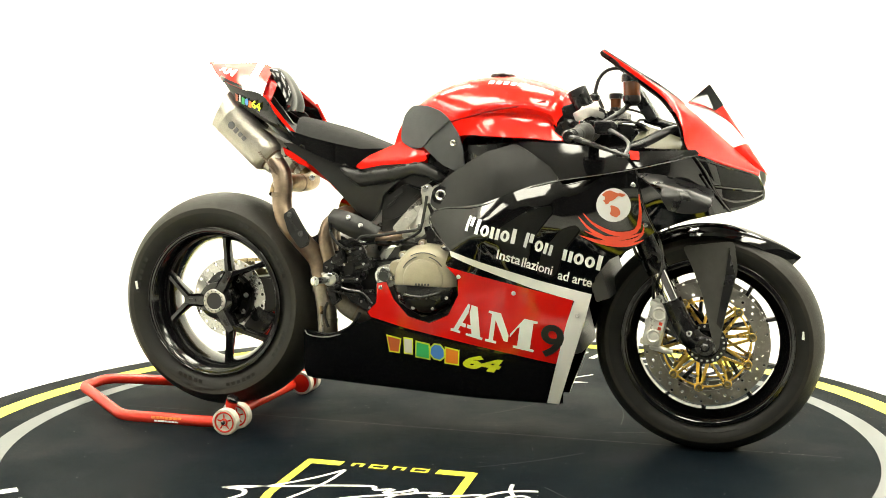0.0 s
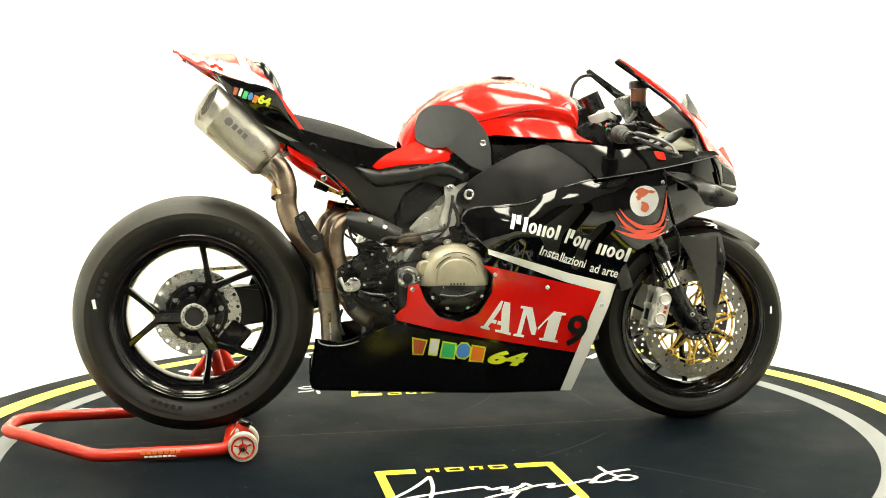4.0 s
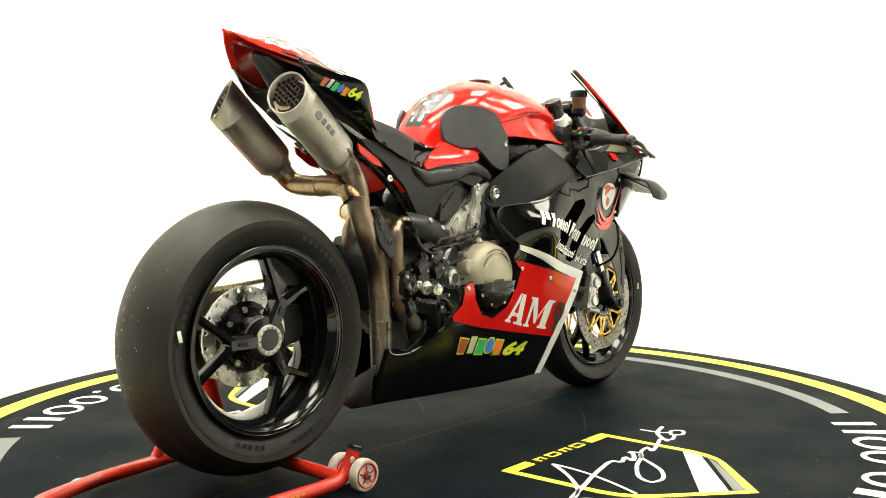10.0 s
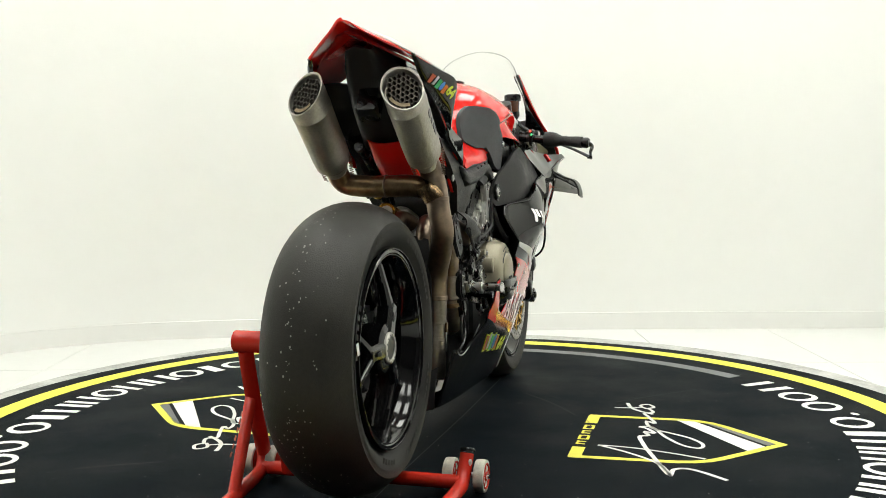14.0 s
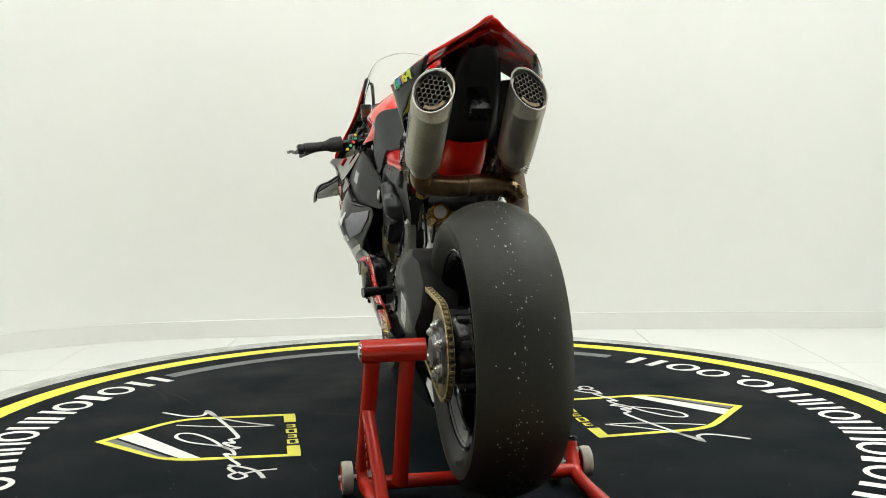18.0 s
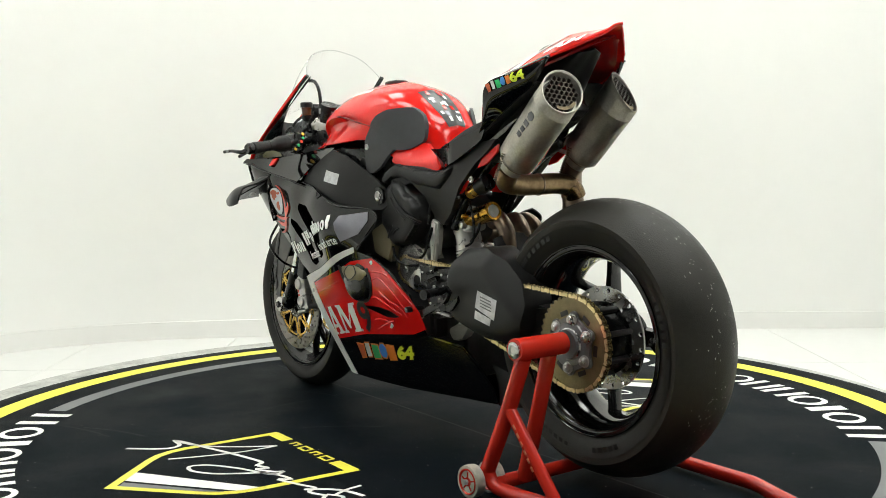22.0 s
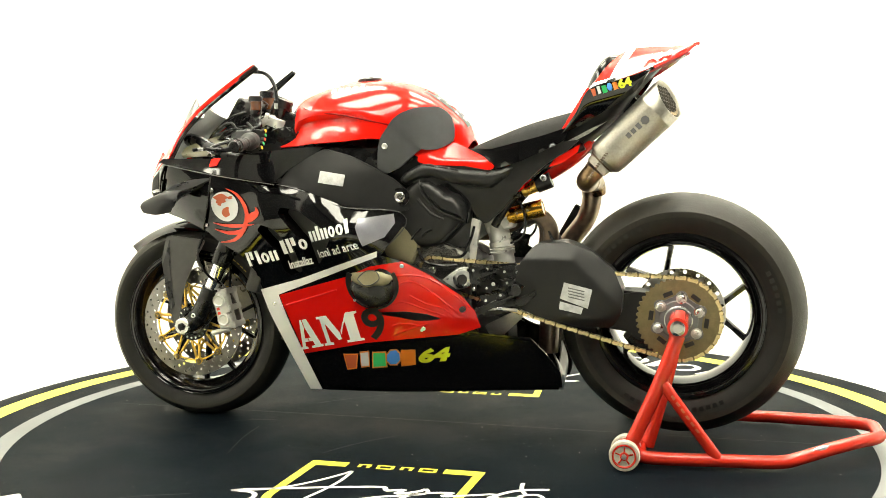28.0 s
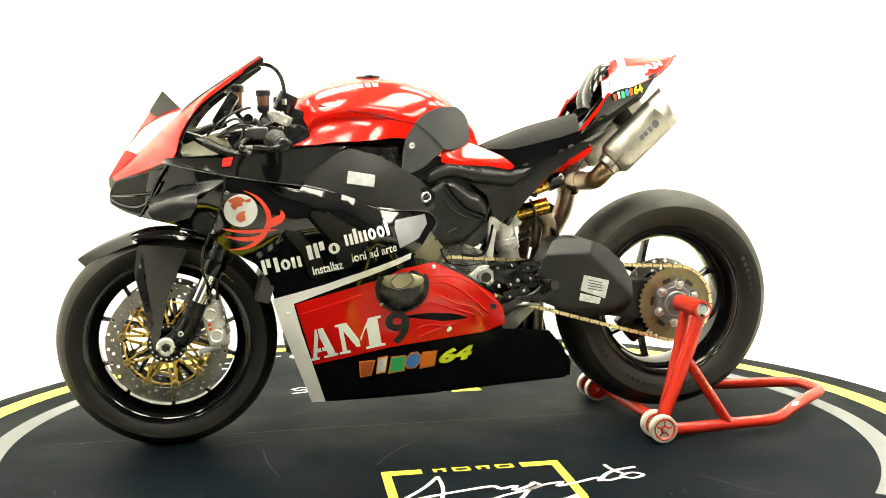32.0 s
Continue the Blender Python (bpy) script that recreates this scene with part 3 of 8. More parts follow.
for x, y in ((-0.572, 0.325), (-0.572, 0.265), (-0.565, -0.265), (-0.565, -0.19)):
    w = part("stand_wheel", turned([(-0.011, 0.012), (-0.011, 0.03), (-0.013, 0.033), (-0.012, 0.038), (0, 0.0395), (0.012, 0.038), (0.013, 0.033), (0.011, 0.03), (0.011, 0.012)],
                                   (x, y, 0.0405), (0, 1, 0), 32), STAND_WHEEL, stand, "worn cream wheel with a red hub")
    out = 1 if y > 0 else -1
    part("wheel_hub", turned([(-0.012, 0.009), (-0.012, 0.031), (0.0135, 0.031), (0.0145, 0.029), (0.010, 0.025), (0.009, 0.012), (0.014, 0.010), (0.014, 0.001)], (x, y, 0.0405), (0, out, 0), 28), STAND_RED, w)
    for k in range(5):
        a = math.radians(72 * k + 20)
        part("hub_rib", block((0.013, 0.004, 0.004), pose(x + 0.017 * math.cos(a), y + out * 0.0105, 0.0405 + 0.017 * math.sin(a), 0, -math.degrees(a), 0), 0.001), STAND_RED, w)
    part("wheel_nut", turned([(0, 0.007), (0.006, 0.007), (0.007, 0.005), (0.007, 0.001)], (x, y + out * 0.013, 0.0405), (0, out, 0), 6), STEEL, w)
for a, b in (((-0.572, -0.238, 0.086), (-0.585, -0.24, 0.066)), ((-1.035, 0.202, 0.047), (-1.08, 0.172, 0.053))):
    d = (Vector(b) - Vector(a))
    part("paint_scrape", tube([a, Vector(a) + d * 0.5, b], [0.004, 0.008, 0.003], 8, 8), CHIP, stand, "patch of scraped bare steel")
for i in range(7):
    part("sticker_bar", block((0.012, 0.0015, 0.008), pose(-0.735 - i * 0.015, -0.2412, 0.029), 0.0004), INK["orange"], stand)
    part("sticker_bar", block((0.010, 0.0015, 0.005), pose(-0.745 - i * 0.012, -0.2408, 0.019), 0.0004), FILM_WHITE, stand)
for i in range(6):
    part("sticker_bar", block((0.012, 0.0015, 0.006), Matrix.Translation((-0.690 - i * 0.012, 0.294, 0.188 - i * 0.0165)) @ pose(0, 0, 0, 0, -50, 0), 0.0004), INK["rust"], stand)


# ---- floor tiles ----
def lay_tiles():
    w, h, gap = 0.655, 1.31, 0.0025
    me = None
    floor_ob = bpy.data.objects["floor"]
    for i in range(-5, 5):
        for j in range(-4, 2):
            if me is None:
                ob = part("tile", block((w - gap, h - gap, 0.008), None, 0.0012, 1), TILE, floor_ob, smooth=False)
                me = ob.data
            else:
                ob = new("tile", me)
                ob.parent = floor_ob
            ob.location = (0.983 + w * (i + 0.5), 1.17 + h * (j + 0.5), FLOOR - 0.004)


lay_tiles()


# dust and a worn seam on the mat
random.seed(11)
dust = bmesh.new()
for i in range(520):
    r, a = 1.36 * math.sqrt(random.random()), random.uniform(0, 2 * math.pi)
    x, y, L = r * math.cos(a), r * math.sin(a), random.choice((0.0011, 0.0014, 0.0018, 0.0025))
    q = random.uniform(0, 3.14)
    dust.faces.new([dust.verts.new((x + L * k * math.cos(q + b), y + L * k * math.sin(q + b), 0.0021)) for b, k in ((0, 1.3), (1.5, 0.6), (3.1, 1.0), (4.6, 0.7))])
tagged(part("dust_specks", dust, SPECK, mat_thing, "pale dust specks", smooth=False), kind="stuff")
part("mat_seam", stroke([(-1.1, -0.035), (-0.5, -0.034), (0.12, -0.042), (0.6, -0.04), (1.12, -0.036)], 0.0026, 0.0019, 40), SEAM, mat_thing, "dusty seam across the mat")
for i in range(9):
    x, y, q, L = random.uniform(-0.9, 0.9), random.uniform(-0.9, 0.9), random.uniform(0, 3.14), random.uniform(0.06, 0.22)
    part("scuff_line", stroke([(x - L * math.cos(q), y - L * math.sin(q)), (x + 0.01, y - 0.008), (x + L * math.cos(q), y + L * math.sin(q))], 0.002, 0.002, 14), SEAM, mat_thing)


# ---- motorcycle: x forwards, y to its left, z up from the mat ----
bike = root("motorcycle", "red and black race-liveried sport motorcycle raised on a rear stand", "motorcycle")
LEAN = pose(0, -0.0146, 0, -1.007)
REAR, FRONT = Vector((-0.697, 0, 0.363)), Vector((0.773, 0, 0.296))
fairing_y = spline_surface([(0.17, 0.64, 0.24), (0.182, 0.615, 0.268), (0.55, 0.664, 0.23), (0.507, 0.52, 0.21), (0.44, 0.383, 0.175), (0.485, 0.435, 0.18), (0.093, 0.321, 0.168), (0.224, 0.22, 0.135), (-0.08, 0.258, 0.148), (-0.092, 0.45, 0.2), (0.37, 0.094, 0.075), (0, 0.094, 0.085), (-0.38, 0.12, 0.085), (-0.38, 0.27, 0.13), (0.3, 0.68, 0.252), (0.04, 0.648, 0.186), (0.115, 0.539, 0.222), (0.595, 0.711, 0.243), (0.634, 0.614, 0.207), (0.6, 0.765, 0.236), (0.45, 0.62, 0.247), (0.35, 0.55, 0.23), (0.2, 0.45, 0.205), (0.149, 0.675, 0.212), (0.45, 0.765, 0.213), (0.45, 0.7, 0.245), (0.7, 0.66, 0.215), (0.75, 0.73, 0.22), (0.2, 0.69, 0.222), (0.34, 0.735, 0.218)])


def P(name, bm, mat, label="", parent=None, smooth=True):
    return part(name, bm, mat, parent or bike, label, smooth)


def about(c, a, m=None):
    """Turns a part built round the origin by a degrees about the wheel's axis and moves it to c."""
    return Matrix.Translation(c) @ Matrix.Rotation(math.radians(a), 4, "Y")


# wheels
def tyre(c, R, r, half, name, crown):
    """A slick: a rounded crown and two sidewalls in one closed shell."""
    prof = [(half * u, R - crown * (0.8 * u * u + 0.2 * u**6)) for u in np.linspace(-1, 1, 21)]
    side = [(half * 0.99, prof[-1][1] - 0.012), (half * 0.93, (prof[-1][1] + r) / 2), (half * 0.80, r + 0.004), (half * 0.74, r - 0.008)]
    w = part(name, turned([(-a, b) for a, b in side[:1:-1]] + [(-side[1][0], side[1][1]), (-side[0][0], side[0][1])] + prof + side, c, (0, 1, 0), 96, True), TYRE, bike,
             "worn black slick tyre with a scuffed tread")
    return w, prof, side


def wheel_rim(parent, c, r, half):
    p = [(-half, r - 0.004), (-half, r + 0.005), (-half + 0.006, r + 0.006), (-half + 0.012, r - 0.004), (-half + 0.03, r - 0.016), (-half * 0.3, r - 0.024), (half * 0.3, r - 0.024),
         (half - 0.03, r - 0.016), (half - 0.012, r - 0.004), (half - 0.006, r + 0.006), (half, r + 0.005), (half, r - 0.004), (half - 0.006, r - 0.012), (half - 0.03, r - 0.026),
         (half * 0.3, r - 0.034), (-half * 0.3, r - 0.034), (-half + 0.03, r - 0.026), (-half + 0.006, r - 0.012)]
    return part("rim", turned(p, c, (0, 1, 0), 96, True), RIM, parent, "gloss black wheel rim")


def bar3(a, b, wa, wb, ta, tb):
    """A tapered rectangular arm from a to b: widths across the wheel's plane and thicknesses along its axle."""
    a, b = Vector(a), Vector(b)
    d = (b - a).normalized()
    side = d.cross(Vector((0, 1, 0))).normalized()
    bm = bmesh.new()
    rings = []
    for p, w, t in ((a, wa, ta), (b, wb, tb)):
        rings.append([bm.verts.new(p + side * sx * w / 2 + Vector((0, 1, 0)) * sy * t / 2) for sx, sy in ((-1, -0.6), (-0.6, -1), (0.6, -1), (1, -0.6), (1, 0.6), (0.6, 1), (-0.6, 1), (-1, 0.6))])
    for i in range(8):
        bm.faces.new((rings[0][i], rings[0][(i + 1) % 8], rings[1][(i + 1) % 8], rings[1][i]))
    bm.faces.new(rings[0][::-1])
    bm.faces.new(rings[1])
    return bm


def spoke(parent, c, a, r, split, y0, y1, w, fork=0.4, deep=0.032):
    """One forked spoke: a root that parts in two towards the rim."""
    def at(ang, rad, y):
        q = math.radians(ang)
        return (c[0] + rad * math.cos(q), y, c[2] + rad * math.sin(q))
    bms = [bar3(at(a, 0.035, y0), at(a, r * fork, y0 + (y1 - y0) * 0.2), w * 1.7, w * 1.4, deep, deep)]
    for k in (-1, 1):
        q = [at(a + k * split * f, r * g, y0 + (y1 - y0) * h) for f, g, h in ((0.16, fork - 0.05, 0.2), (0.74, (1 + fork) / 2 - 0.02, 0.6), (1.0, 1.0, 1.0))]
        bms += [bar3(q[0], q[1], w * 0.8, w * 0.62, deep, deep * 0.85), bar3(q[1], q[2], w * 0.62, w * 0.74, deep * 0.85, deep * 0.75)]
    return part("spoke", join(*bms), RIM, parent)


def drilled(parent, c, y, r0, r1, thick, holes, rows, name="brake_disc", bore=0.0042):
    """A brake disc ring with real holes through it."""
    from mathutils.geometry import delaunay_2d_cdt
    pts, edges, rings = [], [], []

    def loop(cx, cz, r, n):
        o = len(pts)
        pts.extend((cx + r * math.cos(2 * math.pi * i / n), cz + r * math.sin(2 * math.pi * i / n)) for i in range(n))
        edges.extend((o + i, o + (i + 1) % n) for i in range(n))
    loop(0, 0, r1, 96)
    loop(0, 0, r0, 64)
    spots = []
    for j, rr in enumerate(np.linspace(r0 + (r1 - r0) * 0.2, r1 - (r1 - r0) * 0.2, rows)):
        for i in range(holes):
            a = 2 * math.pi * (i + j * 0.37) / holes
            spots.append((rr * math.cos(a), rr * math.sin(a)))
            loop(*spots[-1], bore, 8)
    V, _, F = delaunay_2d_cdt([Vector(p) for p in pts], edges, [], 0, 1e-6)[:3]
    S = np.array(spots)
    bm = bmesh.new()
    A, B = [bm.verts.new((c[0] + v.x, y - thick / 2, c[2] + v.y)) for v in V], [bm.verts.new((c[0] + v.x, y + thick / 2, c[2] + v.y)) for v in V]
    count = set()
    for f in F:
        m = sum((V[i] for i in f), Vector((0, 0))) / len(f)
        if not r0 * 0.999 < m.length < r1 or np.min(np.hypot(S[:, 0] - m.x, S[:, 1] - m.y)) < bore * 0.93:
            continue
        bm.faces.new([A[i] for i in f])
        bm.faces.new([B[i] for i in reversed(f)])
        count |= set(zip(f, list(f[1:]) + [f[0]]))
    for i, j in count:
        if (j, i) not in count:
            bm.faces.new((A[j], A[i], B[i], B[j]))
    bmesh.ops.delete(bm, geom=[v for v in bm.verts if not v.link_faces], context="VERTS")
    return part(name, bm, DISC, parent, "drilled steel brake disc", smooth=False)


def arc_bar(c, y, r0, r1, a0, a1, n=4, thick=0.002):
    bm = bmesh.new()
    rows = []
    for i in range(n + 1):
        a = math.radians(a0 + (a1 - a0) * i / n)
        rows.append([bm.verts.new((c[0] + r * math.cos(a), y, c[2] + r * math.sin(a))) for r in (r0, r1)])
    for p, q in zip(rows, rows[1:]):
        bm.faces.new((p[0], q[0], q[1], p[1]))
    return bm


# rear wheel
rw, prof, side = tyre(REAR + Vector((-0.003, 0.006, 0)), 0.3345, 0.229, 0.101, "rear_wheel", 0.047)
wheel_rim(rw, REAR, 0.222, 0.085)
for y, r in ((-0.0865, 0.2265), (-0.081, 0.214), (0.0865, 0.2265), (0.081, 0.214)):
    part("rim_lip", tube([(REAR.x + r * math.cos(a), y, REAR.z + r * math.sin(a)) for a in np.linspace(0, 2 * math.pi, 73)], 0.0022, 96, 8), RIM, rw, "polished black rim edge")
for s in (-1, 1):
    bm = turned([(s * (0.101 * 0.80 + 0.0015), 0.234), (s * 0.0955, 0.2525), (s * 0.1013, 0.272)], REAR + Vector((-0.003, 0.006, 0)), (0, 1, 0), 96, caps=False)
    part("sidewall", bm, SIDEWALL, rw, "smooth dark sidewall band")
part("hub", turned([(-0.074, 0.036), (-0.074, 0.044), (-0.068, 0.056), (-0.04, 0.06), (0.0, 0.052), (0.06, 0.06), (0.1, 0.06), (0.1, 0.03)], REAR, (0, 1, 0), 40), RIM, rw)
for k in range(3):
    spoke(rw, REAR, 60 + 120 * k, 0.205, 24, -0.056, -0.034, 0.026, 0.52, 0.046)
part("axle_nut", turned([(0.07, 0.037), (0.078, 0.037), (0.081, 0.034), (0.081, 0.028), (0.077, 0.026), (0.060, 0.023), (0.060, 0.02)], REAR, (0, -1, 0), 40), ALLOY, rw, "bare steel axle ring")
for k in range(14):
    a = 2 * math.pi * k / 14
    part("ring_dimple", turned([(0.0808, 0.0026), (0.0816, 0.0022), (0.0816, 0.0004)], (REAR.x + 0.031 * math.cos(a), 0, REAR.z + 0.031 * math.sin(a)), (0, -1, 0), 8), BLACKENED, rw)
# black disc painting the shade of a deep axle bore
part("bore_shade", turned([(0.0782, 0.0255), (0.0783, 0.001)], REAR, (0, -1, 0), 24), INK["black"], rw)
for k in range(3):
    a = math.radians(60 + 120 * k)
    d = Vector((math.cos(a), 0, math.sin(a)))
    part("spoke_groove", bar3(REAR + d * 0.066 + Vector((0, -0.0795, 0)), REAR + d * 0.088 + Vector((0, -0.0785, 0)), 0.011, 0.009, 0.002, 0.002), INK["black"], rw)
drilled(rw, REAR, 0.02, 0.08, 0.1245, 0.005, 20, 2, bore=0.0056).data.materials[0] = REAR_DISC
part("disc_carrier", turned([(0.014, 0.055), (0.014, 0.088), (0.024, 0.088), (0.024, 0.055)], REAR, (0, 1, 0), 40, True), SATIN, rw)
# sprocket on the left face
teeth = bmesh.new()
N = 42
ringv = []
for i in range(N * 4):
    a = 2 * math.pi * i / (N * 4)
    r = (0.107, 0.107, 0.113, 0.113)[i % 4]
    ringv.append([teeth.verts.new((REAR.x + q * math.cos(a), y, REAR.z + q * math.sin(a))) for q, y in ((0.06, 0.121), (r, 0.121), (r, 0.127), (0.06, 0.127))])
for p, q in zip(ringv, ringv[1:] + ringv[:1]):
    for i in range(4):
        j = (i + 1) % 4
        teeth.faces.new((p[i], p[j], q[j], q[i]))
part("sprocket", teeth, SPROCKET, rw, "dull bronze rear sprocket", smooth=False)
part("carrier_hub", turned([(0.1, 0.03), (0.1, 0.058), (0.128, 0.058), (0.138, 0.05), (0.139, 0.036), (0.15, 0.034), (0.15, 0.02)], REAR, (0, 1, 0), 36), CARRIER, rw, "grey hub inside the sprocket")
lobes = [(REAR.x + r * math.cos(a), REAR.z + r * math.sin(a)) for a in np.linspace(0, 2 * math.pi, 96, endpoint=False) for r in (0.062 + 0.016 * max(0, math.cos(6 * a - math.radians(222))) ** 0.7,)]
part("sprocket_carrier", plate(lobes, 0.126, 0.009, 0.002, 1), CARRIER, rw, "grey six-lobed sprocket carrier")
part("axle_ring", turned([(0.135, 0.038), (0.141, 0.038), (0.143, 0.035), (0.143, 0.028)], REAR, (0, 1, 0), 36), STEEL, rw)
for k in range(6):
    a = math.radians(60 * k + 37)
    part("carrier_stud", turned([(0.135, 0.0145), (0.1385, 0.0145), (0.139, 0.011), (0.145, 0.0105), (0.147, 0.008), (0.147, 0.006), (0.150, 0.005), (0.151, 0.001)],
                                (REAR.x + 0.058 * math.cos(a), 0, REAR.z + 0.058 * math.sin(a)), (0, 1, 0), 18), STEEL, rw)
    a = math.radians(60 * k + 67)
    # black strip laid on the brass, painting the shade of an open slot
    part("slot_shade", block((0.012, 0.0012, 0.026), Matrix.Translation((REAR.x + 0.073 * math.cos(a), 0.1272, REAR.z + 0.073 * math.sin(a))) @ pose(0, 0, 0, 0, -math.degrees(a), 0), 0.0004), INK["black"], rw, "black strip painted as a shaded slot beside the carrier")
part("valve_label", block((0.009, 0.0012, 0.026), Matrix.Translation((REAR.x - 0.261, -0.0985, REAR.z + 0.045)) @ pose(0, 0, 0, 0, -10, -8), 0.0003), FILM_WHITE, rw, "small white tyre sticker")
for a0, cnt, step, r0, r1 in ((42, 6, 4.5, 0.262, 0.274), (18, 6, 4.2, 0.262, 0.273), (-118, 5, 4.2, 0.256, 0.268), (-80, 6, 4.2, 0.262, 0.272), (-38, 5, 4.2, 0.262, 0.272), (150, 6, 4.5, 0.262, 0.274)):
    for i in range(cnt):
        for s in (-1, 1):
            part("sidewall_bar", arc_bar(REAR, 0.006 + s * 0.1, r0 - 0.008, r1 - 0.008, a0 + i * step, a0 + i * step + step * 0.62, 2), GREYPRINT, rw)
random.seed(4)
specks = bmesh.new()
for i in range(420):
    y = random.gauss(0.022, 0.011) if i % 3 else random.uniform(-0.06, 0.08)
    a = random.uniform(0, 2 * math.pi)
    u = (y - 0.006) / 0.101
    r = 0.3345 - 0.047 * (0.8 * u * u + 0.2 * u**6) + 0.0006
    L, w = random.uniform(0.0006, 0.003), random.uniform(0.0006, 0.0022)
    vs = [specks.verts.new((REAR.x - 0.003 + r * math.cos(a + da / r), y + dy, REAR.z + r * math.sin(a + da / r))) for da, dy in ((-L, -w * 0.4), (L * 0.5, -w), (L, w * 0.6), (-L * 0.6, w))]
    specks.faces.new(vs)
tagged(part("rubber_crumbs", specks, SCUFF, rw, "pale crumbs and scuffs on the tread"), kind="stuff")

# front wheel
fw, prof, side = tyre(FRONT, 0.3025, 0.227, 0.064, "front_wheel", 0.032)
wheel_rim(fw, FRONT, 0.222, 0.054)
for y, r in ((-0.0552, 0.2265), (-0.050, 0.214), (0.0552, 0.2265), (0.050, 0.214)):
    part("rim_lip", tube([(FRONT.x + r * math.cos(a), y, FRONT.z + r * math.sin(a)) for a in np.linspace(0, 2 * math.pi, 73)], 0.002, 96, 8), RIM, fw, "polished black rim edge")
for s in (-1, 1):
    bm = turned([(s * (0.064 * 0.80 + 0.0015), 0.232), (s * 0.061, 0.246), (s * 0.0642, 0.26)], FRONT, (0, 1, 0), 96, caps=False)
    part("sidewall", bm, SIDEWALL, fw, "smooth dark sidewall band")
part("hub", turned([(-0.062, 0.02), (-0.062, 0.04), (-0.03, 0.034), (0.03, 0.034), (0.062, 0.04), (0.062, 0.02)], FRONT, (0, 1, 0), 32), RIM, fw)
for k in range(5):
    spoke(fw, FRONT, 36 + 72 * k, 0.205, 17, 0.0, 0.0, 0.016)
for s in (-1, 1):
    drilled(fw, FRONT, s * 0.069, 0.126, 0.165, 0.005, 24, 3)
    car = turned([(0.0665, 0.036), (0.0665, 0.054), (0.0725, 0.054), (0.0735, 0.036)], FRONT, (0, s, 0), 40, True)
    c2 = turned([(0.0675, 0.1135), (0.0675, 0.118), (0.0715, 0.118), (0.0715, 0.1135)], FRONT, (0, s, 0), 48, True)
    carrier = part("disc_carrier", car, SATIN, fw, "black disc carrier hub")
    part("carrier_rim", c2, GOLD, fw, "gold anodised carrier rim")
    for k in range(20):
        a = math.radians(18 * k + 5)
        part("carrier_bolt", bolt((FRONT.x + 0.0465 * math.cos(a), s * 0.0725, FRONT.z + 0.0465 * math.sin(a)), (0, s, 0), 0.0032, 0.002), STEEL, fw)
    for k in range(10):
        a = math.radians(36 * k + 10)
        for d in (-1, 1):
            p = (FRONT.x + 0.050 * math.cos(a + d * 0.27), s * 0.070, FRONT.z + 0.050 * math.sin(a + d * 0.27))
            q = (FRONT.x + 0.117 * math.cos(a + d * 0.035), s * 0.070, FRONT.z + 0.117 * math.sin(a + d * 0.035))
            part("carrier_arm", bar3(p, q, 0.0085, 0.0075, 0.005, 0.005), GOLD, fw)
        part("carrier_pad", turned([(0.0655, 0.0125), (0.0725, 0.0125), (0.0735, 0.011)], (FRONT.x + 0.119 * math.cos(a), 0, FRONT.z + 0.119 * math.sin(a)), (0, s, 0), 16), GOLD, fw)
        part("disc_bobbin", turned([(0.062, 0.0095), (0.0745, 0.0095), (0.0755, 0.007), (0.0735, 0.005), (0.0735, 0.001)], (FRONT.x + 0.121 * math.cos(a), 0, FRONT.z + 0.121 * math.sin(a)), (0, s, 0), 14),
             SPROCKET, fw)
part("valve_label", block((0.007, 0.0012, 0.022), Matrix.Translation((FRONT.x + 0.245, -0.0615, FRONT.z + 0.03)) @ pose(0, 0, 0, 0, 5, 8), 0.0003), FILM_WHITE, fw, "small white tyre sticker")
for i in range(6):
    part("sidewall_bar", arc_bar(FRONT, 0.0602, 0.242, 0.252, 118 + i * 3.6, 118 + i * 3.6 + 2.4, 2), YELPRINT, fw, "faded yellow tyre mark")
    part("sidewall_bar", arc_bar(FRONT, -0.0602, 0.242, 0.251, -95 + i * 4.4, -95 + i * 4.4 + 3, 2), GREYPRINT, fw)

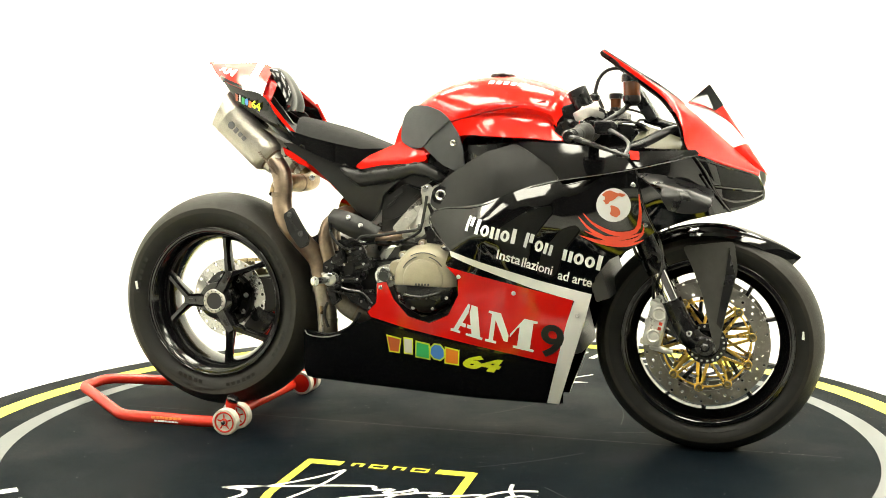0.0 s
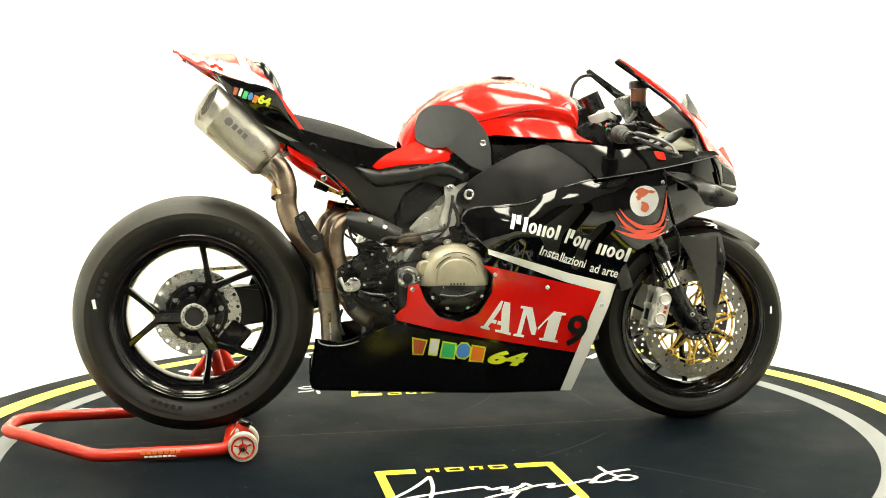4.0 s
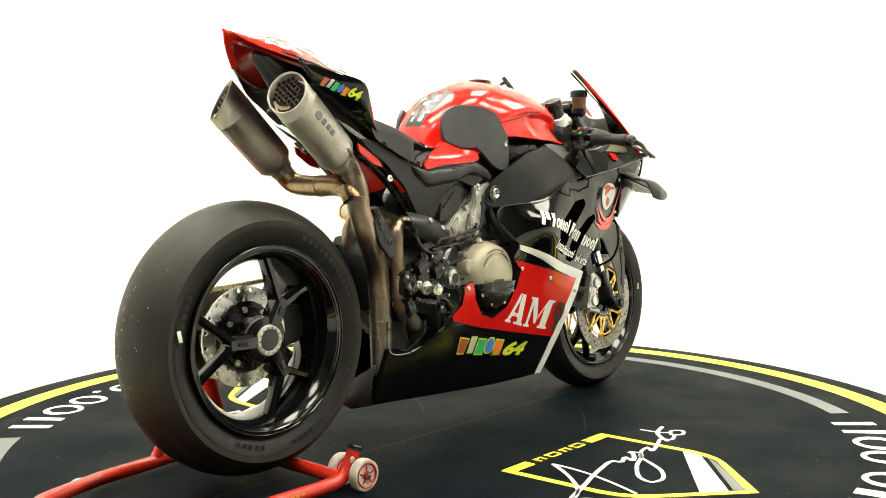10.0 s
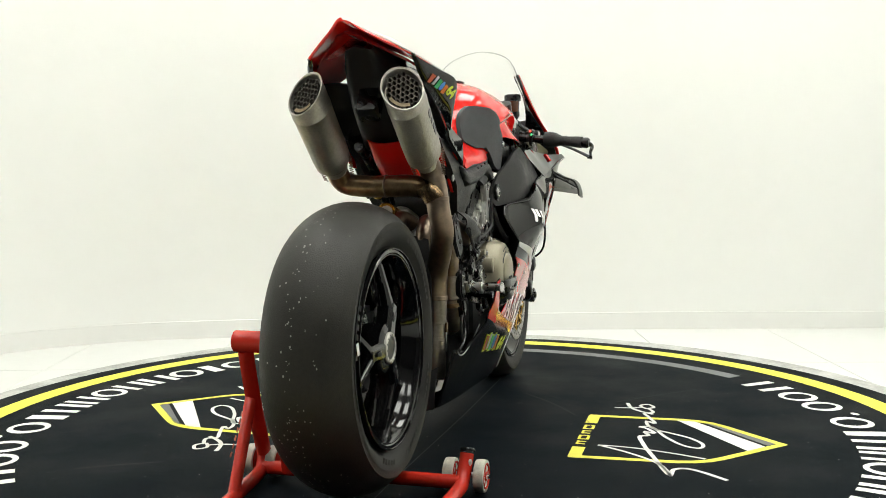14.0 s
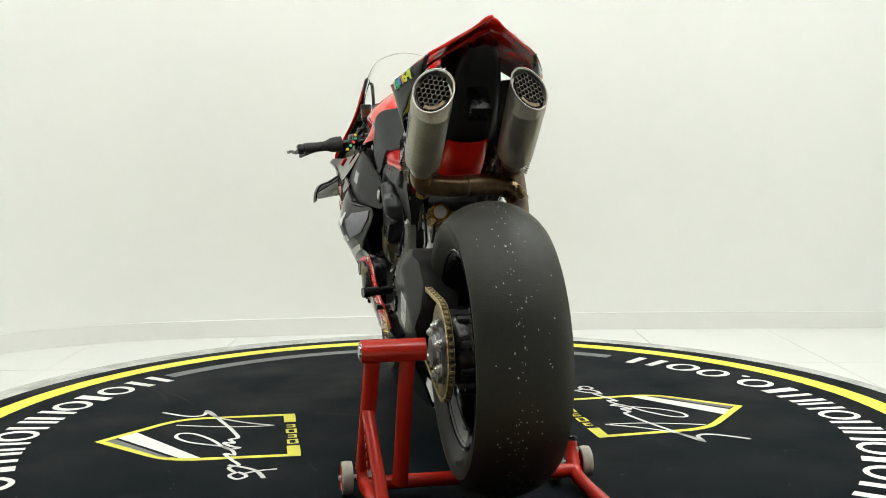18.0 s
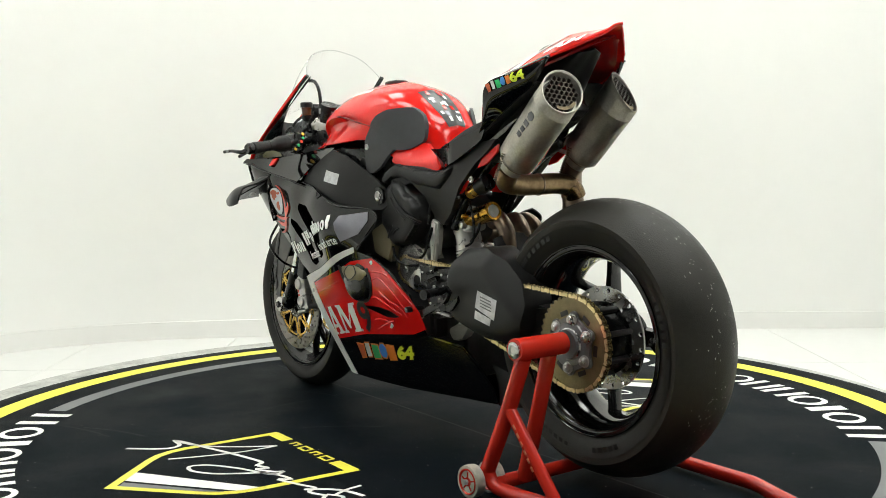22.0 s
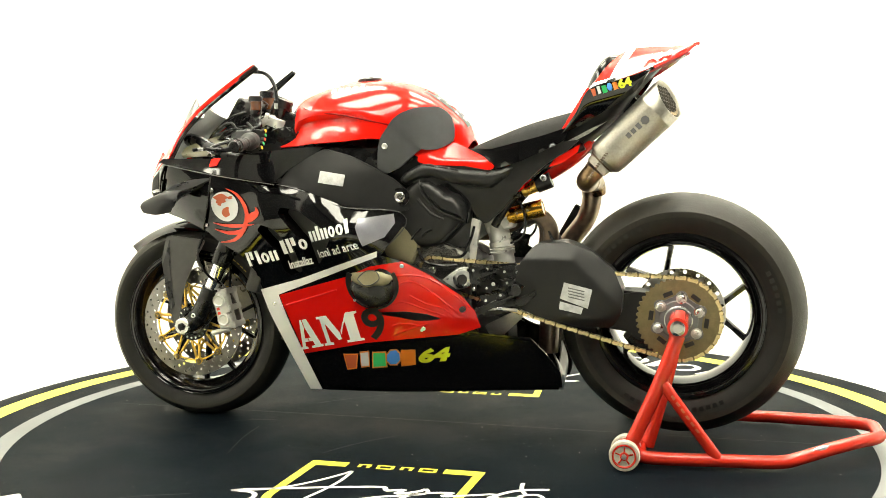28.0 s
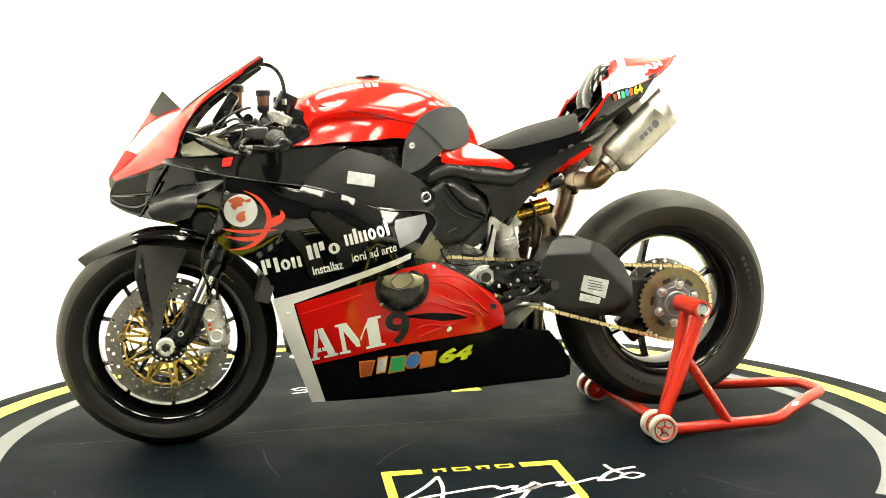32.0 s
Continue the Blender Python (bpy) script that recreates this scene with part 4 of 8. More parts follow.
# fork
TOP = Vector((0.462, 0, 0.90))
for s in (-1, 1):
    y = s * 0.108
    f0 = Vector((FRONT.x - 0.036, y, FRONT.z + 0.005))
    ax = (Vector((TOP.x, y, TOP.z)) - f0).normalized()
    leg = P("fork_leg", rod(f0 + ax * 0.235, f0 + ax * 0.74, 0.027, 24), SATIN, "black upper fork tube")
    part("fork_collar", turned([(0.205, 0.022), (0.205, 0.029), (0.24, 0.0305), (0.25, 0.027)], f0, ax, 24), SATIN, leg)
    part("stanchion", rod(f0 + ax * 0.09, f0 + ax * 0.23, 0.0215, 24), CHROME, leg, "polished chrome fork slider")
    part("fork_foot", tube([f0 + ax * 0.125, f0 + ax * 0.06, f0 + Vector((0.005, 0, 0.01)), Vector((FRONT.x, y, FRONT.z))], [0.0265, 0.027, 0.03, 0.026], 14, 18), SATIN, leg, "black axle clamp")
    part("axle_boss", turned([(0.0, 0.026), (0.026, 0.026), (0.030, 0.022), (0.030, 0.012), (0.022, 0.011), (0.022, 0.001)], (FRONT.x, y, FRONT.z), (0, s, 0), 28), SATIN if s < 0 else STEEL, leg)
    part("axle_nut", turned([(0.02, 0.012), (0.034, 0.012), (0.036, 0.009), (0.036, 0.001)], (FRONT.x, y, FRONT.z), (0, s, 0), 6), SATIN, leg)
    part("pinch_bolt", bolt((FRONT.x - 0.04, y + s * 0.025, FRONT.z + 0.035), (0, s, 0), 0.008, 0.006), STEEL, leg)
    part("calliper_bracket", plate(rounded([(FRONT.x - 0.03, FRONT.z + 0.075), (FRONT.x - 0.105, FRONT.z + 0.10), (FRONT.x - 0.13, FRONT.z + 0.085), (FRONT.x - 0.06, FRONT.z - 0.005), (FRONT.x - 0.02, FRONT.z - 0.01)], 0.012),
                                       0.085, 0.018, 0.003, s), SATIN, leg)
    # calliper: two chunky halves with bridges and bolts
    cc = Vector((FRONT.x - 0.128, s * 0.082, FRONT.z + 0.052))
    tilt = pose(0, 0, 0, 0, 14, 0)
    cal = P("brake_calliper", block((0.052, 0.03, 0.118), Matrix.Translation(cc + Vector((0, s * 0.022, 0))) @ tilt, 0.012, 3), SILVER, "silver four-piston brake calliper")
    part("calliper_half", block((0.048, 0.026, 0.112), Matrix.Translation(cc - Vector((0, s * 0.03, 0))) @ tilt, 0.01, 3), SILVER, cal)
    for dz in (-0.052, 0, 0.052):
        part("calliper_bridge", block((0.024, 0.07, 0.018), Matrix.Translation(cc) @ tilt @ pose(-0.018, 0, dz), 0.005), SILVER, cal)
    for dz in (-0.03, 0.03):
        part("piston_cap", turned([(0, 0.019), (0.006, 0.019), (0.008, 0.016), (0.005, 0.012), (0.005, 0.001)], cc + tilt @ Vector((0.002, s * 0.037, dz)), (0, s, 0), 20), SILVER, cal)
    for i in range(6):
        part("lettering_bar", block((0.009, 0.0012, 0.0085), Matrix.Translation(cc) @ tilt @ pose(0.012, s * 0.0375, -0.033 + i * 0.013), 0.0003), INK["red"], cal)
    for dz in (-0.062, 0.058):
        part("calliper_bolt", rod(cc + tilt @ Vector((0.0, s * 0.02, dz)), cc + tilt @ Vector((0.06, s * 0.02, dz)), 0.008, 12), SILVER, cal)
    P("brake_line", tube([cc + Vector((-0.01, 0, 0.06)), cc + Vector((-0.02, 0, 0.16)), (0.60, s * 0.1, 0.52), (0.57, s * 0.11, 0.6), (0.53, s * 0.08, 0.75)], 0.0045, 40, 8), SATIN, "thin black brake hose")
P("front_axle", rod((FRONT.x, -0.12, FRONT.z), (FRONT.x, 0.12, FRONT.z), 0.012), STEEL)
P("steering_hose", tube(((0.476, 0.12, 0.604), (0.498, 0.12, 0.564), (0.487, 0.12, 0.499), (0.456, 0.12, 0.458), (0.432, 0.12, 0.45)), 0.005, 30, 8), SATIN, "thin black hose beside the fork")

# front mudguard: an arched shell with a blade down each fork leg
arch = []
for half in (0, 0.028, 0.052, 0.066):
    row = []
    for a in np.linspace(44, 124, 9):
        q = math.radians(a)
        r = 0.32 - half * half * 7.5 + 0.012 * max(0, (60 - a) / 16)
        row.append((FRONT.x + r * math.cos(q), half * (0.12 + 0.88 * min(1, (a - 44) / 26) ** 0.7), FRONT.z + r * math.sin(q)))
    arch.append(row)
guard = P("front_mudguard", skin(arch, 40, 14, True, 0.003), BLACK, "gloss black front mudguard")
for s in (-1, 1):
    blade = lambda x, z: 0.078 + 0.045 * max(0, min(1, (0.60 - z) / 0.2)) - 0.012 * max(0, (z - 0.55) / 0.1)
    part("mudguard_blade", sheet(rounded(((0.709, 0.556), (0.842, 0.571), (0.852, 0.494), (0.824, 0.384), (0.805, 0.285), (0.795, 0.294), (0.764, 0.433), (0.734, 0.507)), 0.012), blade, 0.004, s, 0.015), BLADE, guard, "satin grey blade shielding the fork leg")
    part("blade_stripe", sheet(((0.829, 0.555), (0.846, 0.481), (0.813, 0.343), (0.801, 0.359), (0.821, 0.482)), blade, 0.003, s, 0.012, lift=0.003), GREY_WING, guard)

# ---- bodywork ----
# main side fairings with vents
UPPER = ((0.038, 0.626), (0.057, 0.651), (0.203, 0.671), (0.33, 0.717), (0.402, 0.733), (0.601, 0.762), (0.651, 0.601), (0.596, 0.558), (0.532, 0.525), (0.495, 0.477), (0.486, 0.436), (0.469, 0.371))
right_out = UPPER + ((0.38, 0.11), (0.115, 0.119), (-0.378, 0.15), (-0.385, 0.176), (-0.367, 0.3), (-0.277, 0.281), (-0.204, 0.317), (-0.141, 0.342), (-0.153, 0.358), (-0.122, 0.391), (-0.116, 0.446), (-0.085, 0.454), (-0.07, 0.406), (-0.031, 0.357), (0.032, 0.339), (0.087, 0.363), (0.117, 0.419), (0.121, 0.467), (0.09, 0.506), (0.105, 0.543))
left_out = UPPER + ((0.381, 0.11), (0.314, 0.111), (0.024, 0.122), (-0.381, 0.154), (-0.379, 0.199), (-0.34, 0.256), (-0.299, 0.302), (-0.158, 0.315), (-0.136, 0.359), (-0.124, 0.426), (-0.03, 0.487), (0.055, 0.519), (0.108, 0.532))


def vents(s):
    return [rounded(v, 0.006) for v in (VENT_1, VENT_2)]


VENT_1 = ((0.234, 0.586), (0.257, 0.609), (0.336, 0.66), (0.39, 0.667), (0.397, 0.649), (0.337, 0.576), (0.318, 0.497), (0.28, 0.511))
VENT_2 = ((0.342, 0.484), (0.359, 0.544), (0.414, 0.606), (0.452, 0.618), (0.466, 0.602), (0.418, 0.543), (0.398, 0.479), (0.378, 0.47))
SLOT = rounded(((0.163, 0.361), (0.123, 0.367), (0.051, 0.372), (-0.013, 0.367), (-0.055, 0.354), (-0.023, 0.348), (0.019, 0.345), (0.059, 0.352), (0.107, 0.358)), 0.003)
sides = {}
for s, outline in ((-1, right_out), (1, left_out)):
    sides[s] = P("side_fairing", sheet(list(outline), fairing_y, 0.004, s, 0.022, vents(s) + ([SLOT] if s > 0 else [])), BLACK, "gloss black side fairing with red, white and sponsor film")
    part("vent_liner", sheet(((0.218, 0.602), (0.414, 0.69), (0.484, 0.628), (0.478, 0.589), (0.408, 0.46), (0.262, 0.499)), lambda x, z: fairing_y(x, z) - 0.05, 0.003, s, 0.03), RADIATOR, sides[s], "dark radiator mesh behind the vents")
    for v in (VENT_1, VENT_2):
        bm = bmesh.new()
        lp = rounded(v, 0.006)
        A = [bm.verts.new((x, fairing_y(x, z) - 0.001, z)) for x, z in lp]
        B = [bm.verts.new((x - 0.012, fairing_y(x, z) - 0.045, z)) for x, z in lp]
        for i in range(len(lp)):
            j = (i + 1) % len(lp)
            bm.faces.new((A[i], A[j], B[j], B[i]))
        part("vent_lip", mirror(bm, s), BLACK, sides[s])
RED_R = ((0.093, 0.499), (0.436, 0.415), (0.384, 0.23), (0.112, 0.286), (-0.031, 0.317), (-0.141, 0.348), (-0.15, 0.362), (-0.119, 0.391), (-0.113, 0.446), (-0.085, 0.451), (-0.067, 0.403), (-0.028, 0.354), (0.032, 0.336), (0.088, 0.361), (0.121, 0.419), (0.124, 0.467))
RED_L = ((0.428, 0.409), (0.203, 0.473), (0.14, 0.501), (0.05, 0.516), (-0.03, 0.479), (-0.119, 0.421), (-0.152, 0.379), (-0.165, 0.332), (-0.101, 0.309), (0.176, 0.272), (0.376, 0.228))
BLACK_R = ((0.374, 0.222), (0.338, 0.118), (0.115, 0.126), (-0.37, 0.157), (-0.376, 0.178), (-0.36, 0.29), (-0.277, 0.274), (-0.204, 0.31), (-0.141, 0.338), (-0.031, 0.308), (0.112, 0.277))
BLACK_L = ((0.366, 0.22), (0.334, 0.118), (0.024, 0.129), (-0.373, 0.161), (-0.371, 0.199), (-0.334, 0.251), (-0.297, 0.294), (-0.166, 0.308), (-0.158, 0.312), (-0.101, 0.3), (0.176, 0.263))
for s, out in ((-1, BLACK_R), (1, BLACK_L)):
    part("black_panel", sheet(list(out), fairing_y, 0.002, s, 0.02, lift=0.0012), BLACK_FILM, sides[s], "black film on the lower fairing")
part("red_panel", sheet(list(RED_R), fairing_y, 0.002, -1, 0.02, lift=0.0015), RED_FILM, sides[-1], "red lower fairing film")
part("red_panel", sheet(list(RED_L), fairing_y, 0.002, 1, 0.02, [SLOT], lift=0.0015), RED_FILM, sides[1], "red lower fairing film with a vent")
for s, pts in ((-1, ((0.105, 0.543), (0.343, 0.468), (0.484, 0.431), (0.468, 0.37), (0.38, 0.11), (0.347, 0.112), (0.414, 0.345), (0.439, 0.413), (0.393, 0.426), (0.328, 0.445), (0.108, 0.528))),
               (1, ((0.115, 0.545), (0.353, 0.461), (0.489, 0.423), (0.47, 0.356), (0.381, 0.11), (0.343, 0.111), (0.41, 0.326), (0.432, 0.41), (0.33, 0.448), (0.117, 0.529)))):
    part("white_stripe", sheet(list(pts), fairing_y, 0.0022, s, 0.02, lift=0.002), FILM_WHITE, sides[s], "white film stripe")


def curved_letters(body, size, at, along, s, mat, lift=0.0035, weight=0.0, shear=0.0, squash=1.0, depth=fairing_y, name="lettering", parent=None, fit=0.0):
    """Letters laid on the side surface; at and along are in (x, z), reading from the outside."""
    V, F = text_mesh(body, size, weight, shear)
    d = Vector(along).normalized()
    up = Vector((-d.y, d.x)) if d.x > 0 else Vector((d.y, -d.x))
    if fit:
        squash = fit / max(v.x for v in V)
    bm = bmesh.new()
    vs = []
    for v in V:
        p = Vector(at) + d * v.x * squash + up * v.y
        vs.append(bm.verts.new((p.x, s * (depth(p.x, p.y) + lift), p.y)))
    for f in F:
        try:
            bm.faces.new([vs[i] for i in f])
        except ValueError:
            pass
    bmesh.ops.triangulate(bm, faces=bm.faces[:])
    bmesh.ops.subdivide_edges(bm, edges=[e for e in bm.edges if e.calc_length() > 0.02], cuts=1)
    for v in bm.verts:
        v.co.y = s * (depth(v.co.x, v.co.z) + lift)
    return part(name, bm, mat, parent or sides[s])


# race number and initials, each letter laid to its own width
def word(letters, s, size, mat_of, weight=0.004, shear=0.0, lift=0.0035):
    for ch, (p, q) in letters:
        curved_letters(ch, size, p, (q[0] - p[0], q[1] - p[1]), s, mat_of[ch], weight=weight, shear=shear, fit=math.hypot(q[0] - p[0], q[1] - p[1]), lift=lift)


STENCIL = {
    "A": (1.0, (((0.0, 0), (0.30, 0), (0.30, 0.07), (0.22, 0.09), (0.27, 0.24), (0.43, 0.24), (0.43, 0.36), (0.31, 0.36), (0.43, 0.74), (0.43, 1.0), (0.36, 1.0), (0.08, 0.09), (0.0, 0.07)),
                ((0.48, 0), (1.0, 0), (1.0, 0.07), (0.92, 0.09), (0.66, 1.0), (0.47, 1.0), (0.47, 0.72), (0.57, 0.36), (0.47, 0.36), (0.47, 0.24), (0.61, 0.24), (0.65, 0.09), (0.55, 0.07), (0.48, 0.07)))),
    "M": (1.0, (((0.0, 0), (0.23, 0), (0.23, 0.07), (0.16, 0.09), (0.16, 0.75), (0.38, 0.14), (0.46, 0.14), (0.46, 0.36), (0.25, 1.0), (0.0, 1.0), (0.0, 0.93), (0.07, 0.91), (0.07, 0.09), (0.0, 0.07)),
                ((0.49, 0.30), (0.62, 0.66), (0.66, 0.70), (0.66, 0.09), (0.58, 0.07), (0.58, 0), (1.0, 0), (1.0, 0.07), (0.92, 0.09), (0.92, 0.91), (1.0, 0.93), (1.0, 1.0), (0.73, 1.0), (0.49, 0.42))))}


def stencil(ch, p, q, h, s, mat, lift=0.0035):
    """A stencilled capital on the side surface, its foot from p to q."""
    d = Vector((q[0] - p[0], q[1] - p[1]))
    up = Vector((-d.y, d.x)).normalized() * h
    if up.y < 0:
        up = -up
    for poly in STENCIL[ch][1]:
        out = [tuple(Vector(p) + d * x + up * y) for x, y in poly]
        part("lettering", sheet(out, fairing_y, 0.0008, s, 0.012, lift=lift), mat, sides[s])


NUMBER = {"A": FILM_WHITE, "M": FILM_WHITE, "9": INK["black"], "64": INK["lime"]}
stencil("A", *((0.092, 0.318), (0.18, 0.293)), 0.09, -1, FILM_WHITE)
stencil("M", *((0.188, 0.291), (0.321, 0.264)), 0.09, -1, FILM_WHITE)
word((("9", ((0.331, 0.262), (0.394, 0.248))),), -1, 0.128, NUMBER, 0.003)
stencil("A", *((0.383, 0.24), (0.31, 0.256)), 0.09, 1, FILM_WHITE)
stencil("M", *((0.305, 0.257), (0.179, 0.281)), 0.09, 1, FILM_WHITE)
word((("9", ((0.171, 0.282), (0.103, 0.296))),), 1, 0.128, NUMBER, 0.003)
# coloured race name as plain shapes
NAME_INK = [INK["rust"], INK["silver"], INK["green"], INK["blue"], INK["orange"]]
NAME_SHAPE = (((0.02, 1.0), (0.98, 0.95), (0.84, 0.04), (0.2, 0.0)), ((0.2, 0.98), (0.8, 1.0), (0.78, 0.02), (0.22, 0)), ((0.02, 0), (0.06, 1), (0.94, 0.97), (0.98, 0.02)),
              ((0.0, 0.3), (0.05, 0.72), (0.3, 0.98), (0.7, 1.0), (0.96, 0.74), (0.98, 0.28), (0.7, 0.0), (0.25, 0.02)), ((0.04, 0), (0.06, 1), (0.96, 0.96), (0.94, 0.04)))


def name_shapes(p, q, h, s, slant, edge, lift=0.0035, depth=fairing_y, parent=None):
    """Five coloured shapes in a row from p to q, each with a bright rim."""
    d = Vector((q[0] - p[0], q[1] - p[1]))
    up = Vector((-d.y, d.x)).normalized()
    up = up if up.y > 0 else -up
    unit = d / 5
    for i, shape in enumerate(NAME_SHAPE):
        at = Vector(p) + unit * i
        pts = [at + unit * (0.5 + (x - 0.5) * 0.92) + up * (y * h + (0.06 * h if i % 2 else -0.04 * h)) + d.normalized() * slant * y * h for x, y in shape]
        mid = sum(pts, Vector((0, 0))) / len(pts)
        if edge:
            part("lettering_edge", sheet([tuple(mid + (v - mid) * 1.2) for v in pts], depth, 0.0006, s, 0.02, lift=lift - 0.0012), edge, parent or sides[s])
        part("lettering_shape", sheet([tuple(v) for v in pts], depth, 0.0008, s, 0.02, lift=lift), NAME_INK[i], parent or sides[s])


for s, (p, q), slant in ((-1, ((-0.104, 0.252), (0.107, 0.217)), -0.05), (1, ((0.255, 0.188), (0.035, 0.213)), 0.2)):
    name_shapes(p, q, 0.043, s, slant, INK["lime"] if s < 0 else INK["orange"])
word((("64", ((0.113, 0.214), (0.23, 0.198))),), -1, 0.052, NUMBER, 0.003, 0.3)
word((("64", ((0.027, 0.217), (-0.078, 0.232))),), 1, 0.052, NUMBER, 0.003, 0.3)
# sponsor name as plain bars and rings, its line of trade in letters


def sponsor_word(p, q, marks, s, h=0.041, lift=0.0035):
    """A row of plain marks from p to q: t a tall bar, o a ring, n two short bars, k a tall block."""
    d = Vector((q[0] - p[0], q[1] - p[1]))
    up = Vector((-d.y, d.x)).normalized() * h
    up = up if up.y > 0 else -up
    wide = {"t": 0.55, "o": 1.0, "n": 1.0, "k": 1.1}
    total = sum(wide[m] for m in marks) + 0.16 * (len(marks) - 1)
    x = 0.0
    for m in marks:
        w = wide[m] / total
        at = Vector(p) + d * x
        def poly(box):
            (a, b), (c, e) = box
            return [tuple(at + d * w * u + up * v) for u, v in ((a, b), (c, b), (c, e), (a, e))]
        if m == "o":
            r = [tuple(at + d * w * (0.5 + 0.5 * math.cos(g)) + up * (0.37 + 0.37 * math.sin(g))) for g in np.linspace(0, 2 * math.pi, 20, endpoint=False)]
            hole = [tuple(at + d * w * (0.5 + 0.17 * math.cos(g)) + up * (0.37 + 0.21 * math.sin(g))) for g in np.linspace(0, 2 * math.pi, 12, endpoint=False)]
            part("lettering_bar", sheet(r, fairing_y, 0.0008, s, 0.02, holes=[hole], lift=lift), FILM_WHITE, sides[s])
        else:
            boxes = {"t": [((0.1, 0), (0.9, 0.98))], "n": [((0, 0), (0.38, 0.74)), ((0.62, 0), (1.0, 0.72))], "k": [((0, 0), (0.34, 1.0)), ((0.46, 0.42), (0.86, 1.0))]}[m]
            for b in boxes:
                part("lettering_bar", sheet(poly(b), fairing_y, 0.0008, s, 0.02, lift=lift), FILM_WHITE, sides[s])
        x += w + 0.16 / total


for s, words in ((-1, ((((0.159, 0.6), (0.293, 0.565)), "ktonot"), (((0.313, 0.558), (0.383, 0.534)), "kon"), (((0.411, 0.524), (0.51, 0.496)), "noot"))),
                 (1, ((((0.509, 0.493), (0.409, 0.516)), "kton"), (((0.392, 0.532), (0.308, 0.553)), "tko"), (((0.295, 0.571), (0.178, 0.6)), "ntnoot")))):
    for (p, q), marks in words:
        sponsor_word(p, q, marks, s)
for body, s, (p, q), size in (("Insta", -1, ((0.24, 0.528), (0.301, 0.509)), 0.036), ("llazioni", -1, ((0.303, 0.506), (0.382, 0.483)), 0.036), ("ad arte", -1, ((0.397, 0.473), (0.484, 0.451)), 0.036),
                              ("Installaz", 1, ((0.38, 0.49), (0.3, 0.509)), 0.034), ("ioni ad arte", 1, ((0.278, 0.526), (0.158, 0.555)), 0.034)):
    curved_letters(body, size, p, (q[0] - p[0], q[1] - p[1]), s, FILM_WHITE, fit=math.hypot(q[0] - p[0], q[1] - p[1]), weight=0.0006)


# globe emblem with red orbit lines
def blob(c, rx, rz, n=24, turn=0.0, wob=0.0, seed=0):
    random.seed(seed)
    ph = [random.uniform(0, 6.28) for _ in range(3)]
    return [(c[0] + rx * math.cos(a) * (1 + wob * math.sin(3 * a + ph[0]) + wob * 0.6 * math.sin(5 * a + ph[1])),
             c[1] + rz * math.sin(a) * (1 + wob * math.sin(2 * a + ph[2]))) for a in np.linspace(0, 2 * math.pi, n, endpoint=False)]


def side_stroke(pts, w, s, mat, lift=0.004, name="orbit_line"):
    line = catmull([(x, z) for x, z in pts], 16)
    left, right = [], []
    for i, p in enumerate(line):
        t = line[min(i + 1, 15)] - line[max(i - 1, 0)]
        t = t / np.hypot(*t)
        k = w / 2 * math.sin(math.pi * (i + 0.6) / 16.2)
        left.append((p[0] - t[1] * k, p[1] + t[0] * k))
        right.append((p[0] + t[1] * k, p[1] - t[0] * k))
    part(name, sheet(left + right[::-1], fairing_y, 0.0006, s, 0.015, lift=lift), mat, sides[s])


# the wall's reflection in the gloss black, painted as a pale grey patch
part("shoulder_sheen", sheet(((0.073, 0.648), (0.068, 0.622), (0.094, 0.584), (0.15, 0.56), (0.166, 0.615), (0.162, 0.636)), fairing_y, 0.001, 1, 0.015, lift=0.003), SILVER_SHEEN_PRINT, sides[1], "pale patch painted as a wall reflection on the fairing shoulder")
for s, (gc,) in ((-1, ((0.547, 0.668),)), (1, ((0.566, 0.668),))):
    part("globe_emblem", sheet(blob(gc, 0.043, 0.043, 40), fairing_y, 0.0008, s, 0.02, lift=0.003), INK["silver"], sides[s], "round silver globe emblem")
    f = 1 if s < 0 else -1
    for dx, dz, rx, rz, sd in ((-0.008, 0.024, 0.02, 0.011, 1), (-0.016, 0.010, 0.008, 0.008, 2), (0.002, -0.016, 0.012, 0.017, 3), (0.02, 0.026, 0.008, 0.005, 4)):
        part("globe_land", sheet(blob((gc[0] + f * dx * (1 if s < 0 else 1), gc[1] + dz), rx, rz, 18, 0, 0.25, sd), fairing_y, 0.0008, s, 0.02, lift=0.0045), INK["rust"], sides[s])
for pts, w in ((((0.471, 0.648), (0.501, 0.617), (0.552, 0.594), (0.602, 0.602), (0.612, 0.633), (0.611, 0.696)), 0.012), (((0.46, 0.639), (0.494, 0.601), (0.562, 0.571), (0.614, 0.589), (0.621, 0.621)), 0.012), (((0.474, 0.602), (0.519, 0.585), (0.578, 0.584), (0.623, 0.599)), 0.010),
               (((0.462, 0.59), (0.512, 0.573), (0.579, 0.565), (0.62, 0.578)), 0.012)):
    side_stroke(pts, w, -1, INK["red"])
for pts, w in ((((0.614, 0.62), (0.574, 0.613), (0.524, 0.613), (0.471, 0.619)), 0.010), (((0.611, 0.601), (0.567, 0.592), (0.525, 0.596), (0.499, 0.614), (0.493, 0.645)), 0.012), (((0.557, 0.72), (0.52, 0.699), (0.494, 0.653), (0.508, 0.606), (0.544, 0.573), (0.598, 0.563)), 0.014), (((0.507, 0.621), (0.482, 0.637), (0.46, 0.653), (0.463, 0.668)), 0.022)):
    side_stroke(pts, w, 1, INK["red"])
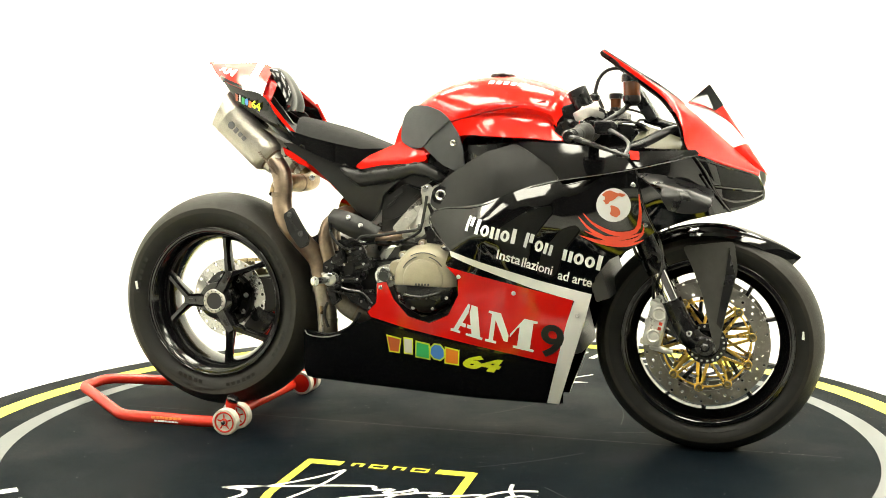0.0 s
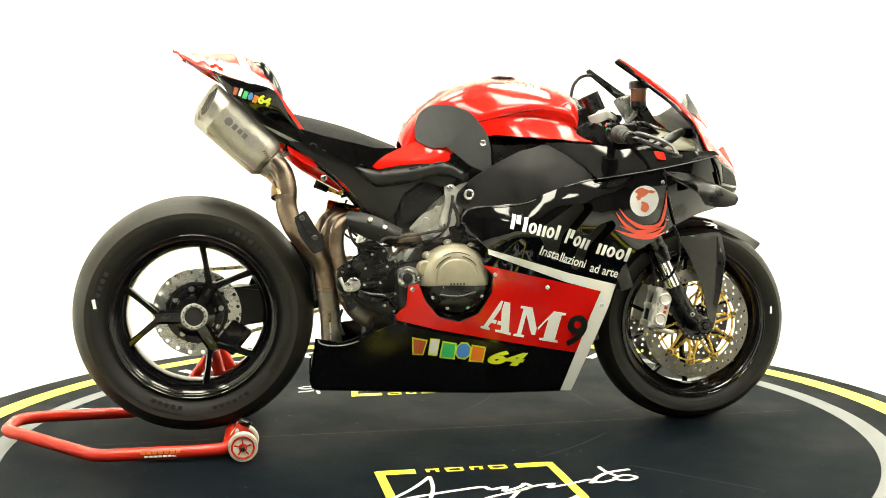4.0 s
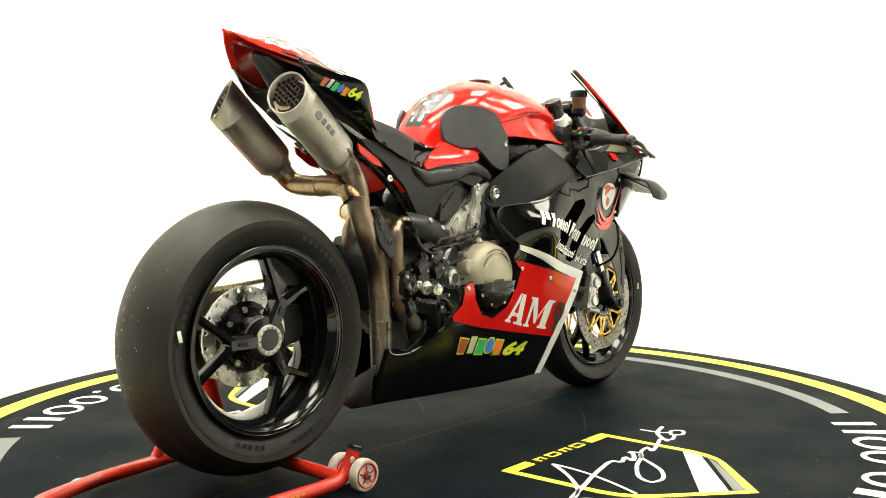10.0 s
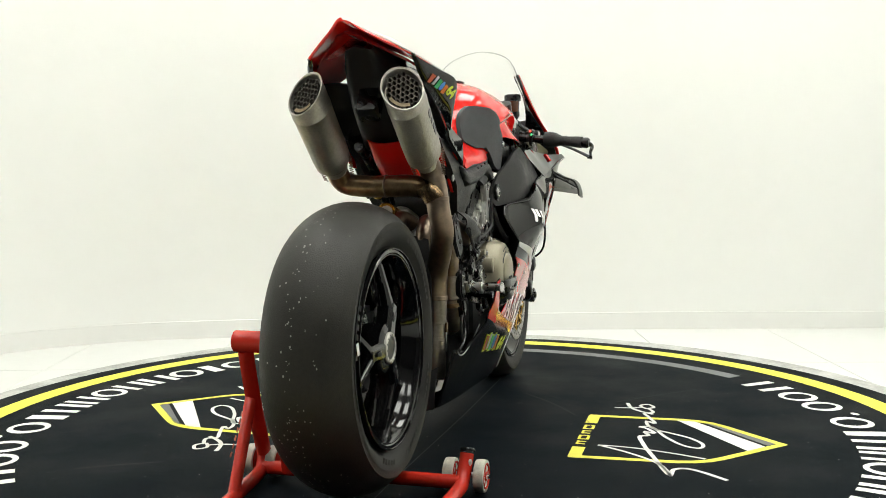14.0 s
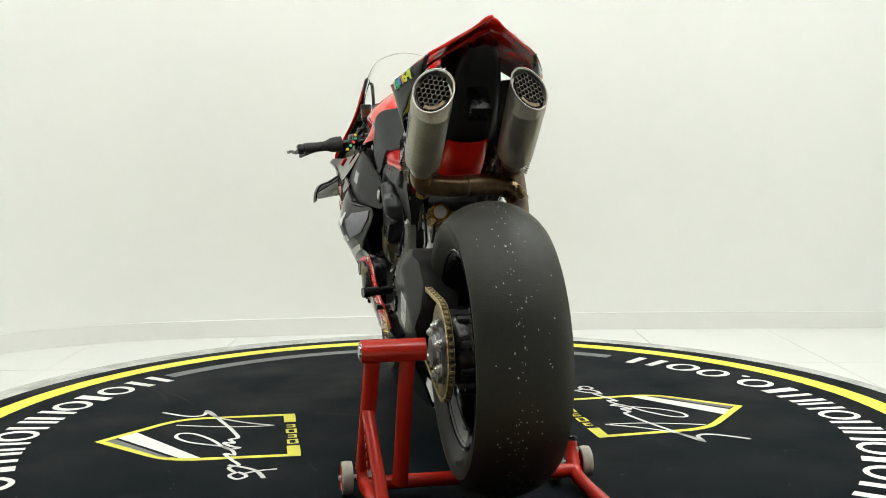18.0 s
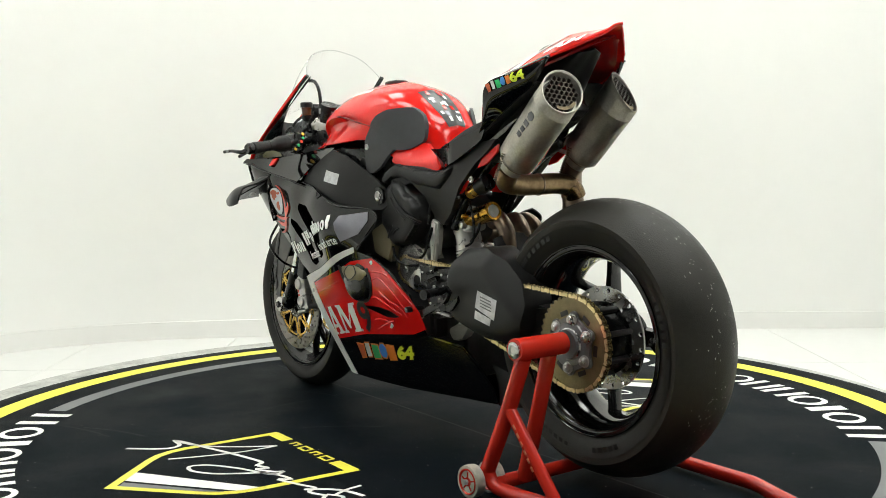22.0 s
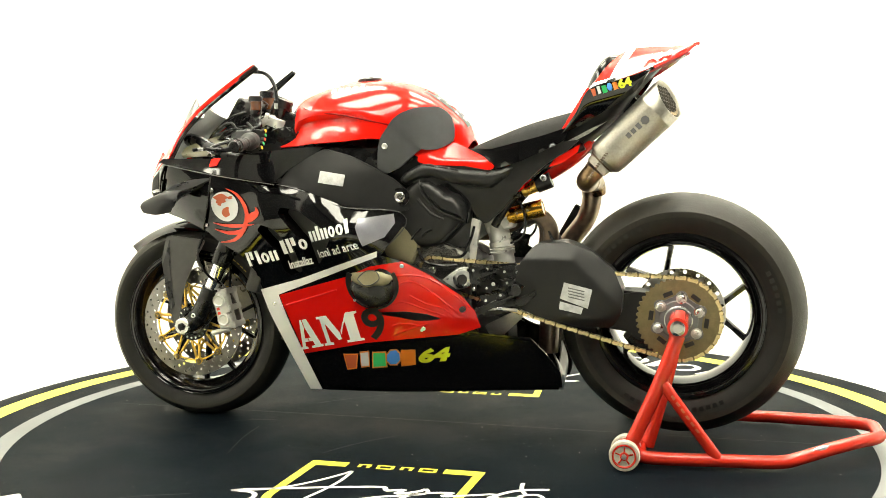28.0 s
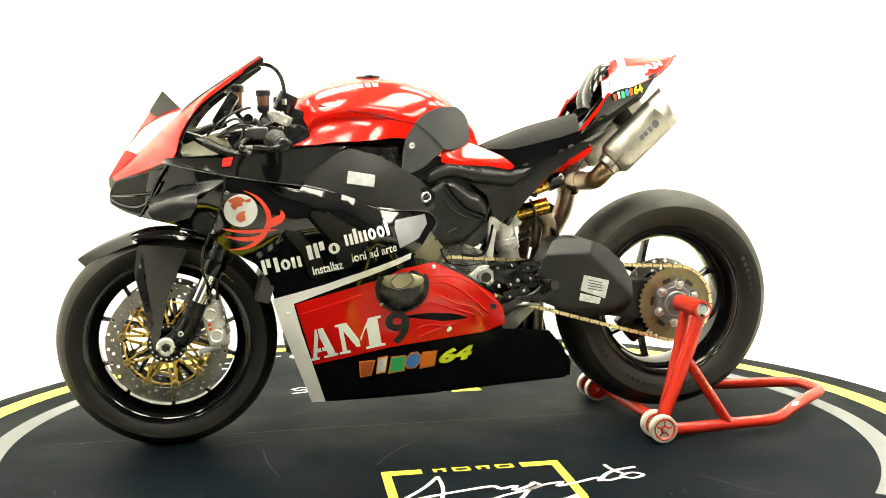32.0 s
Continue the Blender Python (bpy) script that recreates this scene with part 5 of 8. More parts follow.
for s, pts in ((-1, ((0.597, 0.719), (0.625, 0.617), (0.445, 0.372), (0.127, 0.471), (0.039, 0.465), (-0.102, 0.435), (0.278, 0.43))), (1, ((0.6, 0.715), (0.639, 0.612), (0.448, 0.382), (0.05, 0.503), (-0.001, 0.323)))):
    for p in pts:
        part("fairing_screw", bolt((p[0], s * (fairing_y(*p) + 0.002), p[1]), (0, s, 0), 0.006, 0.003), STEEL, sides[s])


# tank
TANK = [((-0.115, 0, 0.848), (-0.1, 0, 0.894), (-0.053, 0, 0.941), (0.022, 0, 0.995), (0.104, 0, 1.022), (0.195, 0, 1.03), (0.278, 0, 1.021), (0.353, 0, 0.999), (0.398, 0, 0.973), (0.418, 0, 0.94)),
        ((-0.113, 0.05, 0.837), (-0.084, 0.072, 0.884), (-0.036, 0.092, 0.927), (0.04, 0.12, 0.965), (0.117, 0.108, 0.994), (0.185, 0.102, 1), (0.27, 0.102, 0.994), (0.345, 0.102, 0.975), (0.388, 0.098, 0.953), (0.402, 0.094, 0.921)),
        ((-0.107, 0.075, 0.816), (-0.059, 0.09, 0.851), (-0.005, 0.122, 0.871), (0.061, 0.155, 0.895), (0.13, 0.17, 0.917), (0.193, 0.172, 0.929), (0.258, 0.17, 0.931), (0.322, 0.167, 0.924), (0.366, 0.158, 0.908), (0.382, 0.146, 0.88)),
        ((-0.096, 0.085, 0.789), (-0.041, 0.115, 0.796), (0.014, 0.142, 0.803), (0.076, 0.16, 0.84), (0.133, 0.17, 0.855), (0.199, 0.182, 0.851), (0.269, 0.185, 0.847), (0.325, 0.175, 0.844), (0.369, 0.165, 0.838), (0.424, 0.15, 0.837))]
# a step under the upper deck, growing towards the front
TANK.insert(3, [(x, y - 0.017 * min(1, max(0, (i - 4.5) / 1.5)) - 0.001, z - 0.012 - 0.006 * min(1, i / 4)) for i, (x, y, z) in enumerate(TANK[2])])
TANK[4] = [(x, y + (0.006 if i > 4 else 0), z) for i, (x, y, z) in enumerate(TANK[4])]
tank = P("fuel_tank", skin(TANK, 60, 40, True, 0.004), RED, "gloss red fuel tank with a creased flank")
for s in (-1, 1):
    # a dark red strip paints the shade below the overhanging deck
    part("deck_shade_line", tube(((0.078, 0.1615, 0.890), (0.12, 0.1665, 0.899), (0.17, 0.1705, 0.910), (0.225, 0.1705, 0.922), (0.275, 0.1665, 0.928), (0.32, 0.1585, 0.934), (0.352, 0.144, 0.945)), 0.0026, 40, 8, s), RED_SHADE, tank, "dark red strip painted as the shade under the tank deck")
part("tank_graphic", skin(TANK, 120, 40, True, 0.0008, cut=(0, 0.17, 0.07, 0.33), lift=0.0012), INK["black"], tank, "black graphic on the rear of the tank")
shards = random.Random(5)
for s in (-1, 1):
    for k in range(8):
        a, c = shards.uniform(0.0, 0.11), 0.085 + 0.027 * k + shards.uniform(0, 0.01)
        part("graphic_mark", skin(TANK, 150, 90, False, 0.0008, s, cut=(a, min(0.165, a + shards.uniform(0.03, 0.07)), c, c + shards.uniform(0.014, 0.036)), lift=0.0018 + 0.0002 * k), (FILM_WHITE, SILVER_SHEEN_PRINT, FILM_WHITE, RED_FILM)[k % 4], tank)
for i in range(5):
    part("lettering_bar", skin(TANK, 88, 48, False, 0.0008, cut=(0.32, 0.385, 0.60 + i * 0.034, 0.60 + i * 0.034 + 0.026), lift=0.0012, s=-1), FILM_WHITE, tank)
    part("lettering_bar", skin(TANK, 88, 48, False, 0.0008, cut=(0.32, 0.385, 0.60 + i * 0.034, 0.60 + i * 0.034 + 0.026), lift=0.0012, s=1), FILM_WHITE, tank)
part("filler_cap", turned([(-0.01, 0.036), (0.004, 0.036), (0.007, 0.032), (0.007, 0.012), (0.010, 0.010), (0.010, 0.001)], (0.2, 0, 1.026), (0.05, 0, 1), 28), SATIN, tank, "black filler cap")
for s in (-1, 1):
    part("tank_skirt", sheet(rounded(((-0.202, 0.773), (-0.164, 0.804), (-0.12, 0.824), (-0.075, 0.843), (-0.033, 0.824), (0.011, 0.814), (0.019, 0.789), (-0.01, 0.781), (-0.12, 0.776), (-0.187, 0.764)), 0.008), lambda x, z: 0.140 + 0.05 * (x + 0.1) - 0.9 * max(0, z - 0.785 - 0.05 * (x + 0.2)) * min(1, max(0.15, (0.03 - x) / 0.08)), 0.012, s, 0.012), RED, tank, "red panel under the seat nose")
    pad_y = spline_surface([(-0.066, 0.93, 0.09), (-0.075, 0.847, 0.098), (-0.036, 0.947, 0.107), (0.022, 0.933, 0.154), (0.093, 0.892, 0.172), (0.007, 0.82, 0.15), (0.13, 0.764, 0.166), (0.105, 0.833, 0.172), (0, 0.88, 0.142)])
    pad = P("knee_pad", sheet(rounded(((-0.075, 0.844), (-0.076, 0.884), (-0.066, 0.92), (-0.036, 0.944), (0.022, 0.939), (0.065, 0.922), (0.093, 0.896), (0.037, 0.856), (0.007, 0.823), (-0.033, 0.822)), 0.012), pad_y, 0.012, s, 0.015), PAD, "grey rubber knee grip pad")
    part("pad_flap", sheet(rounded(((0.082, 0.908), (0.117, 0.858), (0.126, 0.821), (0.13, 0.762), (0.107, 0.756), (0.065, 0.775), (0.029, 0.807), (0.004, 0.828), (0.028, 0.864)), 0.008), lambda x, z: pad_y(x, z) - 0.004, 0.012, s, 0.015), PAD, pad, "bolted rubber flap")
    part("pad_filler", sheet(rounded(((0.022, 0.823), (0.149, 0.822), (0.145, 0.734), (0.037, 0.681), (-0.002, 0.708)), 0.01), lambda x, z: 0.128, 0.03, s, 0.02), SATIN, pad)
    part("pad_screw", turned([(0, 0.0085), (0.003, 0.0085), (0.004, 0.0065), (0.002, 0.004), (0.002, 0.001)], (0.103, s * 0.175, 0.834), (0, s, 0), 18), STEEL, pad)
    frame_y = spline_surface([(.06, .69, .162), (.2, .8, .19), (.3, .8, .198), (.42, .75, .222), (.223, .743, .214), (.25, .7, .22), (.1, .75, .17)])
    fc = P("frame_cover", sheet(rounded(((0.028, 0.667), (0.034, 0.698), (0.081, 0.742), (0.144, 0.78), (0.2, 0.809), (0.278, 0.829), (0.319, 0.808), (0.378, 0.769), (0.405, 0.733), (0.338, 0.716), (0.209, 0.669), (0.051, 0.651)), 0.01), frame_y, 0.008, s, 0.018), MATTE, "matte dark grey frame cover")
    part("frame_bolt", turned([(0, 0.015), (0.005, 0.015), (0.007, 0.012), (0.003, 0.008), (0.003, 0.001)], (0.064, s * 0.164, 0.692), (0, s, 0), 24), STEEL, fc, "steel engine mount bolt")
    part("frame_bolt_ring", turned([(-0.004, 0.026), (0.003, 0.026), (0.003, 0.018)], (0.064, s * 0.164, 0.692), (0, s, 0), 24), SATIN, fc)
    cock_y = spline_surface([(.28, .83, .182), (.42, .765, .224), (.59, .785, .228), (.735, .808, .244), (.5, .83, .184), (.655, .816, .216), (.38, .825, .182), (.6, .765, .238), (.5, .765, .230), (.45, .80, .204)])
    cp = P("cockpit_panel", sheet(((0.276, 0.838), (0.409, 0.828), (0.503, 0.816), (0.613, 0.804), (0.749, 0.806), (0.759, 0.795), (0.613, 0.764), (0.409, 0.733), (0.378, 0.769), (0.318, 0.808)), cock_y, 0.004, s, 0.018), BLACK, "gloss black cockpit side panel")
    part("panel_catch", sheet(rounded(((0.582, 0.807), (0.608, 0.804), (0.611, 0.782), (0.589, 0.784)), 0.003), lambda x, z: cock_y(x, z) + 0.006, 0.01, s, 0.01), RED, cp, "red quick-release catch")
    part("edge_trim", tube([(x, cock_y(x, z) + 0.001, z) for x, z in ((0.756, 0.793), (0.611, 0.761), (0.407, 0.731))], 0.0012, 40, 6, s), BLACKENED, cp, "dull edge along the panel joint")
    part("edge_seam", tube([(x, fairing_y(x, z) + 0.001, z) for x, z in ((0.407, 0.731), (0.335, 0.715), (0.207, 0.668), (0.056, 0.65), (0.038, 0.625), (0.107, 0.543))], 0.0014, 50, 6, s), BLACKENED, cp)
    if s > 0:
        part("label_film", sheet(((0.282, 0.768), (0.209, 0.756), (0.214, 0.724), (0.287, 0.735)), frame_y, 0.0008, s, 0.02, lift=0.002), LABEL, fc, "silver printed label")
P("airbox", skin([((0.128, 0, 0.853), (0.211, 0, 0.852), (0.311, 0, 0.845), (0.445, 0, 0.841)), ((0.118, 0.13, 0.841), (0.194, 0.16, 0.836), (0.287, 0.165, 0.831), (0.416, 0.15, 0.826)), ((0.101, 0.13, 0.763), (0.163, 0.15, 0.746), (0.288, 0.16, 0.761), (0.385, 0.15, 0.76))], 20, 10, True, 0.004), SATIN, "black airbox under the tank")
P("ignition_shroud", skin([((0.386, 0, 0.963), (0.419, 0, 0.968), (0.445, 0, 0.935)), ((0.373, 0.08, 0.914), (0.412, 0.085, 0.913), (0.438, 0.08, 0.881)), ((0.369, 0.1, 0.841), (0.408, 0.11, 0.84), (0.44, 0.11, 0.837))], 14, 10, True, 0.005), SATIN, "black plastic shroud before the tank")
for i in range(5):
    P("shroud_fin", block((0.03, 0.1, 0.006), Matrix.Translation((0.352 - 0.004 * i, 0, 0.925 - i * 0.017)) @ pose(0, 0, 0, 0, 30, 0), 0.002), SATIN)

# nose, screen and wings
E = ((0.503, 0.142, 1.071), (0.591, 0.15, 1.013), (0.672, 0.145, 0.959), (0.751, 0.125, 0.892), (0.831, 0.08, 0.819), (0.9, 0.03, 0.757))
F = ((0.505, 0.145, 1.062), (0.588, 0.160, 1.001), (0.663, 0.178, 0.941), (0.712, 0.215, 0.872), (0.734, 0.244, 0.805), (0.812, 0.165, 0.769), (0.898, 0.05, 0.742))
nose = P("nose_fairing", skin([E, [((p[0] + q[0]) / 2 + 0.004, (p[1] + q[1]) / 2 + 0.006, (p[2] + q[2]) / 2 + 0.003) for p, q in zip(catmull(E, 6), catmull(F, 6))], F], 30, 10, False, 0.004, -1), RED,
         "red upper nose fairing with a white front")
part("nose_side", skin([E, [((p[0] + q[0]) / 2 + 0.004, (p[1] + q[1]) / 2 + 0.006, (p[2] + q[2]) / 2 + 0.003) for p, q in zip(catmull(E, 6), catmull(F, 6))], F], 30, 10, False, 0.004, 1), RED, nose)
CREST = [(0.765, 0, 0.985), (0.833, 0, 0.88), (0.868, 0, 0.825), (0.897, 0, 0.765), (0.915, 0, 0.715)]
E_LOW = catmull(E, 40)[18:]
HALF = []
for k, (p, q) in enumerate(zip(catmull(CREST, 8), catmull(E_LOW, 8))):
    f = max(0, 1 - k / 3.5)
    HALF.append((0.5 * (p[0] + q[0]) + 0.012 - 0.036 * f, 0.55 * q[1] - 0.008 * f, 0.5 * (p[2] + q[2]) + 0.008 - 0.036 * f))
FRONTAL = [CREST, HALF, E_LOW]
part("nose_front", skin(FRONTAL, 30, 14, True, 0.003), WHITE, nose, "white number field on the nose")
R0, R1 = catmull(FRONTAL[0], 33), catmull(FRONTAL[1], 33)


def crest(u0, u1, lift, mat, label=""):
    """A tapering centre patch on the nose front, wide at the top and ending in a point."""
    us = np.linspace(u0, u1, 9)
    a = [Vector(R0[int(u * 32)]) + Vector((lift, 0, lift * 0.6)) for u in us]
    b = [Vector(R0[int(u * 32)]).lerp(Vector(R1[int(u * 32)]), max(0.02, 0.95 * (1 - u / 0.58))) + Vector((lift, 0, lift * 0.6)) for u in us]
    part("nose_crest", skin([[tuple(p) for p in a], [tuple(p) for p in b]], 18, 6, True, 0.002), mat, nose, label)


crest(0.0, 0.58, 0.003, RED, "red centre wedge")
crest(0.0, 0.24, 0.005, BLACK, "black top of the centre wedge")
part("nose_tip", skin(FRONTAL, 30, 14, True, 0.002, cut=(0, 1.0, 0.66, 1.0), lift=0.002), RED, nose)
E_UP = catmull(E, 40)[:20]
screen = P("windscreen", skin([[(0.60, 0, 1.165), (0.66, 0, 1.125), (0.715, 0, 1.06), (0.765, 0, 0.985)], [(0.565, 0.095, 1.135), (0.625, 0.1, 1.09), (0.68, 0.095, 1.03), (0.735, 0.08, 0.96)], E_UP], 24, 14, True, 0.0008), GLASS,
           "clear bubble windscreen")
screen.visible_shadow = False
SCREEN = [[(0.60, 0, 1.165), (0.66, 0, 1.125), (0.715, 0, 1.06), (0.765, 0, 0.985)], [(0.565, 0.095, 1.135), (0.625, 0.1, 1.09), (0.68, 0.095, 1.03), (0.735, 0.08, 0.96)], E_UP]
for s in (-1, 1):
    part("screen_border", skin(SCREEN, 24, 40, False, 0.0015, s, cut=(0.985, 1.0, 0.0, 1.0), lift=0.001), SATIN, screen, "black border of the screen")
rim_line = catmull([(0.507, -0.142, 1.064), (0.565, -0.095, 1.135), (0.6, 0, 1.165), (0.565, 0.095, 1.135), (0.507, 0.142, 1.064)], 40)
part("screen_edge", tube(rim_line, 0.0006, 40, 6), INK["grey"], screen)
N1 = ((0.601, 0.238, 0.762), (0.669, 0.245, 0.778), (0.739, 0.244, 0.796), (0.815, 0.165, 0.77), (0.898, 0.05, 0.742))
N2 = ((0.617, 0.238, 0.688), (0.688, 0.235, 0.703), (0.771, 0.205, 0.716), (0.843, 0.13, 0.711), (0.916, 0.03, 0.704))
N3 = ((0.65, 0.204, 0.598), (0.718, 0.188, 0.625), (0.794, 0.15, 0.642), (0.859, 0.09, 0.656), (0.915, 0.02, 0.679))
for s in (-1, 1):
    cheek = P("nose_cheek", skin([N1, N2, N3], 30, 14, False, 0.004, s), BLACK, "gloss black lower nose with an air intake")
    # dull black patch on the closed cheek, painting the shade inside the intake
    part("intake_shade", skin([N1, N2, N3], 30, 14, False, 0.002, s, cut=(0.08, 0.92, 0.56, 0.98), lift=0.0015), SEAT, cheek, "dull black patch painted as the shaded intake mouth")
    part("cheek_crease", tube(((0.741, 0.245, 0.792), (0.768, 0.225, 0.756), (0.8, 0.18, 0.693), (0.831, 0.12, 0.65)), 0.004, 20, 8, s), BLACK, cheek)
    part("panel_join", tube(((0.604, 0.24, 0.76), (0.616, 0.24, 0.688), (0.651, 0.206, 0.598)), 0.0025, 16, 6, s), SATIN, cheek)
    wing = P("winglet", skin([[(0.60, 0.236, 0.752), (0.68, 0.238, 0.744), (0.79, 0.195, 0.705)], [(0.635, 0.272, 0.728), (0.70, 0.277, 0.722), (0.795, 0.255, 0.69)],
                              [(0.672, 0.304, 0.712), (0.72, 0.31, 0.708), (0.79, 0.298, 0.684)], [(0.672, 0.317, 0.69), (0.715, 0.323, 0.684), (0.792, 0.309, 0.672)],
                              [(0.69, 0.319, 0.658), (0.73, 0.325, 0.65), (0.78, 0.314, 0.655)]], 18, 18, False, 0.006, s), GREY_WING, "satin black aerodynamic winglet with a turned-down tip")
    part("wing_under", skin([[(0.61, 0.225, 0.742), (0.68, 0.228, 0.715), (0.78, 0.195, 0.68)], [(0.65, 0.27, 0.716), (0.70, 0.273, 0.70), (0.79, 0.255, 0.672)], [(0.678, 0.312, 0.69), (0.715, 0.316, 0.68), (0.785, 0.304, 0.664)]], 14, 12, False, 0.004, s), GREY_WING, wing)
    part("intake_rim", tube(((0.746, 0.24, 0.786), (0.815, 0.165, 0.764), (0.895, 0.055, 0.737), (0.911, 0.035, 0.7), (0.852, 0.11, 0.676), (0.803, 0.175, 0.69), (0.764, 0.225, 0.743)), 0.004, 40, 8, s), BLACK, cheek)
    part("intake_bar", tube(((0.787, 0.192, 0.715), (0.843, 0.132, 0.708), (0.909, 0.035, 0.702)), 0.005, 12, 8, s), BLACK, cheek)
    part("intake_lip", tube(((0.742, 0.243, 0.799), (0.815, 0.165, 0.772), (0.898, 0.052, 0.745)), 0.004, 20, 8, s), RED, cheek)
    part("inner_panel", skin([((0.618, 0.14, 0.872), (0.661, 0.16, 0.858), (0.709, 0.185, 0.838)), ((0.589, 0.16, 0.84), (0.64, 0.178, 0.829), (0.713, 0.205, 0.818)), ((0.578, 0.175, 0.817), (0.645, 0.19, 0.812), (0.707, 0.205, 0.808))], 10, 8, False, 0.003, s), SMOKE, nose,
         "olive tinted inner fairing")
    part("inner_lining", skin([[(p[0] - 0.008, p[1] - 0.007, p[2] - 0.004) for p in catmull(E, 30)[:25]], [(p[0] - 0.008, p[1] - 0.009, p[2] - 0.004) for p in catmull(F, 30)[:25]]], 24, 6, False, 0.002, s), SATIN, nose,
         "black inside of the nose")
    part("air_tube", tube([(0.52, 0.15, 0.80), (0.60, 0.165, 0.815), (0.68, 0.15, 0.85), (0.74, 0.10, 0.86)], 0.02, 24, 12, s), SATIN, nose, "black air duct inside the nose")
    part("screen_frame", tube([(p[0] - 0.004, p[1] + 0.001, p[2] - 0.003) for p in E_UP[::4]], 0.0055, 24, 8, s), SATIN, nose, "black screen mounting edge")

# cockpit
yoke = P("top_yoke", plate(rounded([(0.425, -0.05), (0.43, -0.13), (0.47, -0.15), (0.505, -0.13), (0.50, -0.05), (0.52, 0), (0.50, 0.05), (0.505, 0.13), (0.47, 0.15), (0.43, 0.13), (0.425, 0.05)], 0.012), 0, 0.02, 0.004), SILVER, "bare alloy top yoke")
yoke.data.transform(Matrix(((1, 0, 0, 0), (0, 0, 1, 0), (0, 1, 0, 0), (0, 0, 0, 1))))
yoke.data.transform(Matrix.Translation((0.463, 0, 0.905)) @ pose(0, 0, 0, 0, 22, 0) @ Matrix.Translation((-0.463, 0, 0)))
part("yoke_nut", turned([(0, 0.02), (0.02, 0.019), (0.022, 0.012), (0.022, 0.001)], (0.46, 0, 0.925), (-0.4, 0, 0.9), 12), STEEL, yoke)
for s in (-1, 1):
    part("fork_cap", turned([(-0.012, 0.036), (0.014, 0.036), (0.016, 0.034), (0.016, 0.027), (0.024, 0.026), (0.026, 0.022), (0.026, 0.001)], (0.458, s * 0.108, 0.908), (-0.38, 0, 0.92), 28), SILVER, yoke)
    part("cap_screw", turned([(0.024, 0.012), (0.031, 0.012), (0.032, 0.009), (0.032, 0.001)], (0.458, s * 0.108, 0.908), (-0.38, 0, 0.92), 6), GOLD, yoke)
    bar = P("handlebar", rod((0.492, s * 0.1, 0.868), (0.458, s * 0.372, 0.838), 0.0125), SATIN, "clip-on handlebar with a rubber grip")
    g0, g1 = Vector((0.474, s * 0.238, 0.854)), Vector((0.459, s * 0.366, 0.839))
    d = (g1 - g0).normalized()
    part("grip", tube([g0 + d * k for k in (0, 0.004, 0.007, 0.010, 0.05, 0.115, 0.118, 0.126)], [0.025, 0.026, 0.024, 0.0165, 0.0155, 0.0165, 0.0185, 0.0185], 48, 20), RUBBER, bar, "black rubber grip")
    for k in (0.03, 0.05, 0.07, 0.09):
        part("grip_rib", turned([(-0.002, 0.0158), (0, 0.0172), (0.002, 0.0158)], g0 + d * k, d, 20), RUBBER, bar)
    part("bar_end", turned([(0, 0.017), (0.014, 0.018), (0.02, 0.014), (0.02, 0.001)], g1, d, 16), SATIN, bar)
    part("switch_block", block((0.05, 0.035, 0.058), Matrix.Translation(g0 + d * -0.022) @ pose(0, 0, -s * 8), 0.012, 3), SATIN, bar)
    part("switch_ring", turned([(-0.05, 0.022), (-0.048, 0.028), (-0.04, 0.028), (-0.038, 0.022)], g0, d, 24), SATIN, bar)
    part("lever_perch", block((0.05, 0.045, 0.035), Matrix.Translation(g0 + d * -0.05 + Vector((0.035, 0, 0.008))), 0.01, 3), SATIN if s < 0 else BLACKENED, bar)
    part("master_cylinder", rod(g0 + d * -0.10 + Vector((0.045, 0, 0.012)), g0 + d * -0.03 + Vector((0.06, 0, 0.008)), 0.014, 18), SATIN if s < 0 else BLACKENED, bar)
    e = Vector((0.59, s * 0.373, 0.79)) if s < 0 else Vector((0.535, s * 0.375, 0.815))
    h = g0 + Vector((0.07, -s * 0.01, 0.0))
    part("lever", tube([g0 + Vector((0.05, -s * 0.045, 0.006)), h, h * 0.45 + e * 0.55 + Vector((0.022, 0, 0.004)), e], [0.007, 0.005, 0.0045, 0.0055], 20, 8), BLACKENED if s < 0 else SATIN, bar, "slim hand lever")
    tip = Vector((0.60, s * 0.373, 0.788)) if s < 0 else Vector((0.564, s * 0.412, 0.83))
    part("lever_guard", tube([g1 + d * 0.012, g1 + d * 0.024 + Vector((0.03, 0, -0.008)), (g1 + d * 0.02) * 0.35 + tip * 0.65, tip], [0.008, 0.0065, 0.005, 0.005], 18, 8), SATIN, bar, "black lever guard")
    part("guard_tip", block((0.034, 0.008, 0.008), Matrix.Translation(tip + Vector((-0.014, -s * 0.004, 0.002))) @ pose(0, 0, 0, 0, 0, -s * 25), 0.002), CARBON_PALE if s > 0 else SATIN, bar)
    part("clip_clamp", turned([(-0.02, 0.036), (0.02, 0.036), (0.02, 0.027), (-0.02, 0.027)], (0.478, s * 0.108, 0.868), (-0.45, 0, 0.89), 24, True), SATIN, bar)
    for i in range(2):
        part("clamp_screw", bolt((0.452, s * (0.135), 0.866 + 0.018 * i), (-0.5, s, 0), 0.006, 0.004), STEEL, bar)
    for i, col in enumerate(("yellow", "green", "red", "green", "yellow") if s > 0 else ("red", "green")):
        a = math.radians(150 - 60 * i) if s > 0 else math.radians(120 - 60 * i)
        c = g0 + d * -0.03 + Vector((-0.0185, -s * (0.022 * math.sin(a * 0.5 + 0.5) - 0.006), 0.022 - 0.0118 * i))
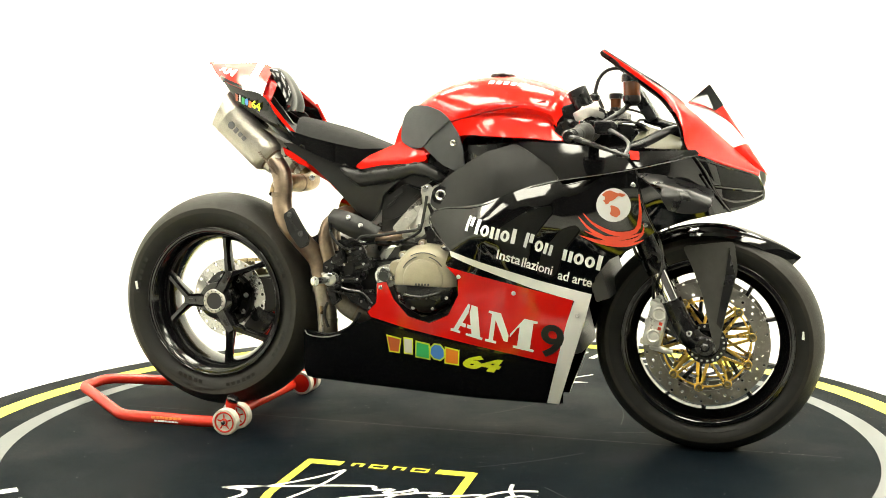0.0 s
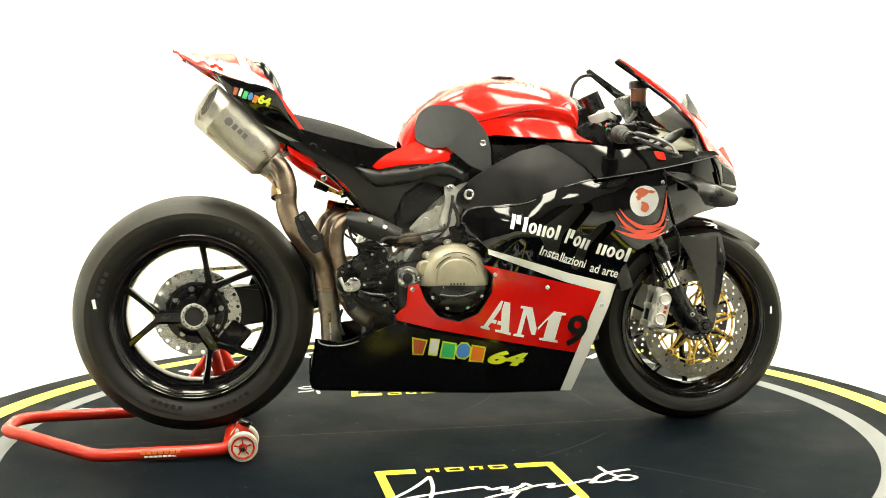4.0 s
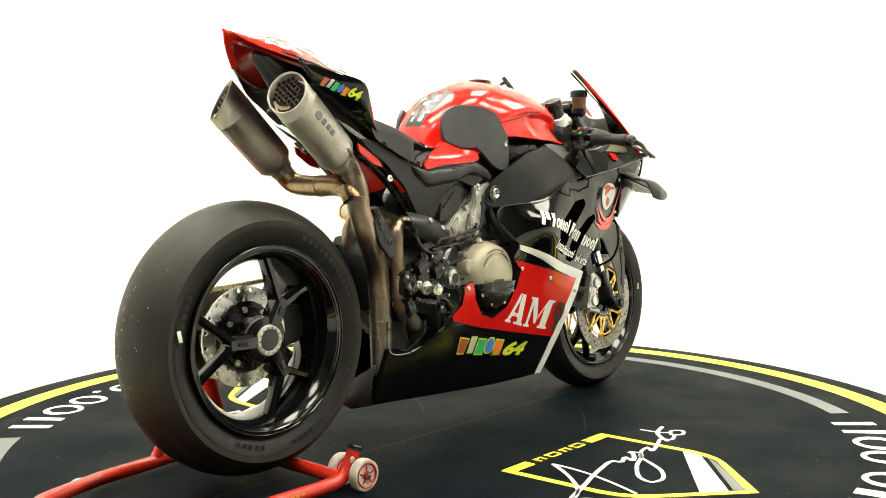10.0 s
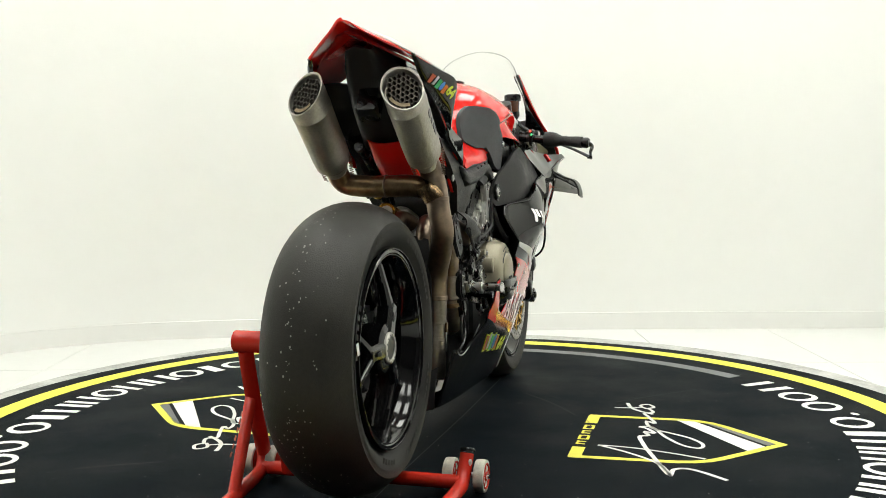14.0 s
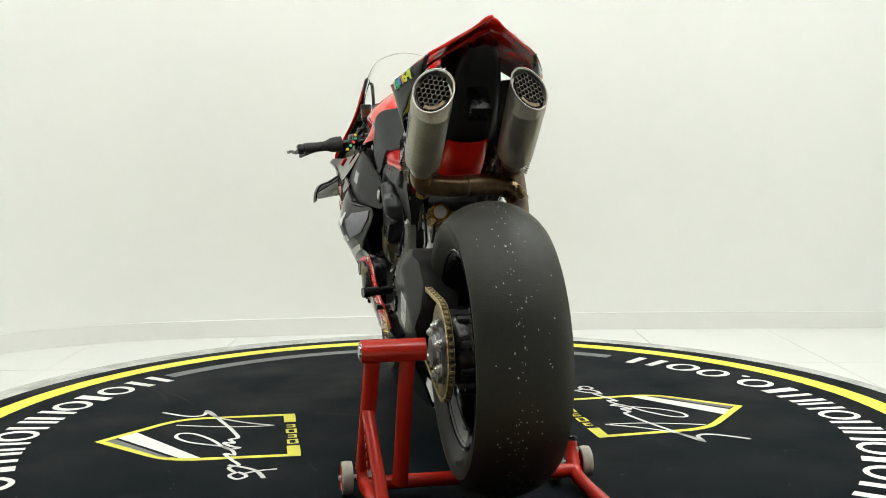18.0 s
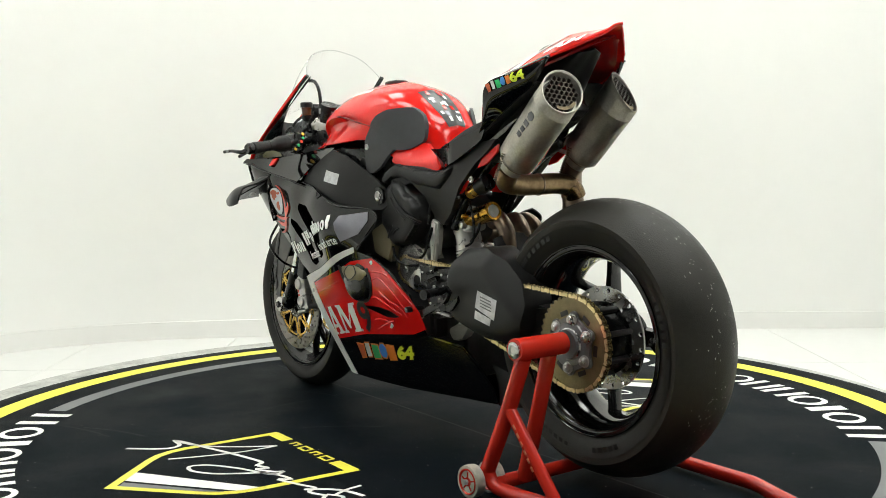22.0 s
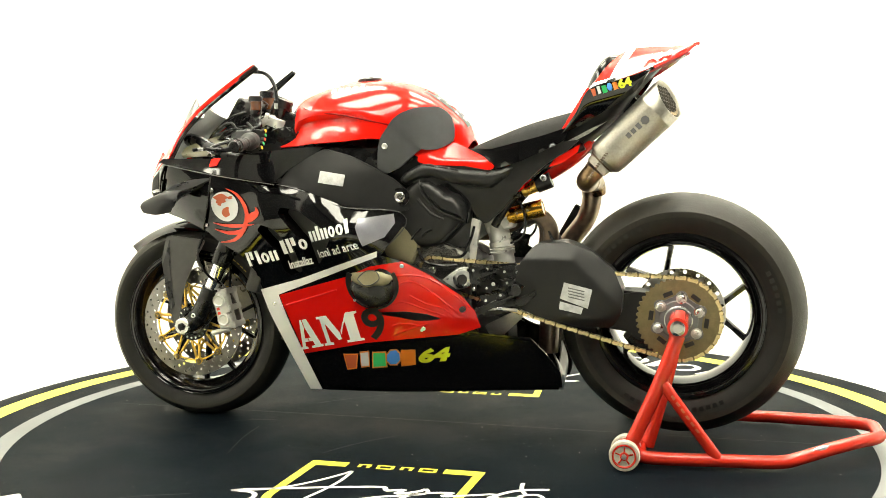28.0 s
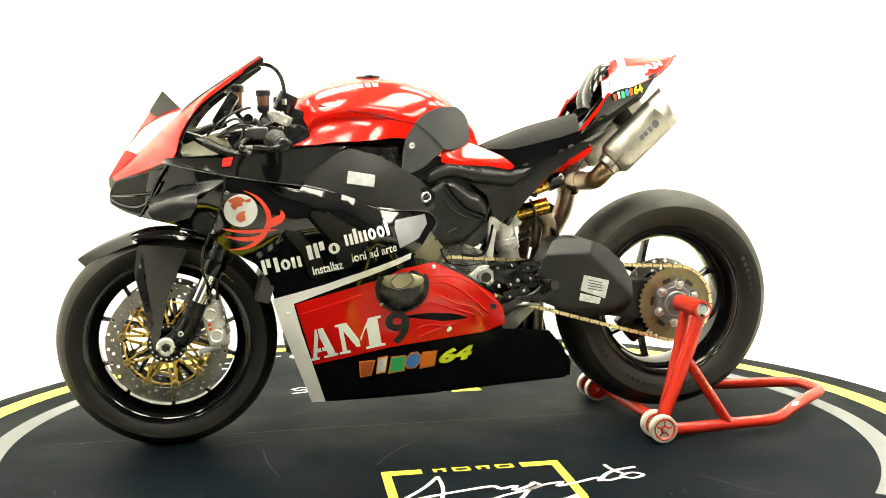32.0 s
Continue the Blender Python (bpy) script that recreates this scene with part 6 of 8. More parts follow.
        part("button", turned([(0, 0.0052), (0.0075, 0.0052), (0.009, 0.004), (0.009, 0.001)], c, (-0.9, 0, 0.25), 12), INK[col], bar)
        part("button_ring", turned([(-0.002, 0.0075), (0.006, 0.0075), (0.007, 0.006)], c, (-0.9, 0, 0.25), 14), SATIN, bar)
    rc = Vector((0.576, -0.11, 0.975)) if s < 0 else Vector((0.50, 0.15, 0.957))
    k = 1.2 if s < 0 else 0.85
    res = P("fluid_reservoir", turned([(-0.024 * k, 0.018 * k), (0.016 * k, 0.020 * k), (0.017 * k, 0.0205 * k)], rc, (0, 0, 1), 24), AMBER, "amber brake fluid pot with a black cap")
    part("cap", turned([(0.012 * k, 0.0235 * k), (0.028 * k, 0.0235 * k), (0.031 * k, 0.0205 * k), (0.031 * k, 0.001)], rc, (0, 0, 1), 28), SATIN, res)
    part("pot_base", turned([(-0.04 * k, 0.012 * k), (-0.03 * k, 0.0195 * k), (-0.018 * k, 0.0195 * k)], rc, (0, 0, 1), 24), SATIN, res)
    part("bracket", tube([rc + Vector((0, 0, -0.035)), rc + Vector((-0.02, s * 0.02, -0.06)), g0 + d * -0.06 + Vector((0.03, 0, 0.02))], 0.007, 14, 10), SATIN, res)
    P("cockpit_body", plate(rounded([(0.36, 0.80), (0.37, 0.88), (0.42, 0.895), (0.50, 0.86), (0.60, 0.845), (0.68, 0.82), (0.68, 0.79), (0.5, 0.78)], 0.012), 0.02, 0.13, 0.01, s), SATIN, "black loom cover before the yoke")
    P("brake_hose", tube([(0.63, s * 0.17, 0.62), (0.66, s * 0.195, 0.575), (0.668, s * (0.215 if s > 0 else 0.198), 0.52), (0.655, s * 0.185, 0.465), (0.65, s * 0.12, 0.43)], 0.004, 40, 8), SATIN, "black hose looping beside the nose")
    for i in range(3):
        P("wire", tube([(0.50 + 0.02 * i, s * 0.16, 0.87), (0.56, s * (0.18 - 0.02 * i), 0.89 - 0.015 * i), (0.62, s * 0.15, 0.86), (0.66, s * (0.12 - 0.02 * i), 0.83)], 0.0035, 24, 6), SATIN)
pot = P("fluid_reservoir", turned([(-0.02, 0.014), (0.012, 0.015)], (0.452, 0.035, 0.945), (0, 0, 1), 20), AMBER, "small amber fluid pot on the yoke")
part("cap", turned([(0.01, 0.018), (0.024, 0.018), (0.026, 0.015), (0.026, 0.001)], (0.452, 0.035, 0.945), (0, 0, 1), 20), SATIN, pot)
P("dashboard", block((0.03, 0.17, 0.1), Matrix.Translation((0.60, 0, 0.935)) @ pose(0, 0, 0, 0, -32, 0), 0.008), SATIN, "black dashboard display")
P("screen_stay", rod((0.60, 0.0, 0.9), (0.72, 0.0, 0.86), 0.012), SATIN)
P("steering_damper", rod((0.52, -0.09, 0.905), (0.54, 0.09, 0.91), 0.013, 18), SATIN, "black steering damper")
P("cable", tube(((0.511, 0.13, 1.053), (0.478, 0.13, 1.048), (0.455, 0.13, 1.026), (0.443, 0.13, 0.984), (0.442, 0.13, 0.929), (0.443, 0.13, 0.879), (0.428, 0.13, 0.848)), 0.0055, 50, 8), SATIN, "black cable loop beside the screen")
P("cable_sleeve", tube(((0.443, 0.13, 0.961), (0.443, 0.13, 0.945)), 0.0075, 4, 10), STEEL)
for pts in (((0.679, 0.15, 0.814), (0.637, 0.15, 0.876), (0.58, 0.15, 0.922), (0.532, 0.15, 0.937)), ((0.578, 0.17, 0.833), (0.553, 0.17, 0.875), (0.568, 0.17, 0.906), (0.608, 0.17, 0.891)), ((0.589, 0.16, 0.829), (0.541, 0.16, 0.853), (0.502, 0.16, 0.876), (0.525, 0.16, 0.907)), ((0.631, 0.12, 0.854), (0.567, 0.12, 0.894), (0.486, 0.12, 0.894)), ((0.426, 0.1, 0.896), (0.482, 0.1, 0.88), (0.555, 0.1, 0.839), (0.621, 0.1, 0.82))):
    P("wire", tube(pts, 0.004, 24, 6), SATIN)
for s in (-1, 1):
    P("headstock_side", plate(rounded(((0.361, 0.92), (0.442, 0.944), (0.507, 0.919), (0.523, 0.82), (0.377, 0.821)), 0.01), 0.07, 0.05, 0.006, s), SATIN, "black frame head")
    P("cockpit_filler", plate(rounded(((0.454, 0.868), (0.583, 0.878), (0.624, 0.809), (0.438, 0.811)), 0.01), 0.09, 0.06, 0.006, s), SATIN)

# seat and tail
SEATROWS = [((-0.42, 0, 0.927), (-0.348, 0, 0.91), (-0.275, 0, 0.889), (-0.202, 0, 0.862), (-0.13, 0, 0.835)), ((-0.406, 0.07, 0.915), (-0.338, 0.09, 0.894), (-0.265, 0.095, 0.873), (-0.196, 0.09, 0.848), (-0.128, 0.07, 0.826)), ((-0.391, 0.125, 0.869), (-0.323, 0.135, 0.844), (-0.258, 0.135, 0.825), (-0.191, 0.12, 0.809), (-0.128, 0.09, 0.813)),
            ((-0.381, 0.135, 0.842), (-0.315, 0.14, 0.81), (-0.258, 0.138, 0.789), (-0.215, 0.13, 0.77), (-0.152, 0.11, 0.789))]
P("seat", skin(SEATROWS, 24, 16, True, 0.006), SEAT, "black foam race seat")
P("seat_hump", skin([((-0.53, 0, 1.078), (-0.492, 0, 1.072), (-0.445, 0, 0.989), (-0.449, 0, 0.945)), ((-0.522, 0.028, 1.069), (-0.486, 0.034, 1.059), (-0.441, 0.04, 0.979), (-0.445, 0.04, 0.942)), ((-0.506, 0.046, 1.04), (-0.486, 0.054, 1.026), (-0.45, 0.062, 0.964), (-0.451, 0.064, 0.939))], 14, 12, True, 0.02), BLACK, "gloss black hump behind the seat")
TA = ((-0.736, 0, 1.1), (-0.669, 0, 1.095), (-0.604, 0, 1.095), (-0.556, 0, 1.091), (-0.521, 0, 1.075))
TC = [(-0.716, 0.028, 1.084), (-0.672, 0.078, 1.056), (-0.626, 0.124, 1.032), (-0.55, 0.162, 1.002), (-0.465, 0.187, 0.976)]
TB = [(p[0] * 0.5 + q[0] * 0.5, q[1] * 0.52, p[2] * 0.5 + q[2] * 0.5 + 0.004) for p, q in zip(TA, TC)]
TB2 = [(-0.458, 0.181, 0.980), (-0.438, 0.173, 0.950), (-0.416, 0.161, 0.918), (-0.396, 0.147, 0.888), (-0.377, 0.133, 0.862)]
TC2 = [(-0.465, 0.187, 0.976), (-0.447, 0.180, 0.946), (-0.426, 0.168, 0.915), (-0.405, 0.153, 0.886), (-0.385, 0.138, 0.862)]
TOPS = [TC[2], (-0.59, 0.144, 1.017), TC[3], TC[4], TC2[2], TC2[4]]
TD = ((-0.619, 0.122, 1.028), (-0.579, 0.135, 0.969), (-0.531, 0.146, 0.938), (-0.476, 0.15, 0.904), (-0.423, 0.146, 0.876), (-0.377, 0.139, 0.853))
tail = P("tail_fairing", skin([TA, TB, TC], 24, 16, True, 0.004), RED, "red tail fairing with white bands and black sides")
part("tail_edge", tube(catmull(list(TC[:3])[::-1] + [TB[0]] + [(TA[0][0] - 0.004, 0, TA[0][2])], 12), 0.004, 20, 8), RED, tail)
for s in (-1, 1):
    part("tail_strip", skin([TB2, TC2], 20, 6, False, 0.004, s), RED, tail, "narrow red strip beside the seat")
    part("tail_side", skin([TOPS, [tuple((np.array(p) + q) / 2 + (0, 0.007, 0)) for p, q in zip(TOPS, TD)], TD], 30, 12, False, 0.004, s), BLACK, tail, "gloss black tail side")
    TF = [(p[0] + 0.004, p[1] - 0.004, p[2] + 0.002) for p in TD[1:]]
    part("tail_floor", skin([TF, [(p[0] + 0.02, 0.1, p[2] + 0.008) for p in TF], [(p[0] + 0.035, 0.05, p[2] + 0.004) for p in TF]], 16, 8, False, 0.004, s), MATTE, tail, "matte black underside of the tail")
    tail_y = spline_surface([*[(p[0], p[2], p[1]) for p in TC[1:]], *[(p[0], p[2], p[1] + 0.001) for p in TD[1:5]], *[(p[0], p[2], p[1]) for p in TC2[1:4]], *[(p[0], p[2], p[1]) for p in TB[1:4]],
                             *[((p[0] + q[0]) / 2, (p[2] + q[2]) / 2, (p[1] + q[1]) / 2 + 0.006) for p, q in zip(TOPS[1:4], TD[1:4])]])
    part("tail_trim", sheet(((-0.504, 0.892), (-0.461, 0.873), (-0.399, 0.841), (-0.375, 0.832), (-0.4, 0.832), (-0.455, 0.86)), lambda x, z: tail_y(x, z) - 0.014, 0.003, s, 0.012), CARBON_PALE, tail, "pale trim strip under the tail side")
    part("white_band", skin([TA, TB, TC], 48, 24, False, 0.001, s, cut=(0.0, 1.0, 0.755, 0.845), lift=0.0015), FILM_WHITE, tail, "white band on the tail")
    part("white_band", skin([TA, TB, TC], 48, 24, False, 0.001, s, cut=(0.86, 1.0, 0.86, 1.0), lift=0.0015), FILM_WHITE, tail)
    part("tail_side_edge", skin([TA, TB, TC], 60, 60, False, 0.001, s, cut=(0.91, 1.0, 0.34, 0.86), lift=0.0022), BLACK, tail)
    GRID = np.array([catmull(r, 60) for r in (TA, TB, TC)])
    GRID = np.array([catmull(GRID[:, i], 40) for i in range(60)])
    NORM = np.cross(np.gradient(GRID, axis=0), np.gradient(GRID, axis=1))
    NORM /= np.linalg.norm(NORM, axis=2)[:, :, None]
    NORM *= np.sign(NORM[30, 20, 2])
    V, F = text_mesh("AM", 0.04, 0.0012, 0.0)
    wide = max(v.x for v in V)
    bm = bmesh.new()
    vs = [bm.verts.new((v.x, v.y, 0)) for v in V]
    for f in F:
        try:
            bm.faces.new([vs[i] for i in f])
        except ValueError:
            pass
    bmesh.ops.triangulate(bm, faces=bm.faces[:])
    for _ in range(2):
        bmesh.ops.subdivide_edges(bm, edges=[e for e in bm.edges if e.calc_length() > 0.005], cuts=1)
        bmesh.ops.triangulate(bm, faces=bm.faces[:])
    for v in bm.verts:
        u = (0.24 + 0.30 * v.co.x / wide) if s < 0 else (0.54 - 0.30 * v.co.x / wide)
        k, w = u * 59, (0.80 - 0.28 * v.co.y / 0.028) * 39
        i, j, a, b = int(k), int(w), k % 1, w % 1
        pt = (GRID[i, j] * (1 - a) + GRID[i + 1, j] * a) * (1 - b) + (GRID[i, j + 1] * (1 - a) + GRID[i + 1, j + 1] * a) * b + NORM[i, j] * 0.0055
        v.co = (pt[0], s * pt[1], pt[2])
    part("lettering", bm, FILM_WHITE, tail)
    if s < 0:
        (a, b), (c, d) = ((-0.576, 0.971), (-0.511, 0.943))
        e, f = -0.509, 0.947
    else:
        (a, b), (c, d) = ((-0.472, 0.956), (-0.54, 0.976))
        e, f = -0.541, 0.976
    name_shapes((a, b), (c, d), 0.02, s, 0.0, None, lift=0.0065, depth=tail_y, parent=tail)
    curved_letters("64", 0.03, (e, f), (c - a, d - b), s, INK["lime"], lift=0.0075, weight=0.0015, depth=tail_y, parent=tail, fit=0.034)
    part("seat_side", sheet(((-0.418, 0.895), (-0.394, 0.876), (-0.338, 0.858), (-0.26, 0.839), (-0.19, 0.823), (-0.123, 0.824), (-0.136, 0.802), (-0.202, 0.768), (-0.277, 0.789), (-0.376, 0.834), (-0.394, 0.845)), lambda x, z: 0.108 + 0.039 * max(0, min(1, (-x - 0.12) / 0.14)), 0.004, s, 0.015), BLACK, tail, "gloss black side panel under the seat")
    side = P("subframe_cover", sheet(rounded(((-0.432, 0.845), (-0.378, 0.839), (-0.277, 0.791), (-0.199, 0.762), (-0.12, 0.779), (-0.049, 0.784), (0.022, 0.763), (0.037, 0.735), (-0.003, 0.713), (-0.066, 0.733), (-0.118, 0.694), (-0.138, 0.642), (-0.166, 0.612), (-0.216, 0.652), (-0.278, 0.724), (-0.34, 0.779), (-0.401, 0.817)), 0.008),
                                    lambda x, z: 0.132 + 0.012 * max(0, min(1, (x + 0.2) / 0.2)) - 0.03 * max(0, (0.72 - z) / 0.12), 0.02, s, 0.02), MATTE, "matte black subframe cover")
    duct = rounded(((0.073, 0.738), (0.057, 0.758), (0.020, 0.779), (-0.012, 0.787), (-0.098, 0.771), (-0.184, 0.762), (-0.215, 0.768), (-0.250, 0.780), (-0.252, 0.767), (-0.238, 0.748), (-0.191, 0.713), (-0.121, 0.721), (-0.066, 0.729), (-0.027, 0.745), (0.021, 0.738), (0.053, 0.722)), 0.006)
    duct_y = pillow(duct, lambda x, z: 0.128 + 0.012 * max(0, min(1, (x + 0.2) / 0.2)), 0.018, 0.02)
    part("cover_duct", sheet(duct, duct_y, 0.012, s, 0.0085), MATTE, side, "swollen matte black duct along the cover")
    part("cover_bolt", bolt((-0.335, s * 0.136, 0.742), (0, s, 0), 0.009), STEEL, side)
    for x, z in ((-0.021, 0.7785), (-0.0555, 0.7725), (-0.088, 0.7665)):
        part("cover_slot", block((0.025, 0.004, 0.005), Matrix.Translation((x, s * (duct_y(x, z) - 0.001), z)) @ pose(0, 0, 0, 0, -9.5, 0), 0.001), INK["black"], side)
    P("undertail_trim", sheet(rounded(((-0.434, 0.833), (-0.364, 0.794), (-0.347, 0.771), (-0.38, 0.78), (-0.427, 0.811)), 0.004), lambda x, z: 0.125, 0.006, s, 0.015), RED, "red undertail trim")
    P("undertail_trim", sheet(rounded(((-0.303, 0.741), (-0.248, 0.718), (-0.229, 0.694), (-0.27, 0.706)), 0.004), lambda x, z: 0.118, 0.006, s, 0.015), RED, "red undertail trim")
# red darkened here to put the shade under the tail into the colour
part("tail_liner", skin([[(p[0] + 0.02, p[1] * 0.88, p[2] - 0.022) for p in TA], [(p[0] + 0.02, p[1] * 0.88, p[2] - 0.022) for p in TB], [(p[0] + 0.018, p[1] * 0.9, p[2] - 0.012) for p in TC]], 20, 14, True, 0.006), RED_SHADE, tail, "inside of the tail, its red darkened to paint shade")
under = P("undertail", skin([((-0.651, 0, 1.05), (-0.591, 0, 0.99), (-0.528, 0, 0.908), (-0.416, 0, 0.818)), ((-0.639, 0.03, 1.043), (-0.579, 0.05, 0.985), (-0.517, 0.055, 0.905), (-0.409, 0.06, 0.816)), ((-0.599, 0.035, 1.062), (-0.532, 0.06, 1.024), (-0.452, 0.08, 0.943), (-0.374, 0.09, 0.839))], 16, 12, True, 0.006), MATTE, "matte black undertail")
part("latch_box", block((0.05, 0.05, 0.075), Matrix.Translation((-0.565, 0, 0.925)) @ pose(0, 0, 0, 0, 35, 0), 0.006), SATIN, under)
part("lock_pin", rod((-0.60, 0.004, 0.905), (-0.585, 0.004, 0.925), 0.005, 10), STEEL, under)
P("undertail_red", skin([((-0.464, 0, 0.831), (-0.4, 0, 0.769), (-0.286, 0, 0.702)), ((-0.459, 0.04, 0.836), (-0.396, 0.045, 0.776), (-0.284, 0.045, 0.71)), ((-0.441, 0.058, 0.848), (-0.37, 0.06, 0.8), (-0.258, 0.065, 0.726))], 14, 10, True, 0.004), RED, "red belly of the tail")


# ---- engine ----
CLUTCH = Vector((0.022, 0, 0.459))
P("crankcase", plate(rounded(((-0.14, 0.496), (-0.067, 0.558), (0.084, 0.576), (0.195, 0.539), (0.291, 0.442), (0.275, 0.297), (0.13, 0.267), (0.033, 0.268), (-0.142, 0.295)), 0.02), -0.13, 0.26, 0.012), ENGINE, "dark cast crankcase")
cover = P("clutch_cover", turned([(0.115, 0.1), (0.150, 0.099), (0.154, 0.096), (0.170, 0.094), (0.188, 0.086), (0.196, 0.074), (0.199, 0.058), (0.203, 0.056), (0.206, 0.05), (0.207, 0.001)], CLUTCH, (0, -1, 0), 64), COVER,
          "pale bronze clutch cover with a black guard")
part("cover_boss", turned([(0.15, 0.022), (0.176, 0.022), (0.179, 0.018), (0.179, 0.001)], CLUTCH + Vector((-0.085, 0, 0.03)), (0, -1, 0), 24), COVER, cover)
for k in range(9):
    a = math.radians(20 + 40 * k)
    lug = CLUTCH + Vector((0.099 * math.cos(a), -0.13, 0.099 * math.sin(a)))
    part("cover_lug", turned([(0, 0.012), (0.022, 0.012), (0.024, 0.009)], lug, (0, -1, 0), 14), COVER, cover)
    part("cover_bolt", bolt(lug + Vector((0, -0.024, 0)), (0, -1, 0), 0.0065, 0.005), STEEL, cover)
for a0, a1, r in ((35, 75, 0.066), (105, 150, 0.066), (60, 120, 0.075)):
    seg = [CLUTCH + Vector((r * math.cos(math.radians(a)), -0.199 + (0.003 if r > 0.07 else 0), r * math.sin(math.radians(a)))) for a in np.linspace(a0, a1, 6)]
    part("cover_groove", tube(seg, 0.0014, 12, 6), ENGINE, cover)
for i in range(5):
    part("lettering_bar", block((0.0055, 0.0012, 0.006), Matrix.Translation(CLUTCH + Vector((-0.018 + 0.009 * i, -0.2074, -0.012))), 0.0003), ENGINE, cover)
low = [(CLUTCH.x + 0.104 * math.cos(a), CLUTCH.z + 0.104 * math.sin(a)) for a in np.linspace(math.radians(190), math.radians(350), 20)]
guard_y = lambda x, z: 0.128 + 0.088 * max(0, 1 - (math.hypot(x - CLUTCH.x, z - CLUTCH.z) / 0.112) ** 6)
part("cover_guard", sheet(low + [(CLUTCH.x + 0.06, CLUTCH.z - 0.018), (CLUTCH.x - 0.05, CLUTCH.z - 0.014)], guard_y, 0.006, -1, 0.008), SATIN, cover, "black lower guard")
for a in (215, 250, 290, 325):
    q = math.radians(a)
    part("guard_bolt", bolt((CLUTCH.x + 0.083 * math.cos(q), -guard_y(CLUTCH.x + 0.083 * math.cos(q), CLUTCH.z + 0.083 * math.sin(q)), CLUTCH.z + 0.083 * math.sin(q)), (0, -1, 0), 0.005, 0.003), STEEL, cover)
part("guard_rib", tube([(CLUTCH.x - 0.05, -0.213, CLUTCH.z - 0.04), (CLUTCH.x, -0.219, CLUTCH.z - 0.045), (CLUTCH.x + 0.05, -0.214, CLUTCH.z - 0.034)], 0.004, 12, 8), SATIN, cover)

# cylinder heads and castings on the right
head = P("cylinder_head", plate(rounded(((-0.099, 0.597), (-0.039, 0.661), (-0.002, 0.692), (0.038, 0.728), (0.062, 0.715), (0.067, 0.668), (0.029, 0.604), (-0.011, 0.553), (-0.067, 0.565)), 0.008), 0.07, 0.05, 0.006, -1), ALLOY, "rough cast alloy cylinder head")
for x, z in ((-0.051, 0.621), (-0.018, 0.653), (0.014, 0.681), (0.021, 0.636), (-0.011, 0.597), (-0.043, 0.586)):
    part("head_bolt", turned([(0, 0.009), (0.008, 0.009), (0.01, 0.006), (0.01, 0.001)], (x, -0.12, z), (0, -1, 0), 12), ALLOY, head)
for pts in (((-0.059, 0.609), (0.022, 0.692), (0.031, 0.681), (-0.046, 0.597)), ((-0.027, 0.576), (0.037, 0.66), (0.047, 0.649), (-0.015, 0.567))):
    part("head_rib", plate(list(pts), 0.118, 0.012, 0.003, -1), ALLOY, head)
P("head_block", plate(rounded(((-0.138, 0.669), (-0.065, 0.725), (0.007, 0.735), (0.058, 0.715), (0.062, 0.648), (0.021, 0.552), (-0.091, 0.541), (-0.139, 0.573)), 0.01), -0.1, 0.2, 0.01), ENGINE, "dark cylinder block")
P("frame_spar", plate(rounded(((0.032, 0.716), (0.064, 0.728), (0.071, 0.692), (0.036, 0.629), (0.007, 0.558), (-0.012, 0.561), (0.012, 0.637)), 0.006), 0.125, 0.02, 0.005, -1), ALLOY, "silver alloy frame strut")
pivot = P("pivot_boss", plate(rounded(((-0.136, 0.484), (-0.105, 0.496), (-0.068, 0.48), (-0.064, 0.44), (-0.101, 0.429), (-0.132, 0.441)), 0.008), 0.10, 0.05, 0.006, -1), ALLOY, "silver swingarm pivot casting")
for s in (-1, 1):
    px, pz = (((-0.11, 0.462),))[0]
    # black disc standing in for the darkness inside the pivot
    part("pivot_shade", turned([(0.1588, 0.0145), (0.1589, 0.0005)], (px, 0, pz), (0, s, 0), 20), INK["black"], pivot)
    part("pivot_hole", turned([(0.148, 0.026), (0.156, 0.026), (0.158, 0.022), (0.158, 0.015), (0.135, 0.014), (0.135, 0.001)], (px, 0, pz), (0, s, 0), 24), STEEL, pivot)
P("water_pipe", tube(((-0.068, 0.13, 0.542), (-0.012, 0.13, 0.555), (0.036, 0.13, 0.541), (0.084, 0.13, 0.557)), 0.011, 24, 12, -1), RUBBER, "black coolant hose")
P("water_pipe", tube(((0.021, 0.14, 0.669), (0.036, 0.14, 0.605), (-0.004, 0.14, 0.566), (-0.06, 0.14, 0.559)), 0.008, 24, 12, -1), RUBBER, "black coolant hose")
P("sump", plate(rounded(((-0.222, 0.347), (-0.125, 0.379), (0.133, 0.309), (0.297, 0.274), (0.198, 0.177), (-0.225, 0.184)), 0.02), -0.08, 0.16, 0.01), ENGINE, "dark engine sump")
P("radiator", block((0.04, 0.38, 0.30), Matrix.Translation((0.47, 0, 0.56)) @ pose(0, 0, 0, 0, -18, 0), 0.006), RADIATOR, "black radiator behind the front wheel")
P("oil_cooler", block((0.035, 0.26, 0.14), Matrix.Translation((0.42, 0, 0.33)) @ pose(0, 0, 0, 0, -14, 0), 0.006), RADIATOR)
P("engine_front", plate(rounded(((0.087, 0.667), (0.296, 0.665), (0.426, 0.567), (0.41, 0.437), (0.263, 0.341), (0.118, 0.49)), 0.03), -0.1, 0.2, 0.02), ENGINE, "dark engine front")
